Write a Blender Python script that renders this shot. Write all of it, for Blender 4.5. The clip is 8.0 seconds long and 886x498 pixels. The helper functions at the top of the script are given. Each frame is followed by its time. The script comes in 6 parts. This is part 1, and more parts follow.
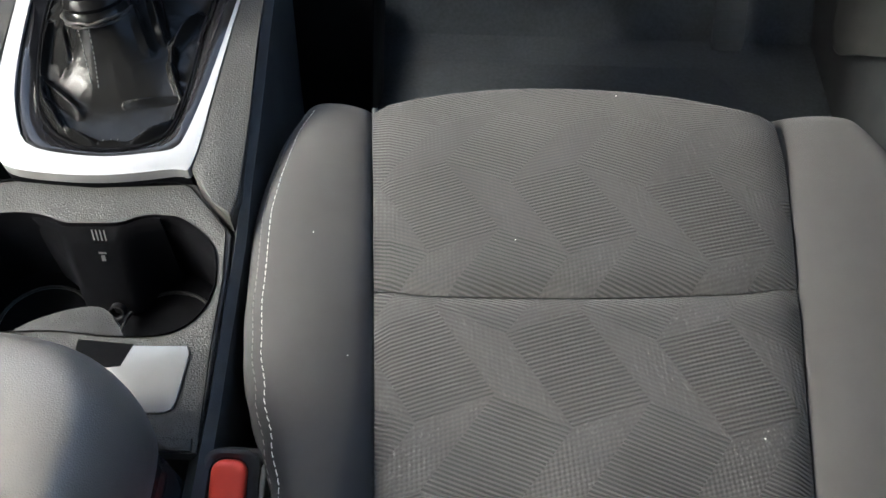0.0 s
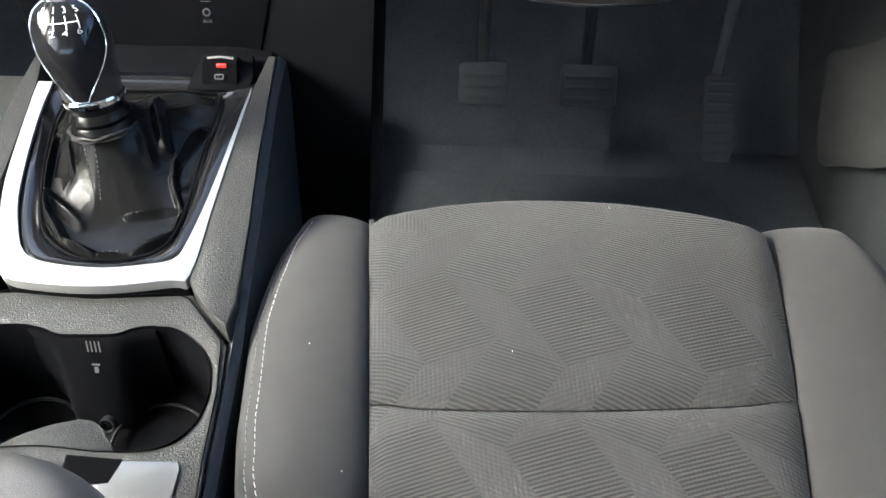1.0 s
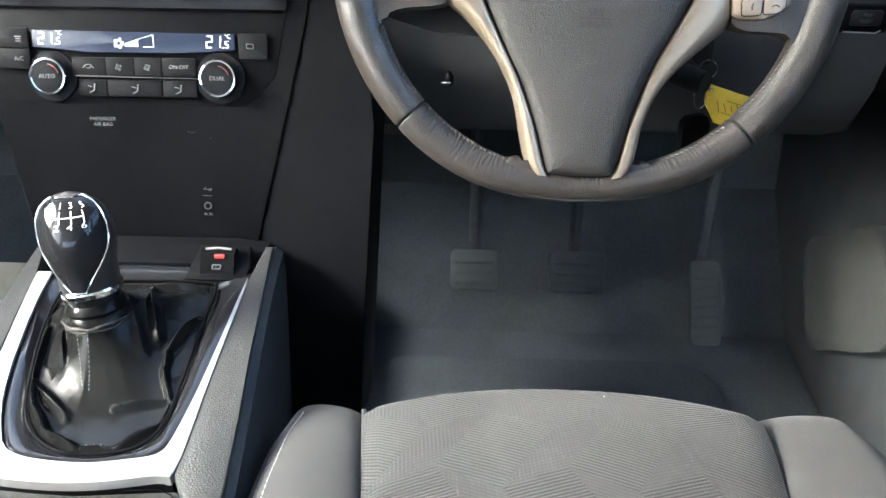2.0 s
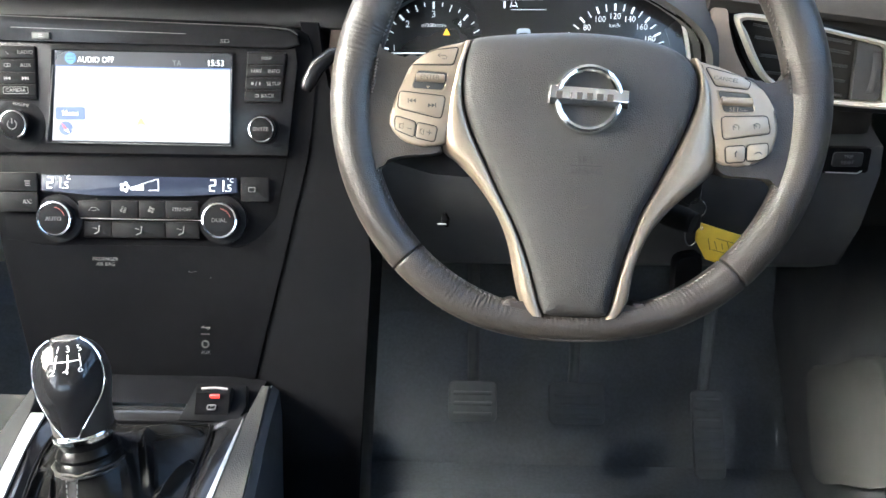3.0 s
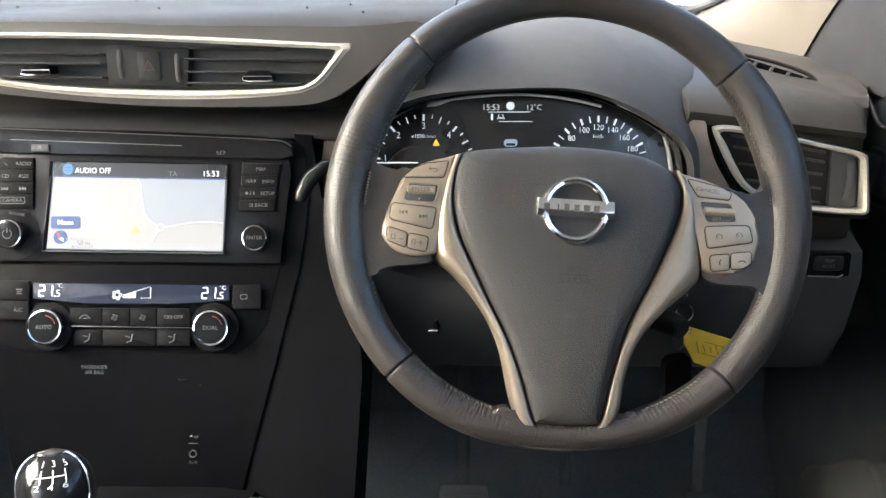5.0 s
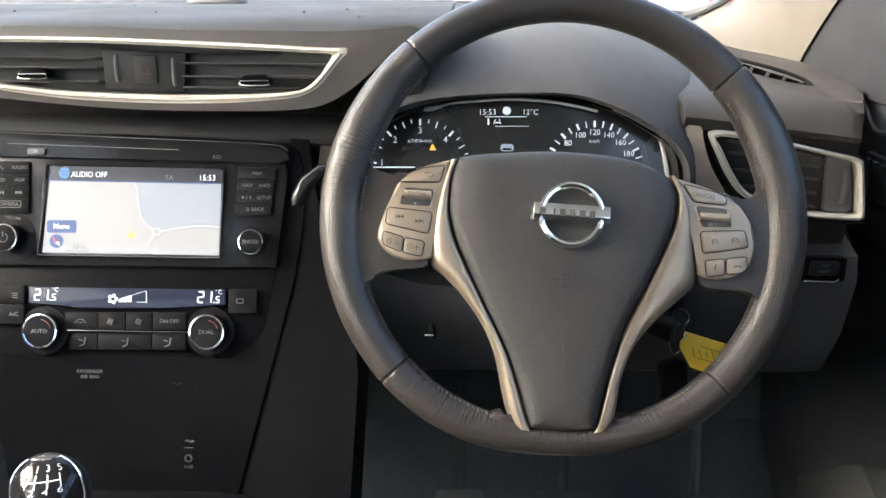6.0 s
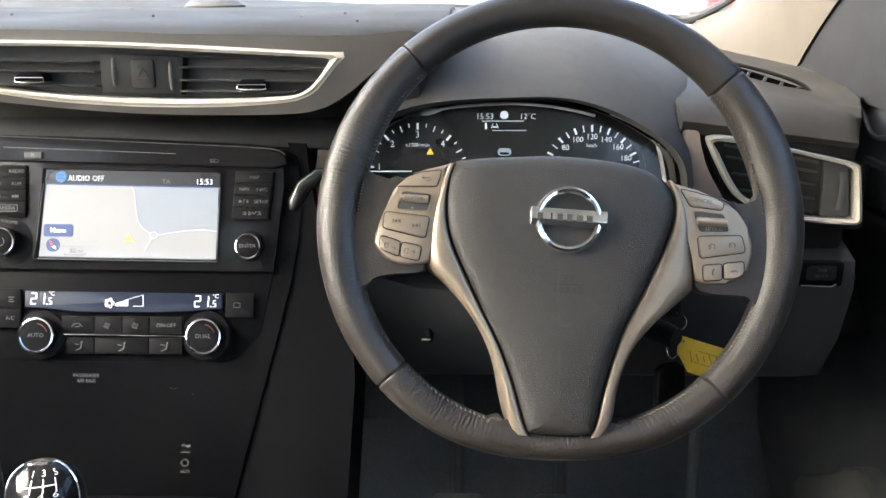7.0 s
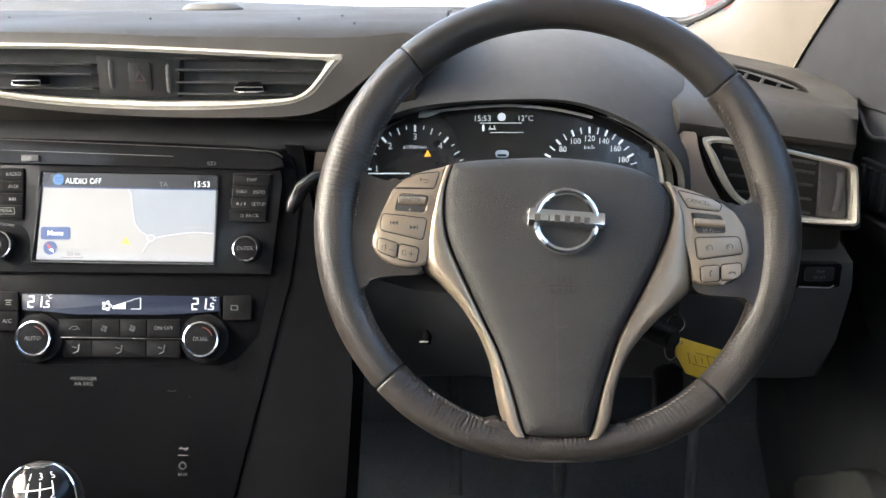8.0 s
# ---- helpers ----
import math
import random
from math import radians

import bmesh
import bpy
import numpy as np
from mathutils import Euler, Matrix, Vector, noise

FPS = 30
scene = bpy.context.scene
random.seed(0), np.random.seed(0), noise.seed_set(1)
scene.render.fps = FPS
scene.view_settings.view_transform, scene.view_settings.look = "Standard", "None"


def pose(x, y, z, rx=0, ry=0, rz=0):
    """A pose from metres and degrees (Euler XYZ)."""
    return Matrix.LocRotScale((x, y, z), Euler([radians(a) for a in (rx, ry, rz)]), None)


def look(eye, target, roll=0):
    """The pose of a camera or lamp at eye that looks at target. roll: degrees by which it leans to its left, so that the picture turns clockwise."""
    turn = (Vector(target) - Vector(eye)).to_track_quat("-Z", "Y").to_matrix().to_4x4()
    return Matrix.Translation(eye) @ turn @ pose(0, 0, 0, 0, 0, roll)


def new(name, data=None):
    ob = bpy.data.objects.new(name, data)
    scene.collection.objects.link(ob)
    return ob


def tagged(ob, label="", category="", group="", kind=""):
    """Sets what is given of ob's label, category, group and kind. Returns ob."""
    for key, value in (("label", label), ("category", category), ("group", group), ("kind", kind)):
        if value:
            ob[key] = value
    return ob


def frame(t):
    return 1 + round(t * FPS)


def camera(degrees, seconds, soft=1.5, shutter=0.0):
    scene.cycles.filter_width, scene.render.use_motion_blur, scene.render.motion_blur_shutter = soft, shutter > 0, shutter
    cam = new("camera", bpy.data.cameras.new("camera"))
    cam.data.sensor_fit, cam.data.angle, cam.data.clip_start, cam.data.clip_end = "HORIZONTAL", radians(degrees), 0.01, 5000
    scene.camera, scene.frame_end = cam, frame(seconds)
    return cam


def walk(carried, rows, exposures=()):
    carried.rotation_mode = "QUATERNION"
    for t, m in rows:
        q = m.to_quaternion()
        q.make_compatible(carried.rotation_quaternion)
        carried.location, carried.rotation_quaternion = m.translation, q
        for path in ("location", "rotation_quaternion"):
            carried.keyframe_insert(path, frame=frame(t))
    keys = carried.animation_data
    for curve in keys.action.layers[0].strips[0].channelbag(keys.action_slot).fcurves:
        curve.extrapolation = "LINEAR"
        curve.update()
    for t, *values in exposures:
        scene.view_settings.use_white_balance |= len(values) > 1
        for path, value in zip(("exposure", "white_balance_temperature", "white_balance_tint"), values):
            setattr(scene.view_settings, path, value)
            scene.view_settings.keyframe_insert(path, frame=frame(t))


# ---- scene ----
cam = camera(58.0, 8.0)
PATH = [
    (0, (-0.072, -0.622, 0.804), (-0.172, 0.525, -0.832), -1.6),
    (0.5, (-0.07, -0.62, 0.808), (-0.171, 0.532, -0.824), -2.0),
    (1, (-0.073, -0.619, 0.809), (-0.171, 0.729, -0.665), -1.0),
    (1.5, (-0.076, -0.617, 0.81), (-0.167, 0.883, -0.511), -0.7),
    (2, (-0.076, -0.615, 0.816), (-0.162, 1.026, -0.323), -0.4),
    (2.2, (-0.075, -0.613, 0.819), (-0.164, 1.07, -0.258), -0.4),
    (3.3, (-0.073, -0.61, 0.839), (-0.159, 1.207, 0.008), -0.8),
    (3.5, (-0.076, -0.611, 0.841), (-0.148, 1.222, 0.044), -0.6),
    (4, (-0.076, -0.61, 0.845), (-0.144, 1.252, 0.118), -0.6),
    (4.5, (-0.077, -0.611, 0.85), (-0.139, 1.263, 0.155), -0.6),
    (6, (-0.075, -0.611, 0.852), (-0.129, 1.272, 0.179), -0.4),
    (6.5, (-0.075, -0.612, 0.852), (-0.125, 1.273, 0.184), -0.3),
    (7, (-0.074, -0.61, 0.853), (-0.124, 1.275, 0.187), -0.3),
    (7.5, (-0.073, -0.611, 0.852), (-0.124, 1.276, 0.191), -0.4),
    (8, (-0.073, -0.61, 0.852), (-0.12, 1.278, 0.193), -0.4),
]
walk(cam, [(t, look(eye, target, roll)) for t, eye, target, roll in PATH],
     exposures=[(0.0, 3.2, 5800, 5), (0.5, 3.2, 5800, 5), (1.0, 3.5, 5750, 4), (1.5, 3.85, 5650, 3), (2.2, 4.15, 5650, 3),
                (3.5, 3.95, 5900, 5), (4.5, 3.5, 6000, 6), (8.0, 3.35, 6050, 7)])

# ---- light ----
world = bpy.data.worlds.new("sky")
scene.world = world
world.use_nodes = True
wn = world.node_tree.nodes
sky = wn.new("ShaderNodeTexSky")
sky.sky_type, sky.sun_disc = "NISHITA", False
sky.sun_elevation, sky.sun_rotation = radians(33), radians(-100)
sky.air_density, sky.dust_density = 1.0, 6.0
wn["Background"].inputs["Strength"].default_value = 0.15
world.node_tree.links.new(sky.outputs[0], wn["Background"].inputs["Color"])

sun_data = bpy.data.lights.new("sun", "SUN")
sun_data.energy, sun_data.angle, sun_data.color = 0.38, radians(16), (1.0, 0.94, 0.86)
sun = new("sun", sun_data)
sun.matrix_world = look((-8, -1.4, 5.2), (0, 0, 0))


# ---- materials ----
def material(name, base, rough=0.5, metal=0.0, vary=0.12, grain=90.0, bump=0.0, bump_scale=900.0, coat=0.0,
             glow=None, glow_strength=0.0, rough_vary=0.08, cells=False, sheen=0.0, dust=0.0, spec=0.5):
    """A surface with colour variation at two scales, uneven gloss, and a fine relief of noise or leather cells."""
    m = bpy.data.materials.new(name)
    m.use_nodes = True
    n, l = m.node_tree.nodes, m.node_tree.links
    b = n["Principled BSDF"]
    glow_strength *= 0.10
    b.inputs["Roughness"].default_value, b.inputs["Metallic"].default_value = rough, metal
    b.inputs["Coat Weight"].default_value = coat
    b.inputs["Coat Roughness"].default_value = 0.05
    b.inputs["Sheen Weight"].default_value = sheen
    b.inputs["Specular IOR Level"].default_value = spec
    co = n.new("ShaderNodeTexCoord").outputs["Object"]

    def noise_at(scale, detail=4.0):
        t = n.new("ShaderNodeTexNoise")
        t.inputs["Scale"].default_value, t.inputs["Detail"].default_value = scale, detail
        l.new(co, t.inputs["Vector"])
        return t.outputs["Fac"]

    fine, broad = noise_at(grain), noise_at(grain / 9)
    add = n.new("ShaderNodeMath")
    add.operation = "ADD"
    l.new(fine, add.inputs[0]), l.new(broad, add.inputs[1])
    ramp = n.new("ShaderNodeMapRange")
    ramp.inputs["From Min"].default_value, ramp.inputs["From Max"].default_value = 0.6, 1.4
    ramp.inputs["To Min"].default_value, ramp.inputs["To Max"].default_value = 1 - vary, 1 + vary
    l.new(add.outputs[0], ramp.inputs["Value"])
    tint = n.new("ShaderNodeVectorMath")
    tint.operation = "SCALE"
    tint.inputs[0].default_value = base
    l.new(ramp.outputs[0], tint.inputs["Scale"])
    colour = tint.outputs[0]
    if dust:
        specks = n.new("ShaderNodeMapRange")
        specks.inputs["From Min"].default_value, specks.inputs["From Max"].default_value = 0.70, 0.78
        specks.inputs["To Max"].default_value = dust
        l.new(noise_at(420, 2), specks.inputs["Value"])
        mix = n.new("ShaderNodeMix")
        mix.data_type = "RGBA"
        mix.inputs["B"].default_value = (0.35, 0.33, 0.3, 1)
        l.new(specks.outputs[0], mix.inputs["Factor"]), l.new(colour, mix.inputs["A"])
        colour = mix.outputs["Result"]
    l.new(colour, b.inputs["Base Color"])
    gloss = n.new("ShaderNodeMapRange")
    gloss.inputs["From Min"].default_value, gloss.inputs["From Max"].default_value = 0.3, 0.7
    gloss.inputs["To Min"].default_value, gloss.inputs["To Max"].default_value = max(0.02, rough - rough_vary), rough + rough_vary
    l.new(broad, gloss.inputs["Value"]), l.new(gloss.outputs[0], b.inputs["Roughness"])
    if bump:
        bp = n.new("ShaderNodeBump")
        bp.inputs["Strength"].default_value, bp.inputs["Distance"].default_value = bump, 0.0006
        if cells:
            v = n.new("ShaderNodeTexVoronoi")
            v.feature = "DISTANCE_TO_EDGE"
            v.inputs["Scale"].default_value = bump_scale
            l.new(co, v.inputs["Vector"])
            l.new(v.outputs["Distance"], bp.inputs["Height"])
        else:
            l.new(noise_at(bump_scale, 3), bp.inputs["Height"])
        l.new(bp.outputs[0], b.inputs["Normal"])
    if glow:
        b.inputs["Emission Color"].default_value = (*glow, 1)
        b.inputs["Emission Strength"].default_value = glow_strength
    return m


def seat_weave():
    """Ribbed upholstery: fine ribs that change slope between zigzag columns, in dense dark and pale blocks."""
    m = bpy.data.materials.new("ribbed_seat_cloth")
    m.use_nodes = True
    n, l = m.node_tree.nodes, m.node_tree.links
    b = n["Principled BSDF"]
    b.inputs["Roughness"].default_value = 0.85
    b.inputs["Sheen Weight"].default_value = 0.06
    sep = n.new("ShaderNodeSeparateXYZ")
    l.new(n.new("ShaderNodeTexCoord").outputs["Object"], sep.inputs[0])

    def calc(op, a, c=0.0, d=0.0):
        k = n.new("ShaderNodeMath")
        k.operation = op
        for i, v in enumerate((a, c, d)):
            if isinstance(v, (int, float)):
                k.inputs[i].default_value = v
            else:
                l.new(v, k.inputs[i])
        return k.outputs[0]

    x, y = sep.outputs[0], sep.outputs[1]
    # tumbling blocks: zigzag columns whose turning points step up and down from line to line
    wide = 0.0477
    rise = calc("ADD", y, 5.100)
    for _ in range(3):
        lean = calc("MULTIPLY", calc("PINGPONG", rise, 0.060), 0.70)
        along_x = calc("ADD", calc("ADD", x, 4.7833), lean)
        rise = calc("SUBTRACT", calc("ADD", y, 5.110), calc("MULTIPLY", calc("PINGPONG", along_x, wide), 0.020 / wide))
    odd = calc("MODULO", calc("FLOOR", calc("DIVIDE", along_x, wide)), 2.0)
    row = calc("MODULO", calc("FLOOR", calc("DIVIDE", rise, 0.060)), 2.0)
    dense = calc("SUBTRACT", 1.0, calc("ABSOLUTE", calc("SUBTRACT", odd, row)))
    slope = calc("MULTIPLY_ADD", odd, 0.66, -0.33)
    rib = calc("SINE", calc("MULTIPLY", calc("ADD", y, calc("MULTIPLY", x, slope)), 2 * math.pi / 0.0029))
    thread = calc("SINE", calc("MULTIPLY", calc("ADD", x, calc("MULTIPLY", y, 0.1)), 2 * math.pi / 0.0030))
    depth = calc("MULTIPLY_ADD", dense, 0.75, 0.30)
    height = calc("ADD", calc("MULTIPLY", rib, depth), calc("MULTIPLY", thread, calc("MULTIPLY_ADD", dense, -0.14, 0.30)))
    shade = calc("MULTIPLY_ADD", rib, calc("MULTIPLY_ADD", dense, 0.38, 0.20), calc("MULTIPLY_ADD", dense, -0.24, 1.10))
    nz = n.new("ShaderNodeTexNoise")
    nz.inputs["Scale"].default_value, nz.inputs["Detail"].default_value = 9, 1.5
    l.new(sep.inputs[0].links[0].from_socket, nz.inputs["Vector"])
    shade = calc("MULTIPLY", shade, calc("MULTIPLY_ADD", nz.outputs["Fac"], 0.9, 0.55))
    tint = n.new("ShaderNodeVectorMath")
    tint.operation = "SCALE"
    tint.inputs[0].default_value = (0.0245, 0.0238, 0.0236)
    l.new(shade, tint.inputs["Scale"])
    l.new(tint.outputs[0], b.inputs["Base Color"])
    bp = n.new("ShaderNodeBump")
    bp.inputs["Strength"].default_value, bp.inputs["Distance"].default_value = 0.55, 0.0007
    l.new(height, bp.inputs["Height"]), l.new(bp.outputs[0], b.inputs["Normal"])
    return m


SOFT = material("soft_dash_plastic", (0.026, 0.0238, 0.0212), 0.56, spec=0.17, bump=0.7, bump_scale=620, cells=True, vary=0.08, dust=0.12)
HARD = material("dark_dash_plastic", (0.052, 0.052, 0.053), 0.55, bump=0.25, bump_scale=1300, cells=True, vary=0.12)
GRAIN = material("grained_console_plastic", (0.026, 0.0257, 0.0245), 0.42, spec=0.26, bump=0.9, bump_scale=520, cells=True, vary=0.15)
HOODP = material("black_hood_plastic", (0.056, 0.056, 0.0565), 0.7, spec=0.25, bump=0.3, bump_scale=1000, cells=True, vary=0.12)
MATT = material("matt_black_plastic", (0.030, 0.031, 0.033), 0.6, bump=0.1, vary=0.15)
PIANO = material("gloss_black_plastic", (0.010, 0.010, 0.011), 0.15, spec=0.10, vary=0.1, rough_vary=0.03, dust=0.02)
CAPGLOSS = material("polished_black_plastic", (0.010, 0.010, 0.011), 0.07, spec=0.24, vary=0.05, rough_vary=0.01)
SILVER = material("satin_silver_plastic", (0.31, 0.308, 0.302), 0.42, metal=0.5, vary=0.05, bump=0.05)
CHAMP = material("champagne_silver_plastic", (0.265, 0.219, 0.168), 0.38, metal=0.7, vary=0.05, bump=0.05)
STRIP = material("brown_grey_grained_plastic", (0.30, 0.237, 0.19), 0.5, bump=0.7, bump_scale=600, cells=True, vary=0.1)
LOWER = material("satin_black_plastic", (0.0043, 0.0044, 0.0051), 0.40, spec=0.02, vary=0.2, dust=0.008)
NACELLE = material("satin_grey_nacelle", (0.050, 0.0465, 0.043), 0.45, spec=0.4, vary=0.05, bump=0.1)
DOORP = material("charcoal_door_plastic", (0.034, 0.037, 0.040), 0.6, spec=0.3, bump=0.4, bump_scale=700, cells=True, vary=0.12)
PEDAL = material("grey_rubber", (0.052, 0.057, 0.062), 0.9, vary=0.15)
SLAT = material("grey_slat_plastic", (0.050, 0.050, 0.050), 0.45, vary=0.08)
VENTSILVER = material("warm_silver_trim", (0.52, 0.485, 0.42), 0.34, metal=0.5, vary=0.05)
PALESILVER = material("pale_silver_paint", (0.60, 0.60, 0.59), 0.4, metal=0.2, vary=0.05)
CHROME = material("chrome", (0.80, 0.80, 0.80), 0.09, metal=1.0, vary=0.03, rough_vary=0.03)
KICK = material("grey_green_panel", (0.030, 0.032, 0.031), 0.7, vary=0.15, bump=0.2)
LEATHER = material("black_leather", (0.0205, 0.0182, 0.0165), 0.37, spec=0.42, bump=0.4, bump_scale=700, cells=True, vary=0.14)
WORN = material("creased_black_leather", (0.0225, 0.0196, 0.0175), 0.36, spec=0.44, bump=0.5, bump_scale=560, cells=True, vary=0.2)
GAITER = material("glossy_black_leather", (0.006, 0.006, 0.006), 0.17, spec=0.08, bump=0.10, bump_scale=600, cells=True, vary=0.15)
PAD = material("airbag_cover_vinyl", (0.0250, 0.0242, 0.0238), 0.5, spec=0.38, bump=0.8, bump_scale=620, cells=True, vary=0.07)
CLOTH = material("plain_seat_cloth", (0.026, 0.0252, 0.025), 0.88, bump=0.35, bump_scale=1500, vary=0.12, grain=60, sheen=0.06)
WEAVE = seat_weave()
CARPET = material("charcoal_carpet", (0.060, 0.068, 0.076), 0.95, bump=0.9, bump_scale=700, vary=0.3, grain=200)
LINER = material("pale_headlining", (0.55, 0.53, 0.49), 0.9, bump=0.2, bump_scale=900, vary=0.05)
BEIGE = material("beige_pillar_trim", (0.078, 0.067, 0.054), 0.6, bump=0.2, bump_scale=900, vary=0.05)
THREAD = material("pale_thread", (0.62, 0.61, 0.58), 0.8, vary=0.1)
DARKTHREAD = material("grey_thread", (0.10, 0.10, 0.098), 0.8, vary=0.1)
RED = material("red_plastic", (0.80, 0.075, 0.045), 0.4, vary=0.06)
YELLOW = material("yellow_tag_card", (0.72, 0.50, 0.04), 0.55, vary=0.1, bump=0.2, bump_scale=300)
INK = material("dark_ink", (0.05, 0.045, 0.04), 0.6)
PAPER = material("cream_paper", (0.62, 0.58, 0.48), 0.8, vary=0.06)
KEYP = material("black_key_plastic", (0.013, 0.013, 0.014), 0.5, spec=0.2, vary=0.1)
WHITEINK = material("white_ink", (0.75, 0.75, 0.74), 0.5)
GLOSSKEY = material("gloss_key_plastic", (0.0056, 0.0056, 0.0062), 0.36, spec=0.06, vary=0.1)
LEGEND = material("printed_legend", (0.120, 0.122, 0.124), 0.6)
DIM = material("faint_legend", (0.085, 0.085, 0.085), 0.6)
LIT = material("lit_legend", (0.7, 0.7, 0.7), 0.6, glow=(0.92, 0.96, 1.0), glow_strength=0.55)
MAP = material("lit_map_land", (0.1, 0.1, 0.1), 0.4, glow=(0.80, 0.765, 0.71), glow_strength=0.51, vary=0.02)
SEA = material("lit_map_water", (0.1, 0.1, 0.1), 0.4, glow=(0.50, 0.60, 0.72), glow_strength=0.54, vary=0.02)
BAND = material("lit_map_footer", (0.1, 0.1, 0.1), 0.4, glow=(0.62, 0.62, 0.66), glow_strength=0.68, vary=0.02)
BARDARK = material("lit_status_bar", (0.01, 0.01, 0.012), 0.3, glow=(0.02, 0.022, 0.028), glow_strength=1.0)
BLUE = material("lit_blue_key", (0.01, 0.02, 0.05), 0.4, glow=(0.03, 0.09, 0.30), glow_strength=0.9)
CYAN = material("lit_cyan_badge", (0.01, 0.02, 0.05), 0.4, glow=(0.10, 0.42, 0.85), glow_strength=0.9)
AMBER = material("amber_warning_lamp", (0.3, 0.15, 0.0), 0.4, glow=(1.0, 0.50, 0.05), glow_strength=1.1)
REDLAMP = material("red_indicator_lamp", (0.3, 0.02, 0.02), 0.4, glow=(1.0, 0.05, 0.03), glow_strength=0.9)
LCD = material("blue_grey_display", (0.008, 0.009, 0.014), 0.2, glow=(0.055, 0.065, 0.105), glow_strength=0.55, spec=0.15)
DIAL = material("black_dial_face", (0.008, 0.008, 0.009), 0.25, coat=0.3)
PALEROAD = material("pale_concrete", (0.55, 0.54, 0.52), 0.9, vary=0.15, grain=2.0, bump=0.3, bump_scale=30)
PLASTER = material("white_plaster", (0.78, 0.78, 0.76), 0.85, vary=0.06, grain=2.0)
CARRED = material("red_car_paint", (0.40, 0.07, 0.06), 0.25, coat=0.8)
TYRE = material("tyre_rubber", (0.02, 0.02, 0.02), 0.8)
GREYMETAL = material("grey_metal", (0.35, 0.35, 0.35), 0.45, metal=0.8)

GLASS = bpy.data.materials.new("clear_glass")
GLASS.use_nodes = True
_g = GLASS.node_tree.nodes["Principled BSDF"]
_g.inputs["Base Color"].default_value = (0.97, 0.99, 0.98, 1)
_g.inputs["Transmission Weight"].default_value, _g.inputs["Roughness"].default_value, _g.inputs["IOR"].default_value = 1.0, 0.0, 1.45


# ---- mesh helpers ----
def part(name, bm, mat, parent=None, label="", smooth=True, angle=0.6):
    """Link a bmesh as one mesh object under a thing or a part."""
    bmesh.ops.recalc_face_normals(bm, faces=bm.faces)
    if smooth:
        for f in bm.faces:
            f.smooth = True
        for e in bm.edges:
            if len(e.link_faces) == 2 and e.calc_face_angle(0) > angle:
                e.smooth = False
    me = bpy.data.meshes.new(name)
    bm.to_mesh(me)
    bm.free()
    me.materials.append(mat)
    ob = new(name, me)
    if parent:
        ob.parent = parent
    if label:
        tagged(ob, label)
    return ob


def thing(name, m, label, category, group="", kind=""):
    ob = new(name)
    ob.empty_display_size = 0.02
    ob.matrix_world = m
    return tagged(ob, label, category, group, kind)


def basis(origin, ex, ey, ez):
    m = Matrix((ex, ey, ez)).transposed().to_4x4()
    m.translation = origin
    return m


def mm(points):
    return [tuple(v * 0.001 for v in p) for p in points]


def rrect(cx, cy, w, h, r, n=4):
    r = min(r, w / 2 - 1e-5, h / 2 - 1e-5)
    out = []
    for k, (sx, sy) in enumerate(((1, 1), (-1, 1), (-1, -1), (1, -1))):
        for i in range(n + 1):
            a = math.pi / 2 * (k + i / n)
            out.append((cx + sx * (w / 2 - r) + r * math.cos(a), cy + sy * (h / 2 - r) + r * math.sin(a)))
    return out


def disc(cx, cy, r, n=32):
    return [(cx + r * math.cos(2 * math.pi * i / n), cy + r * math.sin(2 * math.pi * i / n)) for i in range(n)]


def spline(points, n=5, closed=True):
    """Catmull-Rom curve through the points."""
    pts = [Vector(p) for p in points]
    count = len(pts)
    out = []
    for i in range(count if closed else count - 1):
        p0 = pts[(i - 1) % count] if closed or i else pts[0]
        p1, p2 = pts[i], pts[(i + 1) % count]
        p3 = pts[(i + 2) % count] if closed or i + 2 < count else pts[-1]
        for k in range(n):
            t = k / n
            out.append(0.5 * (2 * p1 + (p2 - p0) * t + (2 * p0 - 5 * p1 + 4 * p2 - p3) * t * t + (3 * p1 - p0 - 3 * p2 + p3) * t ** 3))
    if not closed:
        out.append(pts[-1])
    return [tuple(p) for p in out]


def resample(points, n, closed=True):
    pts = [Vector(p) for p in points]
    if closed:
        pts.append(pts[0])
    at = [0.0]
    for a, b in zip(pts, pts[1:]):
        at.append(at[-1] + (b - a).length)
    out = []
    for i in range(n):
        s = at[-1] * i / (n if closed else n - 1)
        k = max(j for j in range(len(at)) if at[j] <= s + 1e-12)
        k = min(k, len(pts) - 2)
        out.append(tuple(pts[k].lerp(pts[k + 1], (s - at[k]) / max(at[k + 1] - at[k], 1e-9))))
    return out


def slab(outline, z0, z1, bevel=0.0, segments=2, bm=None):
    """A plate with that outline in local x, y, from z0 up to z1, its upper edge rounded."""
    bm = bm or bmesh.new()
    low = [bm.verts.new((p[0], p[1], z0)) for p in outline]
    top = [bm.verts.new((p[0], p[1], z1)) for p in outline]
    count = len(low)
    for i in range(count):
        j = (i + 1) % count
        bm.faces.new((low[i], low[j], top[j], top[i]))
    bm.faces.new(low[::-1])
    cap = bm.faces.new(top)
    if bevel:
        bmesh.ops.bevel(bm, geom=list(cap.edges), offset=bevel, segments=segments, profile=0.5, affect="EDGES", clamp_overlap=True)
    return bm


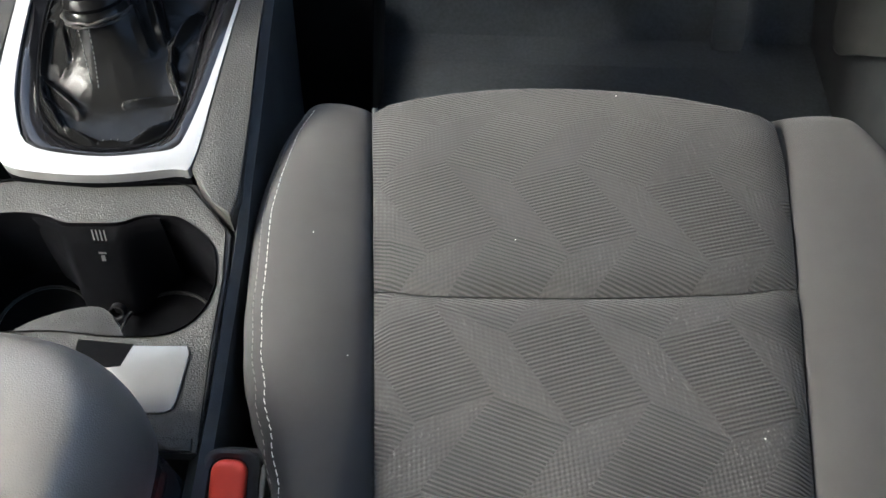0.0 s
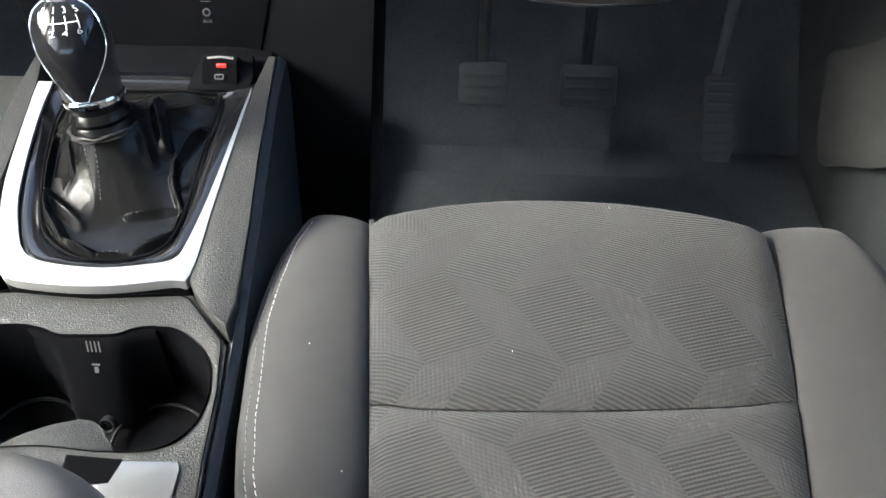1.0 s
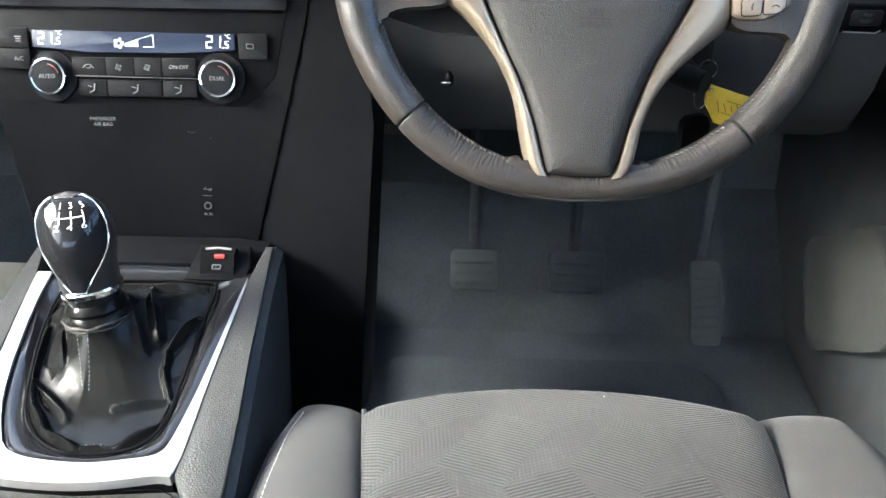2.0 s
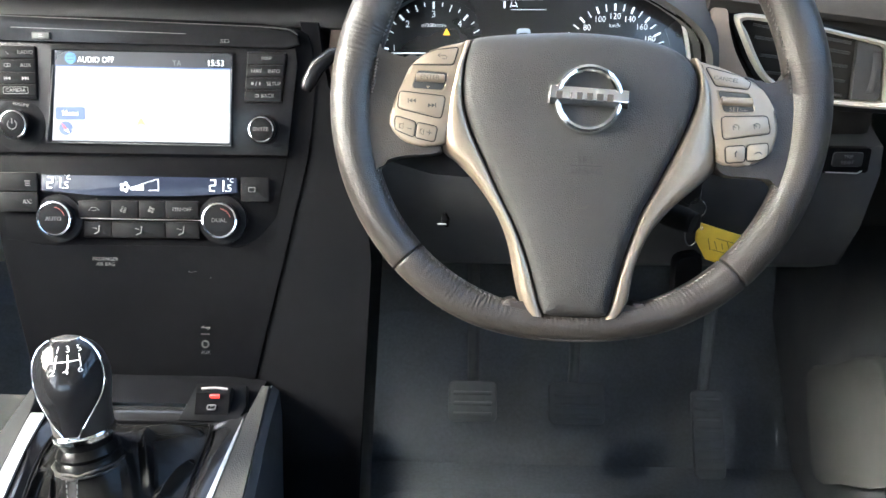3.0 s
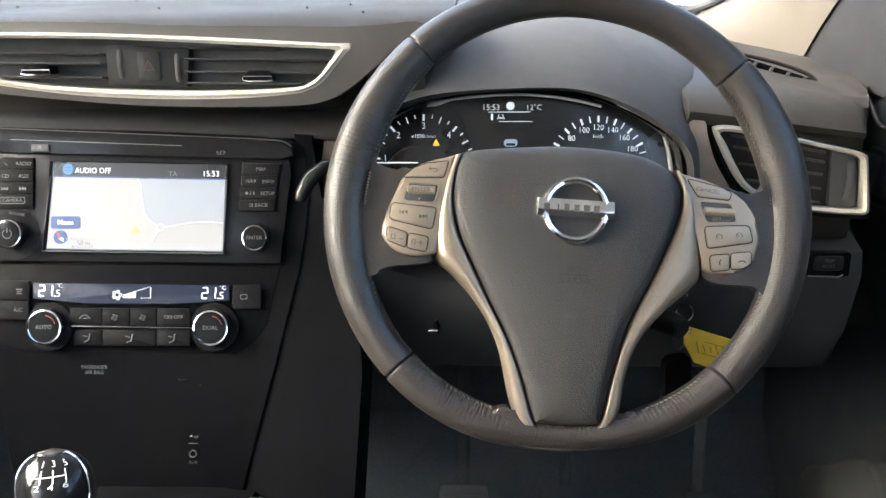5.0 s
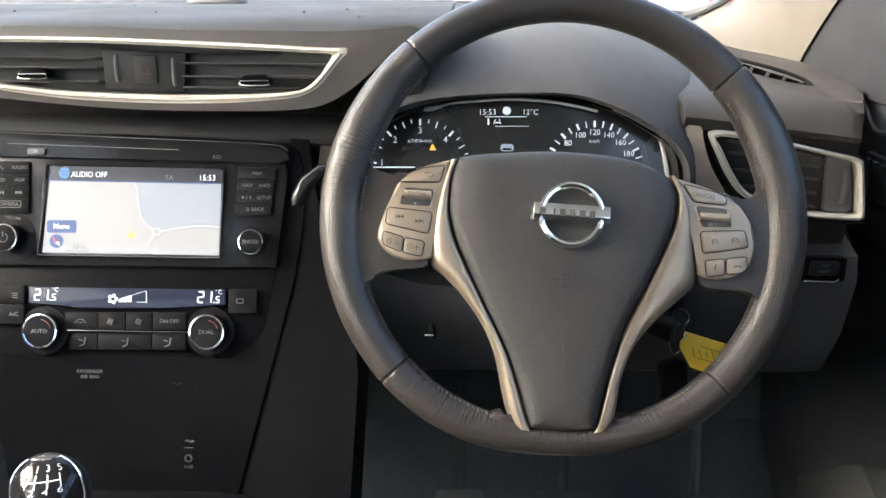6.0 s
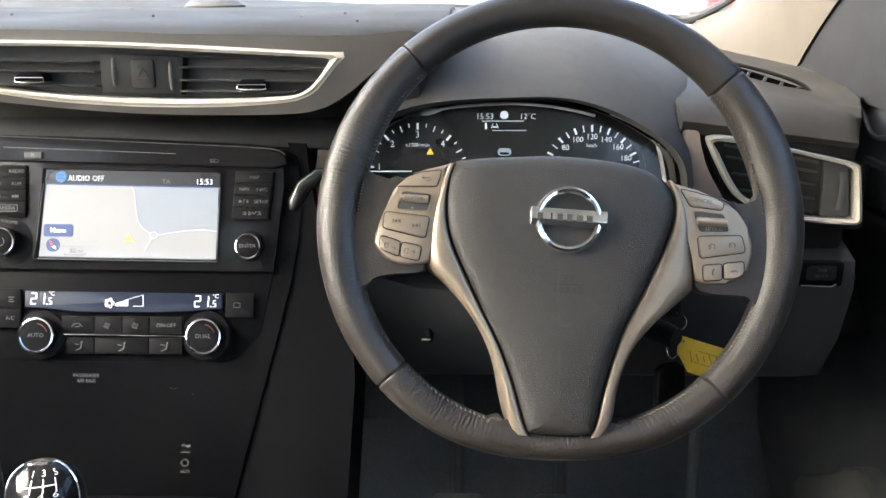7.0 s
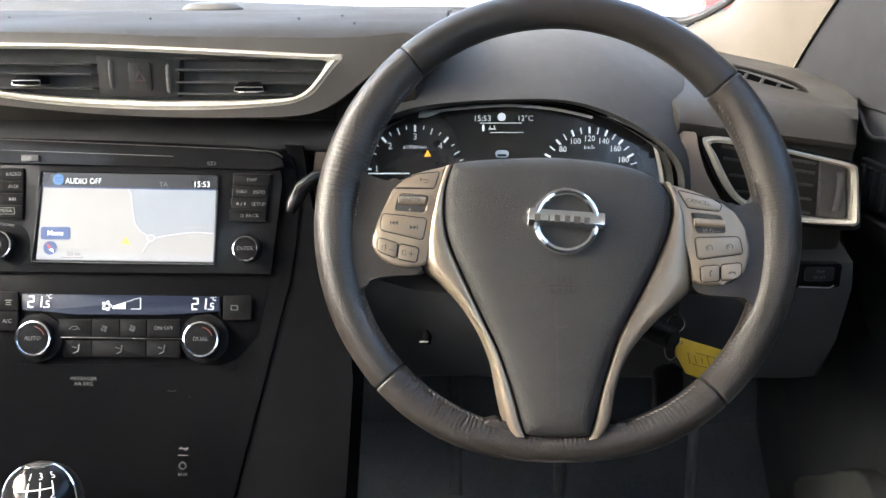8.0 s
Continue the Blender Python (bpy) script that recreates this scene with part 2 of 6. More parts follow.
def ring(outer, inner, z0, z1, lip=0.0, n=72, bm=None, crown=0.0):
    """A plate with a hole; lip raises or lowers the inner edge."""
    bm = bm or bmesh.new()
    o, i = resample(outer, n), resample(inner, n)
    c = [sum(p[k] for p in i) / n for k in (0, 1)]

    def turned(pts):
        k = min(range(n), key=lambda q: abs(math.atan2(pts[q][1] - c[1], pts[q][0] - c[0])))
        return pts[k:] + pts[:k]

    def area(pts):
        return sum(a[0] * b[1] - b[0] * a[1] for a, b in zip(pts, pts[1:] + pts[:1]))

    o, i = (p if area(p) > 0 else p[::-1] for p in (o, i))
    o, i = turned(o), turned(i)
    mid = [((a[0] + b[0]) / 2, (a[1] + b[1]) / 2) for a, b in zip(o, i)]
    loops = [[(p[0], p[1], z0) for p in o], [(p[0], p[1], z1 - abs(lip) * 0.2) for p in o],
             [(a[0] * 0.8 + b[0] * 0.2, a[1] * 0.8 + b[1] * 0.2, z1) for a, b in zip(o, i)], [(p[0], p[1], z1 + crown) for p in mid],
             [(a[0] * 0.2 + b[0] * 0.8, a[1] * 0.2 + b[1] * 0.8, z1 + lip * 0.6) for a, b in zip(o, i)],
             [(p[0], p[1], z1 + lip) for p in i], [(p[0], p[1], z0) for p in i]]
    loft(loops, bm=bm, wrap=True)
    return bm


def loft(rings, closed=True, caps=False, wrap=False, bm=None):
    """Skin a list of rings that have equal counts."""
    bm = bm or bmesh.new()
    rows = [[bm.verts.new(p) for p in r] for r in rings]
    count = len(rows[0])
    pairs = list(zip(rows, rows[1:])) + ([(rows[-1], rows[0])] if wrap else [])
    for a, b in pairs:
        for i in range(count if closed else count - 1):
            j = (i + 1) % count
            bm.faces.new((a[i], a[j], b[j], b[i]))
    if caps:
        bm.faces.new(rows[0][::-1]), bm.faces.new(rows[-1])
    return bm


def tube(path, radius, n=10, bm=None, closed=False):
    """A round bar along a path; radius may be a list."""
    pts = [Vector(p) for p in path]
    rings, side = [], None
    for i, p in enumerate(pts):
        a = pts[i - 1] if i or closed else pts[0]
        b = pts[(i + 1) % len(pts)] if i + 1 < len(pts) or closed else pts[-1]
        d = (b - a).normalized()
        if side is None:
            side = d.orthogonal().normalized()
        side = (side - d * side.dot(d)).normalized()
        up = d.cross(side)
        r = radius[i] if isinstance(radius, (list, tuple)) else radius
        rings.append([tuple(p + r * (math.cos(2 * math.pi * k / n) * side + math.sin(2 * math.pi * k / n) * up)) for k in range(n)])
    return loft(rings, caps=not closed, wrap=closed, bm=bm)


def dome(outline, levels, bm=None):
    """A cushion-like cap: rings of the outline drawn in towards its middle by (scale, z) levels, closed at the top."""
    c = Vector((sum(p[0] for p in outline) / len(outline), sum(p[1] for p in outline) / len(outline)))
    rings = [[(c.x + (p[0] - c.x) * s, c.y + (p[1] - c.y) * s, z) for p in outline] for s, z in levels]
    bm = loft(rings, bm=bm)
    bm.verts.ensure_lookup_table()
    bm.faces.new(bm.verts[-len(outline):])
    bm.faces.new(bm.verts[:len(outline)][::-1])
    return bm


def block(x0, x1, y0, y1, z0, z1, bevel=0.0, bm=None, segments=2):
    bm = bm or bmesh.new()
    made = bmesh.ops.create_cube(bm, size=1.0, matrix=Matrix.Translation(((x0 + x1) / 2, (y0 + y1) / 2, (z0 + z1) / 2)) @
                                 Matrix.Diagonal((x1 - x0, y1 - y0, z1 - z0, 1)))
    if bevel:
        edges = list({e for v in made["verts"] for e in v.link_edges})
        bmesh.ops.bevel(bm, geom=edges, offset=bevel, segments=segments, profile=0.5, affect="EDGES")
    return bm


def lettering(body, size, x, y, z, mat, parent, turn=0.0, name="lettering", stretch=1.0, bold=0.0):
    """Words in the built-in font, lying in the parent's local x, y."""
    cu = bpy.data.curves.new(name, "FONT")
    cu.body, cu.size, cu.align_x, cu.align_y = body, size, "CENTER", "CENTER"
    cu.extrude, cu.resolution_u, cu.offset = 0.00012, 2, bold - 0.011 * size
    tmp = bpy.data.objects.new(name, cu)
    me = bpy.data.meshes.new_from_object(tmp)
    bpy.data.objects.remove(tmp)
    me.name = name
    me.materials.clear()
    me.materials.append(mat)
    ob = new(name, me)
    ob.parent = parent
    ob.matrix_local = pose(x, y, z, 0, 0, turn) @ Matrix.Diagonal((stretch, 1, 1, 1))
    return ob


def bars(name, rects, z, mat, parent, thick=0.0002):
    """Plain printed strokes: rows of (x, y, width, height, degrees)."""
    bm = bmesh.new()
    for x, y, w, h, *turn in rects:
        m = pose(x, y, z, 0, 0, turn[0] if turn else 0) @ Matrix.Diagonal((w, h, thick, 1))
        bmesh.ops.create_cube(bm, size=1.0, matrix=m)
    return part(name, bm, mat, parent, smooth=False)


def shear(bm, y0, z0, slope):
    """Lay a flat thing on the console's slope: z grows with y."""
    for v in bm.verts:
        v.co.z += z0 + slope * (v.co.y - y0)
    return bm


# ---- the cabin shell and what lies outside ----
IDENT = Matrix.Identity(4)


def structure(name, bm, mat, label, category, smooth=False):
    return tagged(part(name, bm, mat, smooth=smooth), label, category, kind="structure")


structure("ground", block(-60, 60, -60, 90, -0.6, -0.42), PALEROAD, "pale grey concrete yard outside the windscreen", "ground")
bm = block(-1.14, 0.40, -1.7, 0.34, -0.04, 0.0)
block(-0.50, -0.26, -1.7, 0.34, 0.0, 0.10, 0.03, bm=bm)
structure("floor", bm, CARPET, "charcoal carpeted car floor with a raised centre tunnel", "floor")
structure("wall_front", loft([[(x, y, z) for y, z in ((0.30, -0.04), (0.34, 0.0), (0.52, 0.16), (0.60, 0.46), (0.66, 0.46), (0.60, 0.1), (0.42, -0.06))]
                              for x in (-1.14, 0.40)], caps=True), CARPET, "dark carpeted front bulkhead of the footwell", "wall")
structure("wall_back", block(-1.14, 0.40, -1.74, -1.70, -0.04, 0.80), LINER, "plain pale rear panel of the cabin", "wall")
structure("ceiling", loft([[(x, y, z) for y, z in ((-1.74, 1.12), (-1.2, 1.23), (-0.5, 1.26), (0.02, 1.20), (0.02, 1.22), (-0.5, 1.285), (-1.2, 1.255), (-1.74, 1.14))]
                           for x in (-1.10, -0.9, -0.37, 0.16, 0.36)], caps=True), LINER, "pale fabric headlining of the car roof", "ceiling", True)


def side_door(name, x, out, label):
    """A door: card, window rail, glass; out is the side that faces away from the cabin."""
    d = thing(name, IDENT, label, "car door", kind="structure")
    lo, hi = sorted((x, x + 0.06 * out))
    card = block(lo, hi, -1.7, 0.62, -0.04, 0.78, 0.02)
    part("door_card", card, DOORP, d)
    cap = loft([[(x - out * a, y, z) for a, z in ((-0.03, 0.70), (0.012, 0.71), (0.02, 0.74), (0.012, 0.77), (-0.01, 0.782), (-0.03, 0.782))]
                for y in (-1.4, -0.8, -0.2, 0.0, 0.12)], caps=True)
    part("door_cap", cap, SOFT, d)
    tri = slab([(-0.02, 0.70), (0.60, 0.70), (0.57, 0.75), (0.47, 0.85), (0.10, 1.05), (0.04, 1.05)], 0.0, 0.03, 0.005)
    tri.transform(basis((x - 0.006 * out, 0, 0), (0, 1, 0), (0, 0, 1), (out, 0, 0)))
    part("mirror_panel", tri, KEYP, d)
    pillars = bmesh.new()
    block(lo, hi, -0.62, -0.54, 0.78, 1.25, 0.01, bm=pillars)
    block(lo, hi, -1.7, -1.45, 0.78, 1.2, 0.01, bm=pillars)
    part("window_pillar", pillars, HARD, d)
    for y0, y1 in ((-0.54, 0.06), (-1.45, -0.62)):
        pane = part("window_pane", block(x + 0.03 * out - 0.002, x + 0.03 * out + 0.002, y0, y1, 0.78, 1.24), GLASS, d, smooth=False)
        pane.visible_shadow = False
    return d


right_door = side_door("door_1", 0.40, 1, "dark grey driver door with soft cap and window glass")
side_door("door_2", -1.14, -1, "dark grey passenger door with soft cap and window glass")
part("pull_lip", tube(spline([(0.397, 0.366, 0.702), (0.396, 0.340, 0.688), (0.395, 0.318, 0.6725), (0.395, 0.300, 0.668), (0.394, 0.275, 0.672), (0.394, 0.20, 0.684)], 5, False), 0.003, 8), NACELLE, right_door, "curved lip of the armrest pull")
grip = thing("door_handle", pose(0.392, 0.245, 0.63), "dark ribbed door pull set in the driver door", "door handle")
part("pull_cup", block(-0.006, 0.004, -0.10, 0.062, -0.036, 0.016, 0.004), GRAIN, grip)
ribs = bmesh.new()
for i in range(9):
    block(-0.010, -0.005, -0.09 + i * 0.0165, -0.081 + i * 0.0165, -0.03, 0.010, 0.001, bm=ribs)
tagged(part("rib_panel", ribs, MATT, grip), kind="stuff")
part("lower_grip", block(-0.012, 0.004, -0.12, 0.046, -0.075, -0.042, 0.006), SOFT, grip)


def pillar(name, side):
    """The curved lining of a windscreen pillar."""
    rings = []
    outer = resample(spline([(0.318, 0.88, 0.70), (0.322, 0.86, 0.757), (0.372, 0.76, 0.802), (0.365, 0.5, 0.955), (0.29, 0.03, 1.205)], 6, False), 21, False)
    inner = resample(spline([(0.392, 0.57, 0.67), (0.390, 0.542, 0.715), (0.390, 0.433, 0.817), (0.388, 0.2, 1.0), (0.385, -0.06, 1.20)], 6, False), 21, False)
    for a, b in zip(outer, inner):
        a, b = Vector(a), Vector(b)
        row = []
        for q in range(9):
            u = q / 8
            p = a.lerp(b, u) + Vector((-0.020, -0.010, -0.004)) * math.sin(math.pi * u ** 0.6)
            row.append(p)
        row += [p + Vector((0.03, 0.02, 0.01)) for p in reversed(row)]
        rings.append([((p.x + 0.37) * side - 0.37, p.y, p.z) for p in row])
    ob = part(name, loft(rings, caps=True), BEIGE)
    return tagged(ob, "beige moulded lining of the windscreen pillar", "pillar", kind="structure")


pillar("trim", 1)
pillar("trim", -1)
glass = loft([[(-0.37 + (x + 0.37) * k, y, z) for x in (-1.10, -0.7, -0.37, 0.0, 0.36)] for k, y, z in
              ((1.0, 0.930, 0.775), (0.97, 0.66, 0.925), (0.92, 0.36, 1.075), (0.87, 0.02, 1.215), (0.87, 0.024, 1.219), (0.92, 0.364, 1.079), (0.97, 0.664, 0.929), (1.0, 0.934, 0.779))],
             closed=False, wrap=True)
screen_glass = structure("window_1", glass, GLASS, "clear raked windscreen above the dashboard", "windscreen", True)
screen_glass.visible_shadow = False
rear = loft([[(x, y, z) for x in (-1.12, -0.37, 0.38)] for y, z in ((-1.745, 0.80), (-1.74, 1.13), (-1.735, 1.13), (-1.74, 0.80))], closed=False, wrap=True)
structure("window_2", rear, GLASS, "clear glass of the rear window", "rear window", True).visible_shadow = False
structure("trim", tube(spline([(-1.08, 0.83, 0.775), (-0.7, 0.865, 0.782), (-0.37, 0.875, 0.785), (0.0, 0.865, 0.782), (0.26, 0.862, 0.768), (0.318, 0.852, 0.766), (0.352, 0.80, 0.788), (0.368, 0.74, 0.818), (0.366, 0.62, 0.89)], 6, False), 0.007, 8),
          MATT, "black rubber edge along the foot of the windscreen", "seal", True)

# a white hall with red-striped doors, and a red car parked in front of it
hall = thing("building", pose(3, 24, -0.42), "white plastered hall across the yard", "building")
part("wall", block(-16, 16, 0, 0.4, 0, 5.5), PLASTER, hall, smooth=False)
part("roof", block(-16.4, 16.4, -0.5, 3, 5.5, 5.8, 0.05), GREYMETAL, hall, smooth=False)
for i in range(4):
    dr = part("door", block(-12 + i * 7, -8 + i * 7, -0.06, 0.0, 0, 3.6, 0.02), PALEROAD, hall, smooth=False)
    if i % 2:
        part("stripe", block(-10.3 + i * 7, -9.9 + i * 7, -0.09, -0.06, 0.3, 0.55), CARRED, dr, smooth=False)


def parked_car(m, paint, label):
    c = thing("parked_car", m, label, "car", "cars in the yard")
    shell = loft([[(x * w, y, z) for x, z in ((-0.9, 0.28), (-0.93, 0.6), (-0.88, 0.92), (0.88, 0.92), (0.93, 0.6), (0.9, 0.28))]
                  for y, w in ((-2.1, 0.86), (-1.9, 1.0), (0.0, 1.0), (1.7, 0.98), (2.1, 0.82))], caps=True)
    part("body", shell, paint, c)
    cabin = loft([[(x * w, y, z) for x, z in ((-0.86, 0.92), (-0.68, 1.45), (0.68, 1.45), (0.86, 0.92))] for y, w in ((-1.9, 0.95), (-1.5, 1.0), (0.3, 1.0), (1.0, 0.95))], caps=True)
    part("cabin_glass", cabin, DIAL, c)
    for x in (-0.9, 0.72):
        for y in (-1.3, 1.3):
            w = tube([(x, y, 0.32), (x + 0.02, y, 0.32), (x + 0.17, y, 0.32), (x + 0.19, y, 0.32)], [0.28, 0.32, 0.32, 0.28], 24)
            wheel_ob = part("wheel", w, TYRE, c)
            part("rim", tube([(x - 0.005, y, 0.32), (x + 0.195, y, 0.32)], 0.2, 20), GREYMETAL, wheel_ob)
    for x in (-0.75, 0.75):
        part("tail_light", block(x - 0.1, x + 0.1, -2.1, -2.0, 0.66, 0.86, 0.02), RED, c)
    part("bumper", block(-0.85, 0.85, -2.16, -2.0, 0.3, 0.52, 0.04), paint, c)
    return c


parked_car(pose(5.6, 20.0, -0.42, 0, 0, 12), CARRED, "red hatchback parked across the yard")
parked_car(pose(8.6, 19.5, -0.42, 0, 0, -8), GREYMETAL, "silver hatchback parked beside the hall")
parked_car(pose(-1.3, 17.5, -0.42, 0, 0, 4), GREYMETAL, "silver hatchback parked close to the hall")

# ---- dashboard ----
dash = thing("dashboard", IDENT, "dark grey soft-grained dashboard with binnacle hood", "dashboard")


def across(stations):
    return loft([[(x, y, z) for y, z in prof] for x, prof in stations], caps=True)


def step(a, b, x):
    t = min(1, max(0, (x - a) / (b - a)))
    return t * t * (3 - 2 * t)


TOP = [(0.128, 0.722), (0.112, 0.735), (0.108, 0.760), (0.106, 0.786), (0.110, 0.796), (0.122, 0.803), (0.15, 0.8075), (0.20, 0.810), (0.28, 0.811),
       (0.37, 0.808), (0.395, 0.803), (0.405, 0.797), (0.42, 0.797), (0.44, 0.803), (0.60, 0.800), (0.84, 0.778), (0.865, 0.74), (0.865, 0.45), (0.24, 0.45), (0.20, 0.60), (0.20, 0.72)]
upper = []
for x in (-1.13, -0.95, -0.8, -0.66, -0.58, -0.48, -0.38, -0.28, -0.22, -0.19, -0.165, -0.145, -0.128, -0.114, -0.100, -0.088):
    bend = -0.10 * step(-0.75, -1.15, x) if x < -0.75 else 0.0
    inside = 0.142 if -0.60 < x < -0.18 else 0.0  # set back behind the air vent
    upper.append((x, [(max(y, inside * (0 < k < 4)) - bend * 0.2 * (k < 10), z + bend * 0.25 * (k < 14)) for k, (y, z) in enumerate(TOP)]))
    if x > -0.11:  # only the crown runs on behind the wheel
        upper[-1] = (x, [(0.135, 0.788 + 0.001 * k) if k < 4 else q for k, q in enumerate(upper[-1][1])])
part("upper_pad", across(upper), SOFT, dash, "soft grey grained dash top", angle=0.9)

SIDE = [(0.15, 0.56), (0.134, 0.60), (0.134, 0.698), (0.122, 0.714), (0.121, 0.719), (0.128, 0.726), (0.148, 0.732), (0.20, 0.737), (0.28, 0.745), (0.40, 0.755), (0.60, 0.765), (0.84, 0.768), (0.865, 0.74), (0.865, 0.45), (0.24, 0.45)]
stations = []
for x in (0.112, 0.12, 0.126, 0.14, 0.16, 0.19, 0.22, 0.25, 0.28, 0.288, 0.294, 0.302, 0.312, 0.33, 0.35, 0.37, 0.398):
    curl, slope = step(0.30, 0.37, x), 0.13 * max(0, x - 0.13)
    away = 0.123 + 2.15 * max(0, x - 0.288)  # the dash end turns away towards the door
    stations.append((x, [(max(y, away if k < 11 and x > 0.29 else 0.0) + (0.05 if x < 0.125 and k < 7 else 0),
                          z - 0.006 * curl * (k < 8) - slope * (1.0 if 2 < k < 6 else 0.7 if k == 6 else 0.3 if k == 7 else 0)
                          - 0.042 * step(0.14, 0.37, x) * (0.3 if k == 7 else 1.0 if 7 < k < 12 else 0.0)) for k, (y, z) in enumerate(SIDE)]))
part("driver_pad", across(stations), SOFT, dash, angle=0.9)

HOOD = [(0.118, [(-190, 640), (-187, 670), (-165, 705), (-115, 730), (-35, 739), (32, 735.5), (93, 709), (124, 679), (130, 640)]),
        (0.106, [(-196, 640), (-193, 676), (-170, 711), (-118, 735.5), (-35, 743), (34, 739.5), (95, 713), (127, 682), (133, 640)]),
        (0.112, [(-202, 640), (-199, 682), (-175, 718), (-122, 742), (-35, 751), (36, 745), (98, 718), (130, 687), (139, 640)]),
        (0.15, [(-204, 640), (-196, 697), (-170, 744), (-122, 768), (-35, 777), (40, 771), (110, 742), (146, 703), (155, 640)]),
        (0.21, [(-200, 640), (-192, 712), (-168, 764), (-124, 787), (-35, 794), (46, 788), (122, 757), (166, 717), (176, 640)]),
        (0.30, [(-196, 640), (-188, 730), (-164, 776), (-124, 796), (-35, 806), (52, 800), (134, 768), (186, 730), (196, 640)]),
        (0.42, [(-196, 640), (-188, 740), (-164, 780), (-124, 797), (-35, 806), (56, 800), (142, 770), (196, 735), (206, 640)]),
        (0.58, [(-196, 640), (-188, 740), (-164, 768), (-124, 780), (-35, 788), (58, 784), (146, 766), (200, 735), (210, 640)])]
part("binnacle_hood", loft([[(x, y, z) for x, z in spline(mm(row), 6, False)] for y, row in HOOD], closed=False), HOODP, dash, "dark binnacle hood over the instruments")

# lower fascia and knee panel
knee = across([(x, [(max(y, 0.112 + 9 * max(0, x - 0.302)), z) for y, z in ((0.165, 0.60 - d), (0.118, 0.585 - d), (0.112, 0.56 - d), (0.125, 0.50), (0.16, 0.44), (0.22, 0.405), (0.32, 0.40), (0.34, 0.60))])
               for x, d in ((-0.215, 0.0), (-0.12, 0.03), (0.0, 0.04), (0.13, 0.02), (0.16, 0.0), (0.25, 0.0), (0.302, 0.0), (0.306, 0.0), (0.315, 0.0), (0.325, 0.0))])
part("knee_panel", knee, MATT, dash, "dark plastic knee panel below the wheel", angle=0.9)
part("passenger_fascia", across([(x, [(0.175, 0.74), (0.15, 0.70), (0.14, 0.60), (0.16, 0.46), (0.22, 0.40), (0.34, 0.40), (0.34, 0.74)]) for x in (-1.12, -0.8, -0.58)]), HARD, dash, angle=0.9)
part("cluster_surround", loft([[(x, y, z) for x, z in spline(mm(row), 5, False)] for y, row in
     ((0.120, [(-188, 600), (-185, 668), (-163, 703), (-113, 728), (-35, 737), (31, 733.5), (91, 707), (122, 677), (128, 600)]),
      (0.165, [(-180, 600), (-176, 668), (-155, 698), (-108, 722), (-35, 732), (30, 728), (91, 703), (119, 672), (124, 600)]))], closed=False), HOODP, dash)
for shape in ([(134, 625), (134, 661), (131, 685), (128.5, 713), (141, 713), (146, 695), (155, 672), (170, 648), (184, 625), (184, 600), (134, 600)],
              [(-221, 600), (-218, 640), (-214, 670), (-210.5, 690), (-207.5, 703), (-194, 703.5), (-195, 690), (-199, 667), (-203, 640), (-205, 600)]):
    post = slab(spline(mm(shape), 4), 0, 0.026, 0.003)
    post.transform(basis((0, 0.150, 0), (1, 0, 0), (0, 0, 1), (0, -1, 0)))
    part("fascia_strip", post, STRIP, dash, "brownish grained strip beside the instruments")
part("cluster_back", block(-0.15, 0.07, 0.172, 0.19, 0.56, 0.752, 0.004), LOWER, dash)
part("fascia_core", block(-0.30, -0.12, 0.17, 0.24, 0.42, 0.733, 0.004), HARD, dash)
DEMIST = basis((0.250, 0.36, 0.737), (0.975, 0, -0.22), (0.1, 0.45, 0.885), (0.19, -0.87, 0.45))
part("demister_grille", slab(mm([(0, 2), (85, -4), (92, -18), (80, -24), (10, -16)]), -0.01, 0.002, 0.001), LOWER, dash).matrix_local = DEMIST
part("demister_rim", tube(spline(mm([(-12, 4, 3), (30, 4, 4), (70, 1, 4), (88, -5, 4), (97, -16, 3), (101, -27, 1)]), 5, False), 0.0024, 8), SOFT, dash).matrix_local = DEMIST
for i in range(4):
    x = 0.012 + i * 0.021
    part("demister_slat", loft([[(x + d, -0.001 - i * 0.0015, z), (x + d + 0.0035, -0.001 - i * 0.0015, z), (x + d - 0.0035, -0.018 - i * 0.0012, z), (x + d - 0.007, -0.018 - i * 0.0012, z)] for d, z in ((0, 0.001), (0, 0.005))], caps=True), HARD, dash).matrix_local = DEMIST
cowl = loft([[(x, y, z) for y, z in ((0.77, 0.772), (0.78, 0.786), (0.81, zt - 0.007), (0.85, zt - 0.003), (0.858, zt), (0.868, zt - 0.002), (0.868, 0.74), (0.77, 0.74))]
             for x, zt in ((-1.08, 0.822), (-0.89, 0.816), (-0.58, 0.806), (-0.29, 0.795), (-0.11, 0.787), (0.06, 0.780), (0.2, 0.772))], caps=True)
part("cowl_panel", cowl, MATT, dash, "dark ledge at the foot of the windscreen", angle=0.9)
hump = dome(spline(mm([(-62, 0), (-40, 26), (0, 30), (40, 26), (62, 0), (40, -22), (0, -26), (-40, -22)]), 5), [(1.0, -0.01), (0.96, 0.003), (0.8, 0.008), (0.5, 0.010), (0.2, 0.0105)])
part("sensor_hump", hump, NACELLE, dash, "grey sensor hump").matrix_local = pose(-0.425, 0.56, 0.800) @ Matrix.Diagonal((0.72, 0.8, 1.15, 1))
specks = bmesh.new()
for x, y in ((-0.368, 0.17), (-0.225, 0.16), (-0.19, 0.20), (-0.17, 0.135), (-0.44, 0.30), (-0.52, 0.2)):
    bmesh.ops.create_icosphere(specks, subdivisions=1, radius=0.0013, matrix=Matrix.Translation((x, y, 0.8105 - (0.003 if y < 0.15 else 0))))
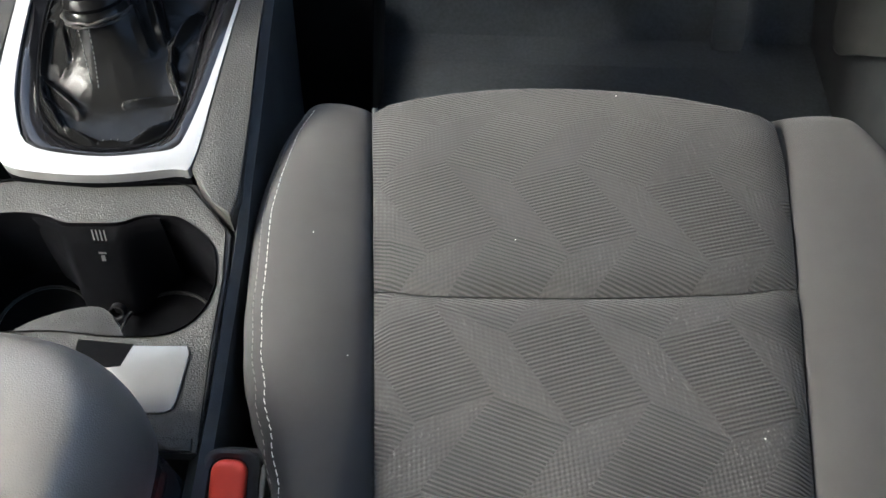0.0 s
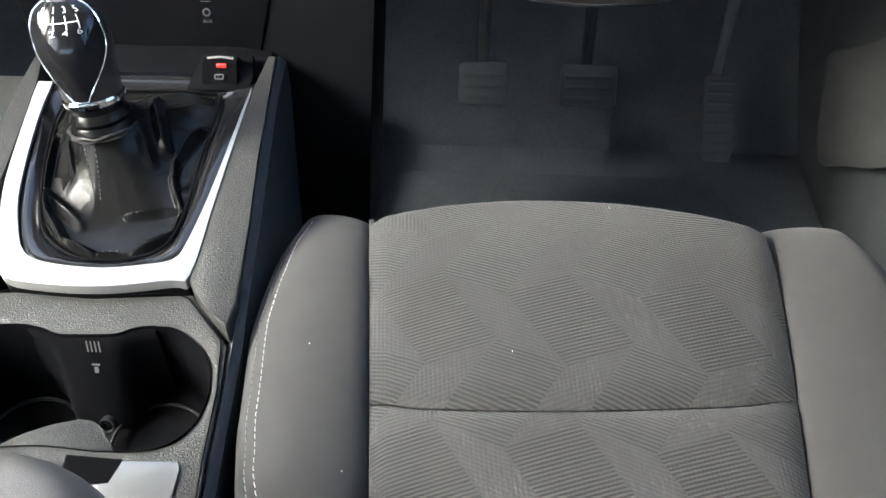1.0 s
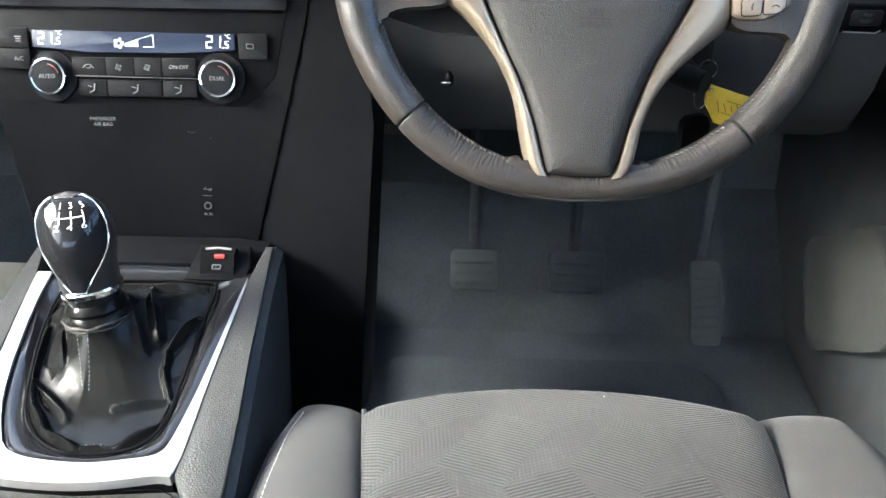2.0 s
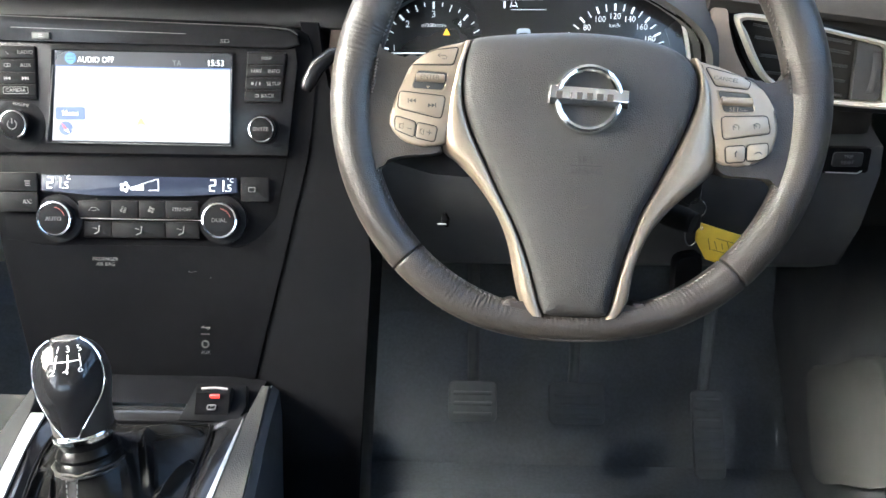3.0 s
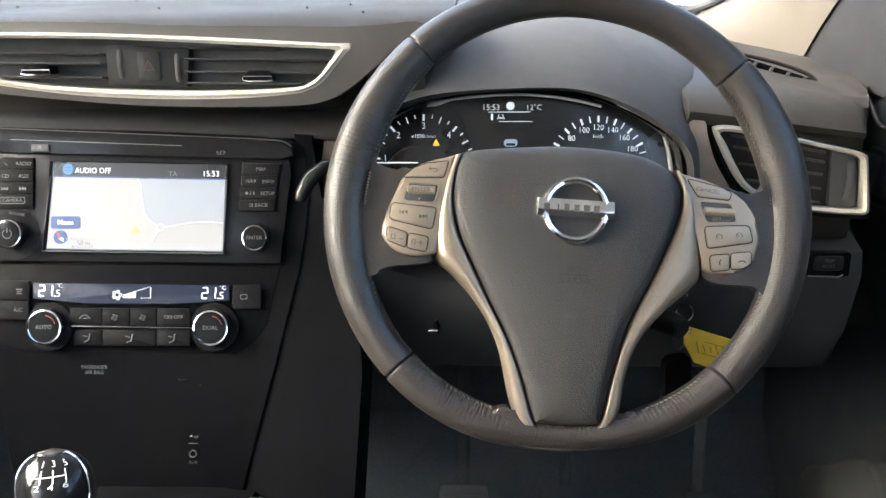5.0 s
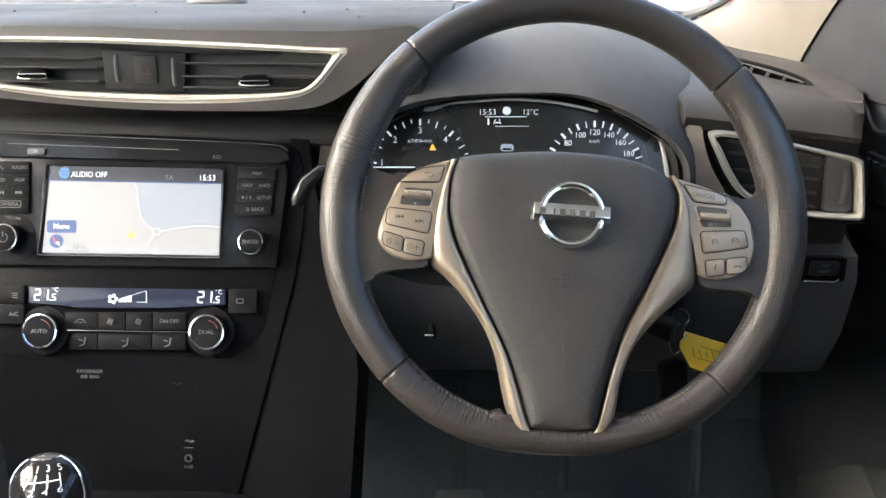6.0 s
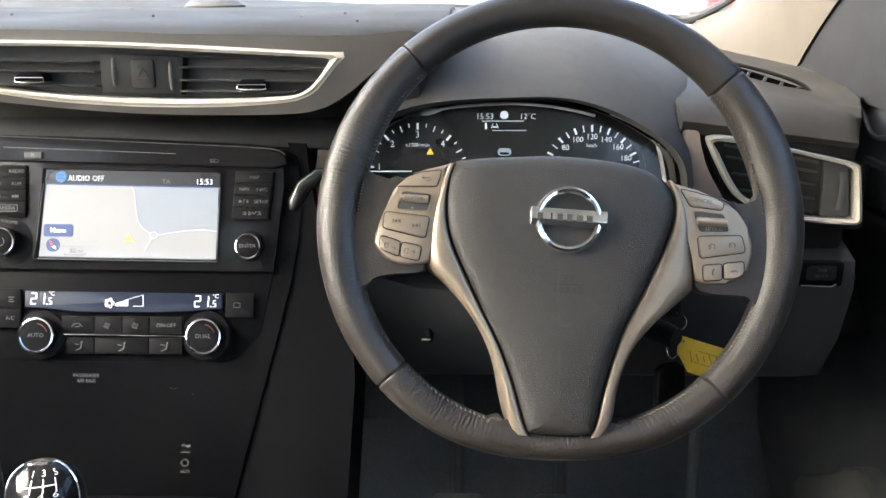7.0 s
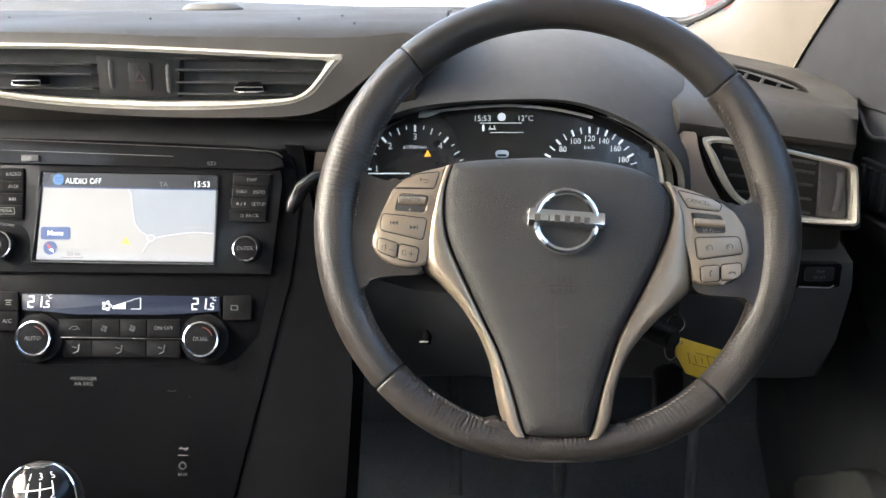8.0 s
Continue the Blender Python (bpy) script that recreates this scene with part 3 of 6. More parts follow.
tagged(part("crumbs", specks, MATT), "tiny dark crumbs on the dash top", "crumbs", kind="stuff")

# ---- centre air vent ----
VENT = basis((-0.382, 0.105, 0.765), (1, 0, 0), (0, 0.10, 0.995), (0, -0.995, 0.10))
vent = thing("air_vent", VENT, "twin centre air vent in a satin silver eye-shaped frame", "air vent")
OUT = [(-205, 22), (-150, 28.5), (-96, 29), (-21, 27.7), (53, 25), (128, 21.3), (187, 18), (203, 18), (205.5, 15), (198.5, 8), (189, -3), (178.5, -15), (167, -21.5), (150, -25.5), (100, -29), (48, -29.5), (-2, -28), (-53, -24.5), (-103, -18), (-165, -8), (-195, 6)]
INN = [(-195, 17), (-150, 23.5), (-98, 24.2), (-23, 23), (52, 19.8), (127, 16), (180, 13.4), (189, 12.8), (190.5, 10.5), (183.4, 0), (177, -8), (168, -15.3), (155, -19.7), (124.5, -21.8), (99, -22.3), (48.5, -22.6), (-2, -21.3), (-53, -18.5), (-103, -13.2), (-160, -3), (-188, 8)]
NAC = [(-245, 36), (-150, 38), (-96, 38), (-21, 37), (53, 34), (128, 33), (187, 32), (225, 33), (262, 36), (266, 30), (243, 12), (222, -5), (203, -20), (182, -31), (155, -35.5), (100, -36.5), (48, -36), (-2, -34), (-53, -30), (-103, -25), (-175, -16), (-235, 0)]
nac = ring(spline(mm(NAC), 5), spline(mm(OUT), 5), -0.03, 0.0045, 0.0008, 150)
part("surround", nac, NACELLE, vent, "smooth satin grey nacelle")
part("frame_trim", ring(spline(mm(OUT), 6), spline(mm(INN), 6), -0.02, 0.0055, -0.001, 130, crown=0.0022), VENTSILVER, vent, "satin silver trim frame")
part("throat", slab(spline(mm(INN), 5), -0.03, -0.018), MATT, vent)


def edge(poly, x):
    """Lower and upper bounds of a vent opening at x."""
    ys = []
    for a, b in zip(poly, poly[1:] + poly[:1]):
        if min(a[0], b[0]) <= x <= max(a[0], b[0]) and a[0] != b[0]:
            ys.append(a[1] + (b[1] - a[1]) * (x - a[0]) / (b[0] - a[0]))
    return min(ys), max(ys)


for x0, x1 in ((-186, -22), (54, 188)):
    for level in ((9.5, 0.9, -11.3) if x1 < 0 else (15.5, 5.6, -5.5, -15.2)):
        inside = []
        for k in range(41):
            x = x0 + (x1 - x0) * k / 40
            y = level - 0.012 * x
            lo, hi = edge(INN, x)
            if lo + 1.5 < y < hi - 1.5:
                inside.append((x, y))
        if len(inside) > 6:
            bm = loft([[(x * 0.001, (y + a) * 0.001, z) for a, z in ((-1.5, -0.017), (-0.8, -0.0035), (0.2, -0.002), (1.2, -0.0035), (0.6, -0.017))] for x, y in (inside[0], inside[len(inside) // 2], inside[-1])], caps=True)
            part("slat", bm, SLAT, vent)
for x, y in ((-78, -3.5), (120.5, -10)):
    tab = part("vane_tab", slab(mm([(-13, -3.5), (13, -3.5), (12, 2), (8, 5), (-8, 5), (-12, 2)]), -0.012, 0.004, 0.0015), LOWER, vent)
    tab.location = (x * 0.001, y * 0.001, 0)
    part("chrome_edge", tube(mm([(-13, -3.2, 4.2), (-12.5, 0, 4.2), (12.5, 0, 4.2), (13, -3.2, 4.2), (8, -4, 4.2), (-8, -4, 4.2)]), 0.0007, 6, closed=True), CHROME, tab, "thin chrome edge")
part("centre_block", slab(mm([(-18, 17.5), (58, 14.5), (54, -19), (-18, -17)]), -0.02, -0.0065, 0.001), KEYP, vent)
for x in (-5.5, 46.2):
    bm = loft([[(q * 0.0022, 0.0145 * math.sin(a), 0.0045 * math.cos(a) - 0.001 * q * q) for q in (-1, -0.6, 0, 0.6, 1)] for a in [(i - 8) * 0.18 for i in range(17)]], closed=False)
    w = part("thumbwheel", bm, MATT, vent)
    w.location = (x * 0.001, 1e-3 if x < 0 else -0.0025, -0.0085)
    part("slot", ring(rrect(0, 0, 0.0085, 0.033, 0.003), rrect(0, 0, 0.0055, 0.029, 0.002), 0.0003, 0.0013, 0, 40), MATT, w)
hz = part("hazard_button", slab(rrect(0.0207, -0.0006, 0.0205, 0.0255, 0.003), -0.008, -0.0052, 0.0006), KEYP, vent)
part("red_triangle", ring([(0.0145, -0.005), (0.0265, -0.005), (0.0205, 0.005)], [(0.017, -0.0035), (0.024, -0.0035), (0.0205, 0.0025)], -0.0052, -0.0049, 0, 30),
     material("dull_red_print", (0.030, 0.013, 0.012), 0.5), hz)

# ---- side air vent ----
SV = basis((0.225, 0.128, 0.668), (1, 0, 0), (0, 0.06, 0.998), (0, -0.998, 0.06))
vent2 = thing("air_vent", SV, "side air vent in a satin silver frame beside the door", "air vent")
OUT2 = [(-75.5, 33), (-74, 36.5), (-56, 36.8), (-2, 26.5), (27, 20), (59, 13), (67, 9.5), (70, 3), (77, -41), (74.5, -46.5), (68, -47.5), (21, -43.7), (-20, -33), (-41.6, -22), (-56.4, -3.8), (-70.7, 22.8)]
INN2 = [(-68.5, 29.5), (-66, 31.3), (-54.8, 31), (-1, 22.3), (28, 15.8), (57.7, 8.5), (62, 6), (64, 1), (70, -38.5), (68.5, -42), (64, -42.7), (21.8, -39.8), (-18, -28.8), (-37, -18.5), (-49.5, -2), (-63, 22)]
part("surround", ring([(x * 1.05 - 0.001, y * 1.10) for x, y in spline(mm(OUT2), 4)], spline(mm(OUT2), 4), -0.03, 0.003, 0.001, 96), PIANO, vent2)
part("frame_trim", ring(spline(mm(OUT2), 5), spline(mm(INN2), 5), -0.02, 0.006, -0.001, 110, crown=0.0025), VENTSILVER, vent2, "satin silver trim frame")
part("throat", slab(spline(mm(INN2), 4), -0.03, -0.02), MATT, vent2)
for x0, y0, x1, y1 in ((-55, 27, 34, 10.5), (-52, 16, 34, 1.4), (-45, 0, 34, -10.6), (-36, -16, 34, -24), (-4, -31, 34, -37)):
    part("slat", loft([[(x * 0.001, (y + a) * 0.001, z) for a, z in ((-3.5, -0.018), (-1.2, -0.003), (1.0, -0.002), (1.0, -0.018))] for x, y in ((x0, y0), (x1, y1))], caps=True), SLAT, vent2)
part("wheel_block", slab(mm([(38, 12.5), (57, 8), (62, 5), (68, -38), (64, -42), (42, -40.5)]), -0.02, -0.001, 0.001), HARD, vent2)
bm = loft([[(q * 0.0038, 0.019 * math.sin(a), 0.0055 * math.cos(a) - 0.001 * q * q) for q in (-1, -0.6, 0, 0.6, 1)] for a in [(i - 8) * 0.18 for i in range(17)]], closed=False)
w = part("thumbwheel", bm, HARD, vent2)
w.location = (0.0565, -0.0155, 0)

# switch panel below the side vent
sw = thing("switch_panel", basis((0.266, 0.112, 0.574), (1, 0, 0), (0, 0.06, 0.998), (0, -0.998, 0.06)), "small black switch with printed legend on the lower dash", "switch")
part("plate", slab(rrect(0.001, 0, 0.044, 0.024, 0.003), -0.01, 0.002, 0.001), LOWER, sw)
part("button", slab(rrect(0.002, 0.0015, 0.028, 0.014, 0.003), 0.002, 0.0035, 0.001), KEYP, sw)
part("chrome_line", tube(mm([(-16, -11, 2.5), (13, -12, 2.5), (17, -9.5, 2.5)]), 0.0006, 6), SILVER, sw)
lettering("TRIP", 0.0045, 0.002, 0.0042, 0.0036, DIM, sw)
lettering("RESET", 0.0045, 0.002, -0.0012, 0.0036, DIM, sw)

# ---- centre stack: gloss panel, infotainment unit, climate controls ----
S21 = radians(21)
STACK = basis((-0.387, 0.046, 0.537), (1, 0, 0), (0, math.sin(S21), math.cos(S21)), (0, -math.cos(S21), math.sin(S21)))
stack = thing("centre_stack", STACK, "gloss black centre stack panel on the dashboard", "dash panel")
PANEL = [(-162, 186), (0, 181), (118, 175.5), (150, 171.5), (159, 166), (163, 154), (165, 120), (161, 82), (156, 50), (146, 10), (136, -31), (118, -100), (104, -160), (-104, -160), (-128, -40), (-152, 113), (-161, 150)]
part("panel", slab(mm(PANEL), -0.09, -0.003, 0.002), LOWER, stack, "satin black moulded panel")
part("brow", loft([[(x * 0.001, (182 - 0.027 * (x + 112) + a) * 0.001, z) for a, z in ((-3, -0.04), (-1, -0.009), (4, -0.006), (14, -0.008), (26, -0.014), (34, -0.05))] for x in (-190, -120, -40, 40, 110, 165, 205)], caps=True), KEYP, stack, "dark moulded brow above the panel", angle=0.9)
lettering("PASSENGER", 0.0047, -0.0325, -0.0380, -0.0028, LEGEND, stack)
lettering("AIR BAG", 0.0047, -0.0325, -0.0428, -0.0028, LEGEND, stack)
bars("scratches", [(0.050, -0.049, 0.006, 0.0003, 12), (0.046, -0.0485, 0.0012, 0.0009), (0.066, -0.054, 0.0008, 0.0008)], -0.0029, DIM, stack)
bars("usb_mark", [(0.060, -0.101, 0.007, 0.0006), (0.058, -0.1, 0.003, 0.0005, 35), (0.062, -0.102, 0.003, 0.0005, -35), (0.064, -0.101, 0.0014, 0.0018)], -0.0028, DIM, stack)
bars("mark_line", [(0.060, -0.107, 0.009, 0.0005)], -0.0028, DIM, stack)
part("aux_socket", ring(disc(0.060, -0.1165, 0.0036), disc(0.060, -0.1165, 0.0024), -0.003, -0.0018, 0, 32), MATT, stack, "round audio socket")
lettering("AUX", 0.0043, 0.060, -0.1245, -0.0028, DIM, stack)

fill = slab(mm([(150, 178), (168, 177), (171, 150), (175, 118), (206, 90), (215, -40), (200, -330), (62, -330), (100, -160), (114, -104), (132, -35), (142, 6), (152, 46), (157, 78), (161, 118), (159, 152), (155, 164)]), -0.09, -0.0046, 0.002)
part("side_fill", fill, LOWER, stack, "dark plastic filler beside the panel")
radio = thing("infotainment_unit", STACK, "black navigation radio with a lit map screen and button columns", "car radio")
part("fascia", slab(mm([(-146, 160), (92, 155.5), (148, 153), (150, 140), (140, 58), (-140, 60)]), -0.02, 0.0004, 0.001), PIANO, radio)
ledge = [(-140, 183), (-112, 181.5), (61, 174), (118, 171.5), (143, 169), (151, 164), (153, 156), (140, 152.5), (61, 155.5), (-112, 160), (-140, 161)]
part("slot_ledge", slab(mm(ledge), -0.02, 0.003, 0.0025, 3), PIANO, radio, "gloss black disc slot ledge")
part("slot_lip", tube(spline(mm([(-140, 183.2, 1.6), (-112, 181.8, 1.6), (61, 174.3, 1.6), (118, 171.8, 1.6), (142, 169.6, 1.6), (150, 165, 1.0)]), 5, False), 0.0007, 6), SLAT, radio)
bars("slot_edge", [(-0.03, 0.1688, 0.16, 0.0006, -2.2)], 0.0032, DIM, radio)
ej = part("eject_button", slab(rrect(-0.0815, 0.1640, 0.0165, 0.0062, 0.001), 0, 0.0055, 0.0008), MATT, radio)
bars("mark", [(-0.0815, 0.1630, 0.004, 0.0006), (-0.0815, 0.1648, 0.003, 0.0012)], 0.0056, LEGEND, ej)
lettering("SD", 0.0050, 0.0855, 0.1590, 0.0032, LEGEND, radio, stretch=1.5)
disp = part("display", slab(mm([(-71, 151.5), (90, 148.5), (87.8, 67.5), (-77, 69.5)]), -0.001, 0.0010), BARDARK, radio, "lit status bar and map screen")
part("bezel", ring(mm([(-74.5, 153), (92.5, 150), (90, 65.8), (-82, 67.8)]), mm([(-71, 151.5), (90, 148.5), (87.8, 68.2), (-76.6, 70.2)]), 0, 0.0022, -0.0012, 96), PIANO, radio)
part("bezel_lip", tube(mm([(-72.6, 138.5, 2.4), (-77.5, 92, 2.4), (-80.0, 69.2, 2.4), (0, 68, 2.4), (88.6, 66.9, 2.4), (89.6, 100, 2.4), (90.8, 135, 2.4)]), 0.0006, 6), SLAT, radio, "thin grey screen edge")
land = mm([(-70.2, 137.4), (89.2, 134.2), (87.3, 69.1), (-75.9, 71.4)])
part("map_land", slab(land, 0.0014, 0.0018), MAP, disp, smooth=False)
part("map_water", slab(mm([(9.5, 135.6), (89.0, 134.3), (88.1, 95.5), (75, 96.8), (62.6, 96.2), (45, 93.8), (32, 91.5), (27, 92.2), (20, 97.5), (15.7, 104), (13, 118), (12, 131)]), 0.0017, 0.0021), SEA, disp, smooth=False)
part("map_footer", slab(mm([(-75.4, 77.5), (87.5, 75.2), (87.3, 69.3), (-75.9, 71.6)]), 0.0017, 0.0021), BAND, disp, smooth=False)
white = material("lit_map_road", (0.1, 0.1, 0.1), 0.4, glow=(0.92, 0.90, 0.86), glow_strength=0.9)
road = bmesh.new()
tube(mm([(8.5, 135.6, 2.2), (11.5, 131, 2.2), (12.6, 118, 2.2), (15.2, 104, 2.2), (19.5, 97.5, 2.2), (27, 92.5, 2.2)]), 0.0006, 5, bm=road)
tube(mm([(33, 90.8, 2.2), (45, 93, 2.2), (62, 95.4, 2.2), (75, 96, 2.2), (88, 94.7, 2.2)]), 0.0006, 5, bm=road)
tube(mm([(28, 87.5, 2.2), (22, 77.5, 2.2)]), 0.0005, 5, bm=road)
tube([(0.0299 + 0.0034 * math.cos(a * 0.4), 0.0907 + 0.0030 * math.sin(a * 0.4), 0.0022) for a in range(16)], 0.0006, 5, bm=road, closed=True)
part("map_road", road, white, disp)
part("position_arrow", slab(mm([(2.5, 84.5), (7, 86), (11.5, 84.5), (7, 92)]), 0.002, 0.0026), material("lit_yellow_arrow", (0.1, 0.1, 0), glow=(0.85, 0.75, 0.2), glow_strength=0.9), disp, smooth=False)
STREET = material("lit_grey_street_name", (0.1, 0.1, 0.1), glow=(0.5, 0.5, 0.5), glow_strength=0.7)
for x, y, w, turn in ((0.072, 0.1005, 0.030, -1), (-0.045, 0.0805, 0.042, -1)):
    tagged(bars("street_name", [(x - w / 2 + w * (i + 0.5) / 12, y, w / 12 * (0.35 + 0.4 * ((i * 5) % 3) / 2), 0.0017, turn) for i in range(12)], 0.0023, STREET, disp), kind="stuff")
part("blue_rule", slab(mm([(-70.5, 138.6), (89.4, 135.4), (89.3, 134.4), (-70.4, 137.6)]), 0.0017, 0.0022), BLUE, disp, smooth=False)
menu = part("menu_key", slab(rrect(-0.0583, 0.0953, 0.027, 0.0115, 0.002), 0.0017, 0.0024), BLUE, disp)
lettering("Menu", 0.0066, -0.0583, 0.0953, 0.0025, LIT, menu, bold=0.0001)
comp = part("compass", slab(disc(-0.0630, 0.0818, 0.0062), 0.0017, 0.0024), BLUE, disp)
part("needle_red", slab(mm([(-66, 86), (-64, 84.5), (-61.5, 81), (-65, 82.5)]), 0.0024, 0.0027), REDLAMP, comp, smooth=False)
part("needle_white", slab(mm([(-61, 81.5), (-59.5, 77.5), (-63.5, 80)]), 0.0024, 0.0027), LIT, comp, smooth=False)
scale_ink = material("lit_dark_caption", (0.05, 0.05, 0.05), glow=(0.12, 0.12, 0.12), glow_strength=0.6)
lettering("50 m", 0.0062, -0.0414, 0.0762, 0.0023, scale_ink, disp)
bars("scale_bar", [(-0.0425, 0.0728, 0.019, 0.0006), (-0.0518, 0.0735, 0.0006, 0.0016), (-0.0332, 0.0735, 0.0006, 0.0016)], 0.0023, scale_ink, disp)
badge = part("audio_badge", slab(disc(-0.0567, 0.1446, 0.0050), 0.0012, 0.0018), CYAN, disp)
bars("badge_mark", [(-0.0590, 0.146, 0.0018, 0.0016), (-0.0567, 0.146, 0.0014, 0.0016), (-0.0545, 0.146, 0.0018, 0.0016), (-0.0567, 0.1432, 0.0062, 0.0013)], 0.0019, BLUE, badge)
lettering("AUDIO OFF", 0.0074, -0.0335, 0.1430, 0.0014, LIT, disp, -0.7, stretch=0.87)
lettering("TA", 0.0064, 0.0407, 0.1400, 0.0014, DIM, disp, bold=0.0001)
lettering("15:53", 0.0076, 0.0760, 0.1399, 0.0014, LIT, disp, -0.7, stretch=0.95, bold=0.00004)


def key(name, x, y, w, h, words, parent, mat=GLOSSKEY, size=0.0058, ink=LEGEND, high=0.0035, turn=0.0, r=0.0012):
    k = part(name, slab(rrect(0, 0, w, h, r), 0, high, 0.0007), mat, parent)
    k.matrix_local = pose(x, y, 0.0, 0, 0, turn)
    if words:
        lettering(words, size, 0, 0, high + 0.0001, ink, k)
    return k


part("button_column", slab(rrect(-0.1115, 0.1315, 0.046, 0.048, 0.002), 0, 0.002, 0.001), GLOSSKEY, radio)
for y, words in ((0.1495, "RADIO"), (0.1380, "AUX"), (0.1265, ""), (0.1157, "CAMERA")):
    k = key("button", -0.1110, y, 0.0445, 0.0109, "", radio, GLOSSKEY, high=0.0026)
    if words == "RADIO":
        bm = tube(mm([(-4.6, 1.2, 2.8), (-3.8, -0.6, 2.8), (-2.2, -1.4, 2.8)]), 0.0004, 5)
        part("phone_mark", bm, LEGEND, k)
    if words:
        lettering(words, 0.0048, 0.0132 if words != "CAMERA" else 0.003, 0, 0.0027, LEGEND, k)
    if words == "CAMERA":
        part("word_frame", ring(rrect(0.003, 0, 0.0235, 0.0062, 0.001), rrect(0.003, 0, 0.0227, 0.0054, 0.0008), 0.0026, 0.0028, 0, 40), LEGEND, k)
    if words == "AUX":
        lettering("CD", 0.0048, -0.004, 0, 0.0027, LEGEND, k)
    if not words:
        for sx in (-0.0045, 0.0125):
            bm = bmesh.new()
            sg = 1 if sx > 0 else -1
            for d in (-0.0018, 0.0010):
                slab([(sx + sg * (d - 0.0013), -0.0016), (sx + sg * (d + 0.0013), 0), (sx + sg * (d - 0.0013), 0.0016)], 0.0026, 0.0029, bm=bm)
            block(sx + sg * 0.0026 - 0.0003, sx + sg * 0.0026 + 0.0003, -0.0016, 0.0016, 0.0026, 0.0029, bm=bm)
            part("skip_mark", bm, LEGEND, k, smooth=False)
part("button_column", slab(mm([(105, 150.5), (140.5, 149), (135.5, 106.5), (102.5, 107)]), 0, 0.002, 0.001), GLOSSKEY, radio)
for x, y, words in ((0.1224, 0.1440, ("MAP",)), (0.1212, 0.1331, ("NAV", "INFO")), (0.1200, 0.1222, ("", "SETUP")), (0.1190, 0.1112, ("", "BACK"))):
    k = key("button", x, y, 0.0336, 0.0104, "", radio, GLOSSKEY, high=0.0026)
    if len(words) == 1:
        lettering(words[0], 0.0048, 0, 0, 0.0027, LEGEND, k)
    elif words[0]:
        lettering(words[0], 0.0048, -0.0078, 0, 0.0027, LEGEND, k), lettering(words[1], 0.0048, 0.008, -0.0004, 0.0027, LEGEND, k)
    elif words[1] == "SETUP":
        lettering("SETUP", 0.0048, 0.0088, -0.0004, 0.0027, LEGEND, k)
        part("day_night_mark", slab(disc(-0.0105, 0, 0.0013, 12), 0.0026, 0.0029), LEGEND, k, smooth=False)
        bars("slash", [(-0.0070, 0, 0.0004, 0.0038, -20), (-0.0038, 0, 0.0010, 0.0026)], 0.0028, LEGEND, k)
    else:
        lettering("BACK", 0.0048, 0.0042, 0, 0.0027, LEGEND, k)
        bars("return_mark", [(-0.0055, 0.001, 0.003, 0.0005), (-0.0055, -0.001, 0.003, 0.0005), (-0.0042, 0, 0.0005, 0.0024)], 0.0028, LEGEND, k)


def knob(name, x, y, r, parent, words="", high=0.014, label="", ink=LEGEND, size=0.006, skirt=0.0):
    """A turning knob: dark face in a bright ring, on a skirt."""
    k = part(name, loft([[(q[0], q[1], z) for q in disc(0, 0, rr, 36)] for rr, z in ((r * 1.0, 0), (r * 0.98, high * 0.6), (r * 0.93, high), (r * 0.86, high))], caps=True), GLOSSKEY, parent, label)
    k.location = (x, y, 0.0)
    part("chrome_ring", loft([[(q[0], q[1], z) for q in disc(0, 0, rr, 40)] for rr, z in
                              ((r * 1.01, high * 0.72), (r * 1.02, high * 0.86), (r * 0.98, high * 1.04), (r * 0.90, high * 1.06), (r * 0.87, high * 1.0), (r * 0.9, high * 0.7))], wrap=True), CHROME, k)
    part("face", dome(disc(0, 0, r * 0.87, 36), [(1, high * 0.7), (1, high * 0.98), (0.9, high * 1.02), (0.5, high * 1.03)]), GLOSSKEY, k)
    if skirt:
        part("skirt", ring(disc(0, 0, skirt), disc(0, 0, r), -0.004, 0.0008, 0.0008, 48), GLOSSKEY, k)
    if words:
        lettering(words, size, 0, 0, high * 1.04, ink, k)
    return k


kv = knob("volume_knob", -0.1068, 0.0845, 0.0130, radio, "", 0.012, "volume knob in a chrome ring", skirt=0.0242)
bm = tube([(0.0042 * math.sin(a), 0.0042 * math.cos(a), 0.0128) for a in [0.6 + i * 0.335 for i in range(16)]], 0.0004, 5)
block(-0.0004, 0.0004, 0.001, 0.0055, 0.0126, 0.0132, bm=bm)
part("power_mark", bm, LEGEND, kv)
lettering("VOLUME", 0.0040, 0.003, 0.0185, 0.0024, DIM, kv, -8)
knob("enter_knob", 0.1187, 0.0812, 0.0116, radio, "ENTER", 0.010, "small selector knob in a chrome ring", size=0.0050, skirt=0.0145)

climate = thing("climate_panel", STACK, "black climate control panel with two chrome-ringed knobs", "climate control")
part("fascia", slab(mm([(-134, 57), (139, 55), (128, 2), (110, -18), (96, -25), (-96, -25), (-124, -20)]), -0.02, -0.0026, 0.0003), LOWER, climate)
part("display", slab(mm([(-88.5, 39.8), (92.5, 37.7), (93, 24.4), (70, 22.5), (40, 21), (-40, 21), (-70, 24), (-88.5, 25)]), -0.002, 0.0014, 0.0004), LCD, climate, "dim blue-grey temperature display")


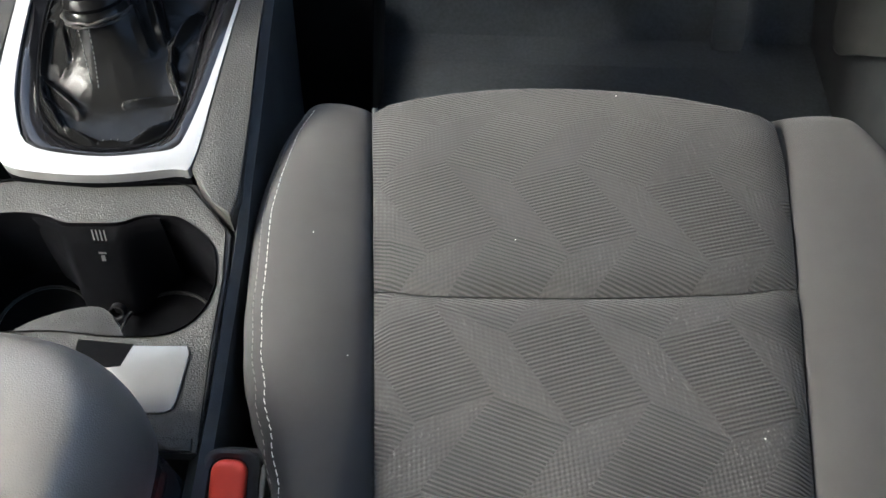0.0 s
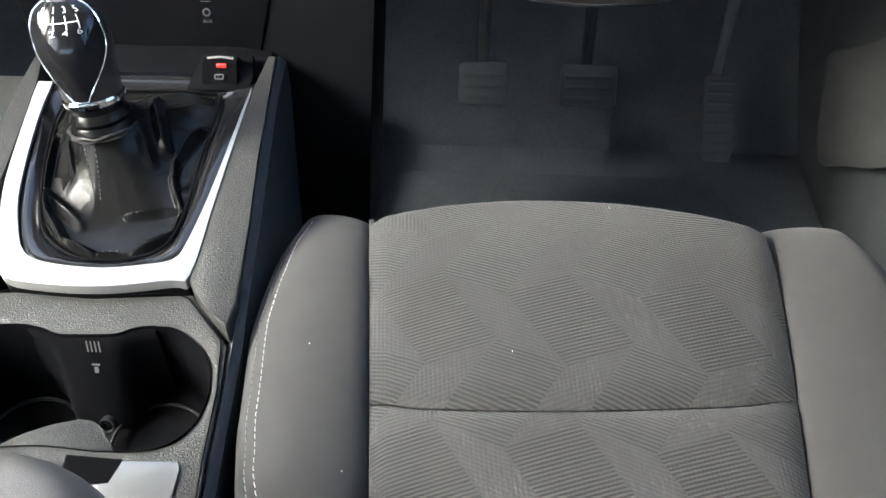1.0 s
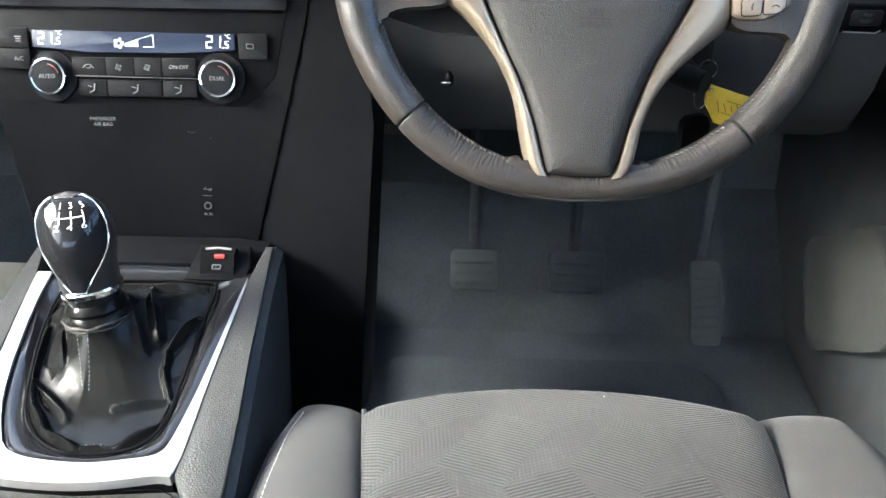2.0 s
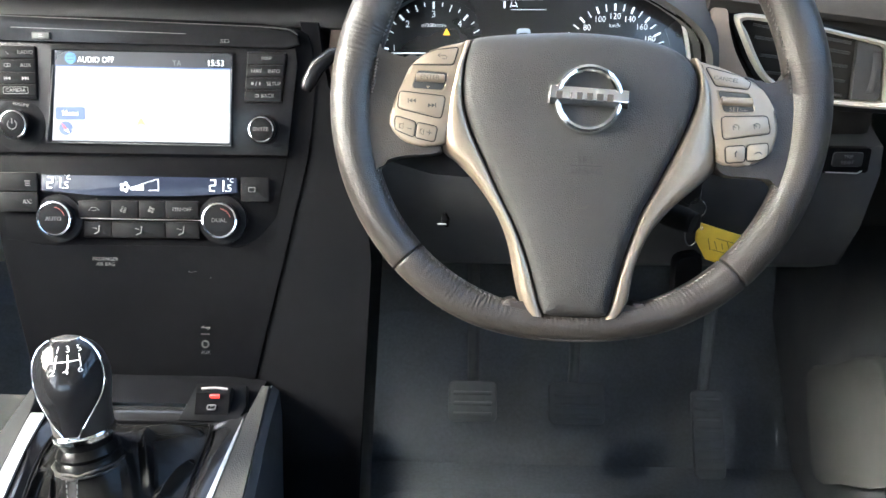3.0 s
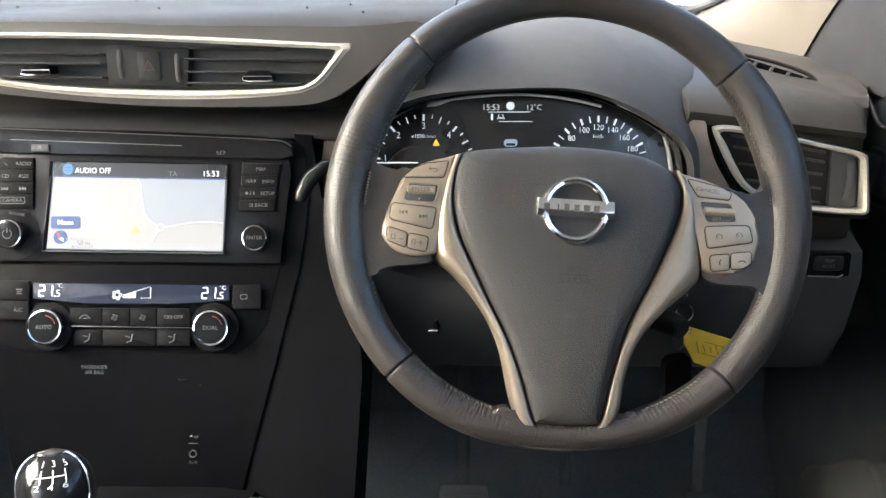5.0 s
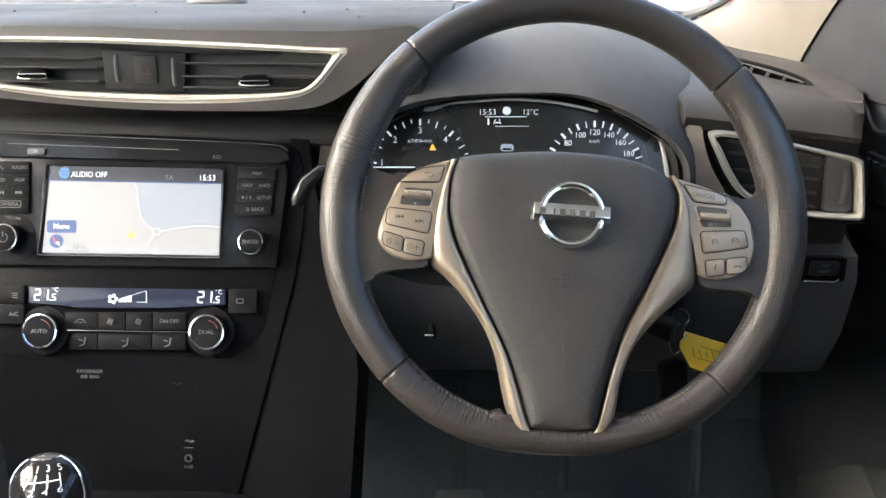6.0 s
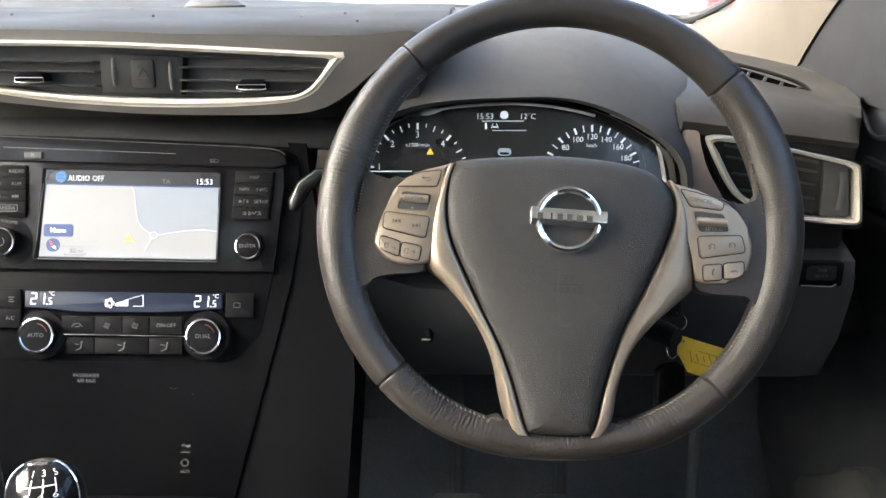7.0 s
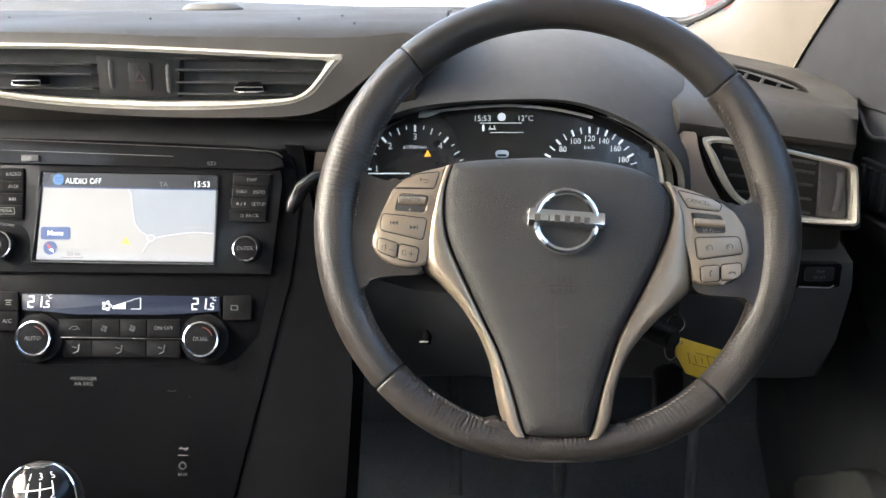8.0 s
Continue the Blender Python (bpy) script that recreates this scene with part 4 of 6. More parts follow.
def digit(ch, x, y, h, bm):
    """One seven-segment figure, leaning a little."""
    w, t = h * 0.48, h * 0.105
    seg = {"a": (0, h / 2, w, t), "g": (0, 0, w, t), "d": (0, -h / 2, w, t), "f": (-w / 2, h / 4, t, h / 2), "b": (w / 2, h / 4, t, h / 2), "e": (-w / 2, -h / 4, t, h / 2), "c": (w / 2, -h / 4, t, h / 2)}
    for s in {"2": "abged", "1": "bc", "5": "afgcd", ".": ""}[ch]:
        sx, sy, sw_, sh = seg[s]
        block(x + sx + sy * 0.1 - sw_ / 2, x + sx + sy * 0.1 + sw_ / 2, y + sy - sh / 2, y + sy + sh / 2, 0.0014, 0.0018, bm=bm)
    if ch == ".":
        block(x - t / 2, x + t / 2, y - h / 2 - t / 2, y - h / 2 + t / 2, 0.0014, 0.0018, bm=bm)


for x, y in ((-0.0742, 0.0326), (0.0772, 0.0309)):
    bm = bmesh.new()
    digit("2", x - 0.006, y, 0.0098, bm), digit("1", x + 0.0015, y, 0.0098, bm), digit(".", x + 0.0062, y, 0.0098, bm), digit("5", x + 0.0095, y - 0.0022, 0.0055, bm)
    part("temperature", bm, LIT, climate, "lit figures 21.5", smooth=False)
    lettering("°C", 0.0055, x + 0.0105, y + 0.0045, 0.0015, LIT, climate)
bm = bmesh.new()
for i in range(5):
    a = 2 * math.pi * i / 5
    tube([(-0.0101 + 0.0032 * math.cos(a) + 0.0014 * math.cos(q * 1.05), 0.0289 + 0.0032 * math.sin(a) + 0.0014 * math.sin(q * 1.05), 0.0017) for q in range(6)], 0.0004, 4, bm=bm, closed=True)
part("fan_mark", bm, LIT, climate)
bm = bmesh.new()
for i in range(3):
    x = -0.0046 + i * 0.0042
    slab([(x, 0.0262), (x + 0.0034, 0.0262), (x + 0.0034, 0.0292 + i * 0.0014), (x, 0.0280 + i * 0.0014)], 0.0014, 0.0018, bm=bm)
for i in range(10):
    block(-0.0040 + i * 0.0025, -0.0024 + i * 0.0025, 0.0288 + i * 0.00078, 0.0293 + i * 0.00078, 0.0014, 0.0018, bm=bm)
for i in range(4):
    block(0.0122 + i * 0.0023, 0.0138 + i * 0.0023, 0.0258, 0.0263, 0.0014, 0.0018, bm=bm)
block(0.0208, 0.0213, 0.0258, 0.0362, 0.0014, 0.0018, bm=bm)
part("fan_bars", bm, LIT, climate, smooth=False)
for name, x, words in (("temperature_knob", -0.0734, "AUTO"), ("temperature_knob", 0.0793, "DUAL")):
    kk = knob(name, x, -0.0003, 0.0163, climate, words, 0.010, "temperature knob in a chrome ring", size=0.0054, skirt=0.0222)
    bm = tube([(0.0108 * math.cos(a), 0.0108 * math.sin(a), 0.0106) for a in [0.3 + i * 0.16 for i in range(8)]], 0.0004, 5)
    part("red_arc", bm, material("dull_red_arc", (0.16, 0.03, 0.02), 0.5), kk)
for x, w, words in ((-0.0390, 0.0305, ""), (-0.0110, 0.0255, ""), (0.0145, 0.0247, ""), (0.0425, 0.0305, "ON·OFF")):
    key("button", x, 0.0087, w, 0.0158, words, climate, GLOSSKEY, 0.0050, high=0.0018)
for x, w in ((-0.0368, 0.0262), (0.0015, 0.0498), (0.0424, 0.0310)):
    key("button", x, -0.0101, w, 0.0150, "", climate, GLOSSKEY, high=0.0018)


def icon(x, y, kind):
    """Small printed pictograms: fan, seat with airflow, recirculating car."""
    bm = bmesh.new()
    if kind == "fan":
        for i in range(4):
            a = 2 * math.pi * i / 4 + 0.4
            tube([(x + 0.0020 * math.cos(a) + 0.0010 * math.cos(q * 1.05), y + 0.0020 * math.sin(a) + 0.0010 * math.sin(q * 1.05), 0.0025) for q in range(6)], 0.0003, 4, bm=bm, closed=True)
    elif kind == "seat":
        tube([(x - 0.003, y + 0.003, 0.0025), (x + 0.001, y + 0.002, 0.0025)], 0.0003, 4, bm=bm)
        tube([(x + 0.003, y + 0.003, 0.0025), (x + 0.0025, y - 0.001, 0.0025), (x - 0.002, y - 0.003, 0.0025)], 0.0005, 4, bm=bm)
        slab(disc(x + 0.0032, y + 0.0042, 0.0008, 8), 0.0022, 0.0026, bm=bm)
    else:
        tube([(x - 0.005, y - 0.001, 0.0025), (x - 0.002, y + 0.002, 0.0025), (x + 0.002, y + 0.002, 0.0025), (x + 0.005, y - 0.001, 0.0025)], 0.0003, 4, bm=bm)
        tube([(x - 0.002, y - 0.001, 0.0025), (x + 0.002, y - 0.001, 0.0025), (x + 0.002, y + 0.0005, 0.0025)], 0.0003, 4, bm=bm)
    part("icon", bm, LEGEND, climate)


icon(-0.0393, 0.0082, "car"), icon(-0.0118, 0.0083, "fan"), icon(0.0142, 0.0084, "fan")
icon(-0.0380, -0.0113, "seat"), icon(0.0015, -0.0117, "seat"), icon(0.0408, -0.0115, "seat")
part("chrome_line", tube(mm([(-54, -0.2, 1.5), (-49, 0.0, 2.6), (54, -1.1, 2.6), (60, -1.2, 1.5)]), 0.0008, 8), CHROME, climate, "thin chrome dividing line")
for y, words in ((0.0328, ""), (0.0146, "A/C")):
    kk = key("button", -0.1100, y, 0.036, 0.0176, "", climate, GLOSSKEY, high=0.0018)
    if words:
        lettering(words, 0.0054, 0.0082, 0, 0.0020, LEGEND, kk)
    else:
        bars("demist_mark", [(0.0090, 0.001, 0.006, 0.0006), (0.0090, -0.001, 0.004, 0.0006), (0.0090, -0.003, 0.005, 0.0005)], 0.0020, LEGEND, kk)
kk = key("button", 0.1095, 0.0275, 0.026, 0.0220, "", climate, GLOSSKEY, high=0.0004)
part("demist_mark", ring(rrect(-0.0025, 0, 0.0065, 0.0045, 0.001), rrect(-0.0025, 0, 0.0055, 0.0035, 0.0006), 0.0008, 0.0011, 0, 32), LEGEND, kk)

# ---- instrument cluster ----
CL = basis((-0.036, 0.142, 0.668), (1, 0, 0), (0, 0.26, 0.9656), (0, -0.9656, 0.26))
cluster = thing("instrument_cluster", CL, "black instrument cluster with white dials and small centre display", "instrument cluster")
face = spline(mm([(-150, -60), (-152, 0), (-130, 38), (-80, 58), (0, 66.5), (70, 60.5), (125, 42), (166, 5), (166, -60)]), 5)
part("dial_plate", slab(face, -0.02, 0.0), DIAL, cluster)
arch = spline(mm([(-79, 53.4, 10), (-66, 55.5, 12), (-46, 59, 12), (1.6, 62.2, 12), (39, 60, 12), (65, 55.7, 12), (86, 51, 10)]), 6, False)
part("upper_trim", tube(arch, [0.0013 + 0.0022 * max(0, 1 - abs(i - 4) / 6) for i in range(len(arch))], 8), PALESILVER, cluster, "thin silver upper trim")
for x0 in (0.1555, 0.1645):
    part("side_trim", loft([[(x + dx, y, z) for dx, z in ((0, 0.0), (0.001, 0.004), (0.003, 0.004), (0.003, 0.0))] for x, y in [(x0 - 0.010 * (q / 8) ** 2, -0.045 + q * 0.0088) for q in range(9)]], caps=True), PALESILVER, cluster)


def dial(cx, cy, r, a0, a1, ticks, every, figures, caption, name):
    """A gauge: long and short ticks on an arc, with its figures."""
    d = part(name, ring(disc(cx, cy, r * 1.13, 64), disc(cx, cy, r * 1.10, 64), 0, 0.0006, 0, 72), DIAL, cluster)
    bm = bmesh.new()
    for i in range(ticks + 1):
        a = radians(a0 + (a1 - a0) * i / ticks)
        big, mid = i % every == 0, every == 2 or i % 2 == 0
        ln, w = (0.0062, 0.0019) if big else ((0.0062, 0.0010) if mid else (0.0036, 0.0009))
        m = Matrix.Translation((cx, cy, 0.0006)) @ Matrix.Rotation(a, 4, "Z") @ Matrix.Translation((r - ln / 2, 0, 0)) @ Matrix.Diagonal((ln, w, 0.0003, 1))
        bmesh.ops.create_cube(bm, size=1.0, matrix=m)
    part("ticks", bm, LIT, d, smooth=False)
    for a, s in figures:
        lettering(s, 0.0088 if len(s) == 1 else 0.0078, cx + (r - 0.0112) * math.cos(radians(a)), cy + (r - 0.0112) * math.sin(radians(a)), 0.0005, LIT, d, stretch=0.95)
    lettering(caption, 0.0050, cx, cy + 0.028, 0.0005, LIT, d)
    return d


tach = dial(-0.082, -0.004, 0.049, 171, -31.5, 20, 4, [(169, "1"), (130, "2"), (90, "3"), (50, "4")], "x1000r/min", "rev_counter")
dial(0.085, -0.0045, 0.0475, 174, -15, 18, 2, [(155, "60"), (134, "80"), (112, "100"), (90, "120"), (68, "140"), (47, "160"), (26, "180")], "km/h", "speedometer")
part("warning_lamp", slab(mm([(-73.5, 15), (-66.5, 15), (-70, 21.5)]), 0, 0.0012, 0.0003), AMBER, cluster, "amber warning triangle")
bars("base_line", [(-0.1075, -0.0012, 0.040, 0.0011)], 0.0008, LIT, tach)
mid = part("centre_display", slab(mm([(-32, 58), (32, 58), (30, 0), (-32, 0)]), 0, 0.0008), DIAL, cluster)
lettering("15:53", 0.0078, -0.0175, 0.0510, 0.0010, LIT, mid)
lettering("12°C", 0.0074, 0.0235, 0.0510, 0.0010, LIT, mid)
part("round_sign", slab(disc(0.001, 0.0525, 0.0039), 0.0008, 0.0013), LIT, mid)
bars("rule", [(0.0, 0.0468, 0.040, 0.0006), (0.006, 0.0378, 0.032, 0.0005)], 0.0010, LIT, mid)
bars("lane_mark", [(-0.0165, 0.0422, 0.0018, 0.006), (-0.0105, 0.0422, 0.0007, 0.005, -20), (-0.0055, 0.0422, 0.0007, 0.005, 20), (-0.008, 0.0412, 0.004, 0.0012)], 0.0010, LIT, mid)
part("car_mark", ring(rrect(0.0015, 0.0175, 0.013, 0.007, 0.003), rrect(0.0015, 0.016, 0.009, 0.0022, 0.001), 0.0008, 0.0012, 0, 40), material("lit_pale_blue_mark", (0.1, 0.1, 0.1), glow=(0.35, 0.42, 0.5), glow_strength=0.8), mid)

# ---- steering wheel ----
A24 = radians(24)
WHEEL = basis((0.001, 0.0, 0.65), (1, 0, 0), (0, math.sin(A24), math.cos(A24)), (0, -math.cos(A24), math.sin(A24)))
wheel = thing("steering_wheel", WHEEL, "black leather steering wheel with silver spokes and buttons", "steering wheel")
R0 = 0.1786
RIM = Vector((0.0012, 0.0080, 0.0))


def rim_point(a, phi, grow=0.0):
    """A point on the rim's skin: a is the place round the wheel, phi round its section."""
    grip = math.exp(-((a - radians(14)) / 0.5) ** 2) + math.exp(-((a - radians(374)) / 0.5) ** 2) + math.exp(-((a - radians(166)) / 0.5) ** 2)
    rr, rz = 0.0147 + 0.0032 * grip + grow, 0.0150 + 0.0015 * grip + grow
    c, s = math.cos(phi), math.sin(phi)
    flat = math.exp(-((a % (2 * math.pi) - radians(270)) / 0.40) ** 2)
    rad = R0 - 0.0018 * grip - 0.0052 * flat + (rr - 0.0022 * flat) * c * (1.0 if c > 0 else 1.03)
    return (RIM.x + rad * math.cos(a), RIM.y + rad * math.sin(a), rz * s)


def pleat(a, phi):
    """Fine creases of the worn leather, strongest on the inner side near the spokes and at the lower seams."""
    w = 1.0 * math.exp(-((a - 163) / 9) ** 2) + 0.8 * math.exp(-((a - 234) / 12) ** 2) + 0.3 * math.exp(-((a - 8) / 8) ** 2) + 0.6 * math.exp(-((a - 296) / 10) ** 2) + 0.6 * math.exp(-((a - 196) / 9) ** 2) + 0.8 * math.exp(-((a - 246) / 10) ** 2) + 0.9 * math.exp(-((a - 270) / 9) ** 2)
    inner = max(0.0, math.cos(phi - radians(135))) ** 1.3
    wob = noise.noise(Vector((a * 0.35, phi * 2.0, 0.0)))
    return 0.00042 * w * inner * math.sin(a * 5.2 + 6.0 * wob + 0.8 * phi)


SEAMS = [40.3, 130.8, 222.2, 313.0]
for k, (name, mat) in enumerate((("top_grip", LEATHER), ("side_grip", WORN), ("bottom_grip", WORN), ("side_grip", WORN))):
    a0, a1 = SEAMS[k], SEAMS[k + 1] if k < 3 else SEAMS[0] + 360
    n = int((a1 - a0) / (1.5 if name == "top_grip" else 0.3))
    turns = [(a0 + 0.10, -0.0022), (a0 + 0.22, -0.0008), (a0 + 0.5, -0.0001)]
    turns += [(a0 + 1.0 + (a1 - a0 - 2.0) * i / n, 0.0) for i in range(n + 1)]
    turns += [(a1 - 0.5, -0.0001), (a1 - 0.22, -0.0008), (a1 - 0.10, -0.0022)]
    rings = [[rim_point(radians(a) % (2 * math.pi), 2 * math.pi * q / 32, g + pleat(a % 360, 2 * math.pi * q / 32)) for q in range(32)] for a, g in turns]
    part(name, loft(rings, caps=True), mat, wheel, "leather rim section")
part("rim_core", loft([[rim_point(2 * math.pi * i / 120, 2 * math.pi * q / 20, -0.0024) for q in range(20)] for i in range(120)], wrap=True), MATT, wheel)
stitch = bmesh.new()
for a0, a1 in ((132, 166), (198, 220), (224, 250), (292, 312), (14, 40), (316, 342)):
    for i in range(int((a1 - a0) / 1.35)):
        a = radians(a0 + i * 1.35)
        p, q = Vector(rim_point(a, radians(160), 0.0001)), Vector(rim_point(a + 0.012, radians(153), 0.0001))
        tube([p, (p + q) / 2 + Vector((0, 0, 0.0004)), q], 0.0006, 5, bm=stitch)
tagged(part("stitching", stitch, DARKTHREAD, wheel, "grey thread stitching on the inner rim"), kind="stuff")

# hub pad
HUB = [(-81, 55), (-70, 58.5), (-45, 60.5), (0, 61.5), (44, 57), (70, 49.5), (83, 40), (90, 26), (88, 6), (78.5, -20), (63, -51), (49, -77), (39.5, -103), (33, -124), (26.5, -151), (21, -156.5), (0, -157), (-21, -155.5), (-26.5, -150), (-35, -120), (-45.5, -90), (-59, -62), (-74, -29), (-83.5, -6), (-88, 16), (-86.5, 40)]
hub = spline(mm(HUB), 4)


def inset(outline, d):
    """The outline drawn in by d along its normals."""
    out = []
    if sum(a[0] * b[1] - b[0] * a[1] for a, b in zip(outline, outline[1:] + outline[:1])) > 0:
        d = -d
    for i, p in enumerate(outline):
        a, b = Vector(outline[i - 1]), Vector(outline[(i + 1) % len(outline)])
        n = (b - a).normalized()
        out.append((p[0] + n.y * d, p[1] - n.x * d))
    return out


pad_rings = [[(x, y, z) for x, y in inset(hub, d)] for d, z in ((0.0, -0.02), (0.0, 0.0095), (0.0006, 0.0125), (0.0020, 0.0155), (0.0045, 0.0180), (0.0085, 0.0200))]
rim9 = inset(hub, 0.0085)
for u, z in ((0.25, 0.0207), (0.5, 0.0212), (0.75, 0.0216), (0.97, 0.0218)):
    pad_rings.append([(x * (1 - u), y + (min(0.034, max(-0.135, y * 0.95)) - y) * u, z) for x, y in rim9])
pad = loft(pad_rings)
pad.verts.ensure_lookup_table()
pad.faces.new(pad.verts[-len(hub):])
part("airbag_cover", pad, PAD, wheel, "dark grained airbag cover")
part("hub_gap", slab([(x * 1.03, y * 1.012) for x, y in hub], -0.025, 0.008, 0.002), MATT, wheel)


def spoke(block_pts, inner, outer):
    """A silver spoke: the flat button block, and an arm whose ridge follows the pad and rolls off outwards."""
    plate = part("spoke_bezel", slab(mm(block_pts), -0.012, 0.0125, 0.003, 3), CHAMP, wheel, "champagne silver button block")
    ins, outs = (resample([(*p, 0) for p in spline(mm(c), 6, False)], 48, False) for c in (inner, outer))
    rows = []
    for a, b in zip(ins, outs):
        a, b = Vector(a), Vector(b)
        rows.append([tuple(a.lerp(b, u) + Vector((0, 0, z))) for u, z in
                     ((0.0, -0.012), (0.0, 0.0118), (0.04, 0.0136), (0.14, 0.0143), (0.32, 0.0147), (0.50, 0.0146), (0.66, 0.0136), (0.78, 0.0108), (0.88, 0.0056), (0.96, -0.003), (1.0, -0.012))])
    part("spoke_arm", loft(rows, caps=True), CHAMP, wheel, "champagne silver spoke arm", angle=0.9)
    return plate


spoke([(-86, 55.4), (-103, 51), (-114, 47.5), (-121, 44.3), (-126, 39.8), (-130.2, 34.5), (-137.6, 17.6), (-142, 6.5), (-144.6, -1), (-145.2, -8), (-142, -14), (-138, -18.5), (-133, -22), (-126, -24.5), (-118, -25.8), (-108, -25), (-101, -23), (-100, -8), (-96, 10), (-91, 30)],
      [(-81.5, 55.5), (-87, 40), (-89, 16), (-85, -6), (-75.5, -29), (-60.5, -61), (-46.5, -90), (-36, -119), (-28, -148), (-24, -157)],
      [(-88, 55), (-96, 30), (-102, 8), (-106, -12), (-105, -27), (-93, -37), (-77, -54), (-62, -76), (-52, -100), (-46, -130), (-42, -146), (-36, -156)])
spoke([(90, 40.5), (106, 35), (123.5, 29.2), (133.5, 23.8), (139, 18), (143.6, 11.4), (147.5, 4), (149.9, -2), (151.2, -9), (151, -16), (147.8, -28), (142, -34), (135, -37.5), (129, -39), (122, -39.8), (111, -38.8), (106, -36), (105, -24), (101, -4), (96, 20)],
      [(86, 42), (92, 26), (90, 6), (80, -19), (64.5, -50), (50.5, -76), (41, -102), (34.5, -123), (28, -149), (23, -158.5)],
      [(92, 40.5), (102, 18), (107, -8), (110, -28), (110, -42), (98, -54), (78, -71), (59, -92), (48, -118), (43, -145), (36, -156)])
for sx, pts in ((-1, [(-164, 60), (-154, 52), (-143, 46.5), (-130, 43), (-116, 42), (-112, 0), (-104, -26), (-112, -31), (-135, -33), (-150, -38), (-163, -50), (-168, 0)]),
                (1, [(164, 34), (157, 27.5), (148, 24.5), (139, 24.5), (124, 28), (112, 0), (106, -36), (114, -46), (134, -48), (150, -50), (162, -60), (168, 0)])):
    part("spoke_cover", slab(spline(mm(pts), 4), -0.014, 0.0085, 0.006, 3), WORN, wheel, "leather-covered spoke root")
part("lower_root", slab(spline(mm([(-64, -152), (-48, -143), (-38, -150), (0, -156), (38, -152), (48, -145), (64, -154), (50, -170), (0, -176), (-50, -170)]), 4), -0.012, 0.010, 0.006, 3), WORN, wheel)
cuffs = bmesh.new()
for i in range(22):
    a = radians(12 - i * 0.9) if i < 11 else radians(168 + (i - 11) * 0.9)
    p = Vector(rim_point(a % (2 * math.pi), radians(165), -0.001))
    tube([p + Vector((0, 0, 0.004)), RIM + (p - RIM) * 0.985 + Vector((0, 0, 0.010))], 0.0008, 5, bm=cuffs)
tagged(part("cuff_pleats", cuffs, WORN, wheel), kind="stuff")


def soft(points, r=1.6):
    """A closed outline in millimetres with its corners rounded."""
    out = []
    for i, q in enumerate(points):
        q, a, b = Vector(q), Vector(points[i - 1]), Vector(points[(i + 1) % len(points)])
        da, db = (a - q), (b - q)
        s, e = q + da.normalized() * min(r, da.length * 0.45), q + db.normalized() * min(r, db.length * 0.45)
        out += [tuple(s * 0.001), tuple((s * 0.25 + q * 0.5 + e * 0.25) * 0.001), tuple(e * 0.001)]
    return out


def wheel_button(name, pts, parent, z=0.0125, high=0.0010, mat=CHAMP, r=1.6):
    shape = soft(pts, r)
    b = part(name, slab(shape, z - 0.003, z + high, 0.0006), mat, parent)
    part("gap", ring(inset(shape, -0.0008), shape, z - 0.001, z + 0.0003, 0, 60), KEYP, b)
    return b


def mark(parent, strokes, z=0.0137, thick=0.00026):
    bm = bmesh.new()
    for pts in strokes:
        tube([(x * 0.001, y * 0.001, z) for x, y in pts], thick, 5, bm=bm)
    part("mark", bm, INK, parent)


def arrows(parent, cx, cy, sg, z=0.0137):
    """Two filled triangles and a bar."""
    bm = bmesh.new()
    for d in (-1.6, 1.2):
        slab(mm([(cx + sg * (d - 1.4), cy - 1.7), (cx + sg * (d + 1.4), cy), (cx + sg * (d - 1.4), cy + 1.7)]), z - 0.0004, z, bm=bm)
    block((cx + sg * 3.0 - 0.35) * 0.001, (cx + sg * 3.0 + 0.35) * 0.001, (cy - 1.7) * 0.001, (cy + 1.7) * 0.001, z - 0.0004, z, bm=bm)
    part("mark", bm, INK, parent, smooth=False)


def roller_well(pts, parent, x0, x1, y0, y1):
    """A dark recess that holds a ribbed thumb roller."""
    well = part("roller_recess", slab(soft(pts, 2.0), 0.008, 0.0131, 0.0004), MATT, parent, "dark recess of the roller")
    part("recess_rim", ring(inset(soft(pts, 2.0), -0.0011), soft(pts, 2.0), 0.011, 0.0136, -0.0004, 60), CHAMP, well)
    body = part("roller", tube(mm([(x0, y0, 12.6), (x0 + 0.8, y0, 12.6), (x1 - 0.8, y1, 12.6), (x1, y1, 12.6)]), [0.0022, 0.0034, 0.0034, 0.0022], 16), CHAMP, well)
    return well, body


b = wheel_button("back_button", [(-127.6, 37.3), (-119, 44.3), (-108.7, 48), (-92, 49.8), (-96, 37)], wheel)
mark(b, [[(-104, 41.2), (-101.5, 41.2), (-100.6, 42.4), (-101.5, 43.8), (-107.5, 44)], [(-105.8, 45.3), (-107.5, 44), (-105.8, 42.7)]])
b, r = roller_well([(-123.3, 32.6), (-100, 30.8), (-103.3, 17.4), (-127.4, 19)], wheel, -124.5, -102.0, 27.4, 26.2)
lettering("ENTER", 0.0050, -0.1135, 0.0268, 0.0162, INK, r, -3)
part("down_mark", slab(mm([(-116.5, 20.6), (-113.7, 20.4), (-115.2, 18.6)]), 0.0131, 0.0135), CHAMP, b, smooth=False)
b = wheel_button("seek_button", [(-136.8, 16.5), (-101.7, 12.5), (-104.9, -4.1), (-138.3, 3.9)], wheel, r=2.4)
arrows(b, -127.2, 9.3, -1), arrows(b, -112.0, 5.7, 1)
b = wheel_button("volume_down_button", [(-140, -2.4), (-124.5, -7.1), (-125.8, -18.6), (-140.3, -12.5)], wheel, r=2.0)
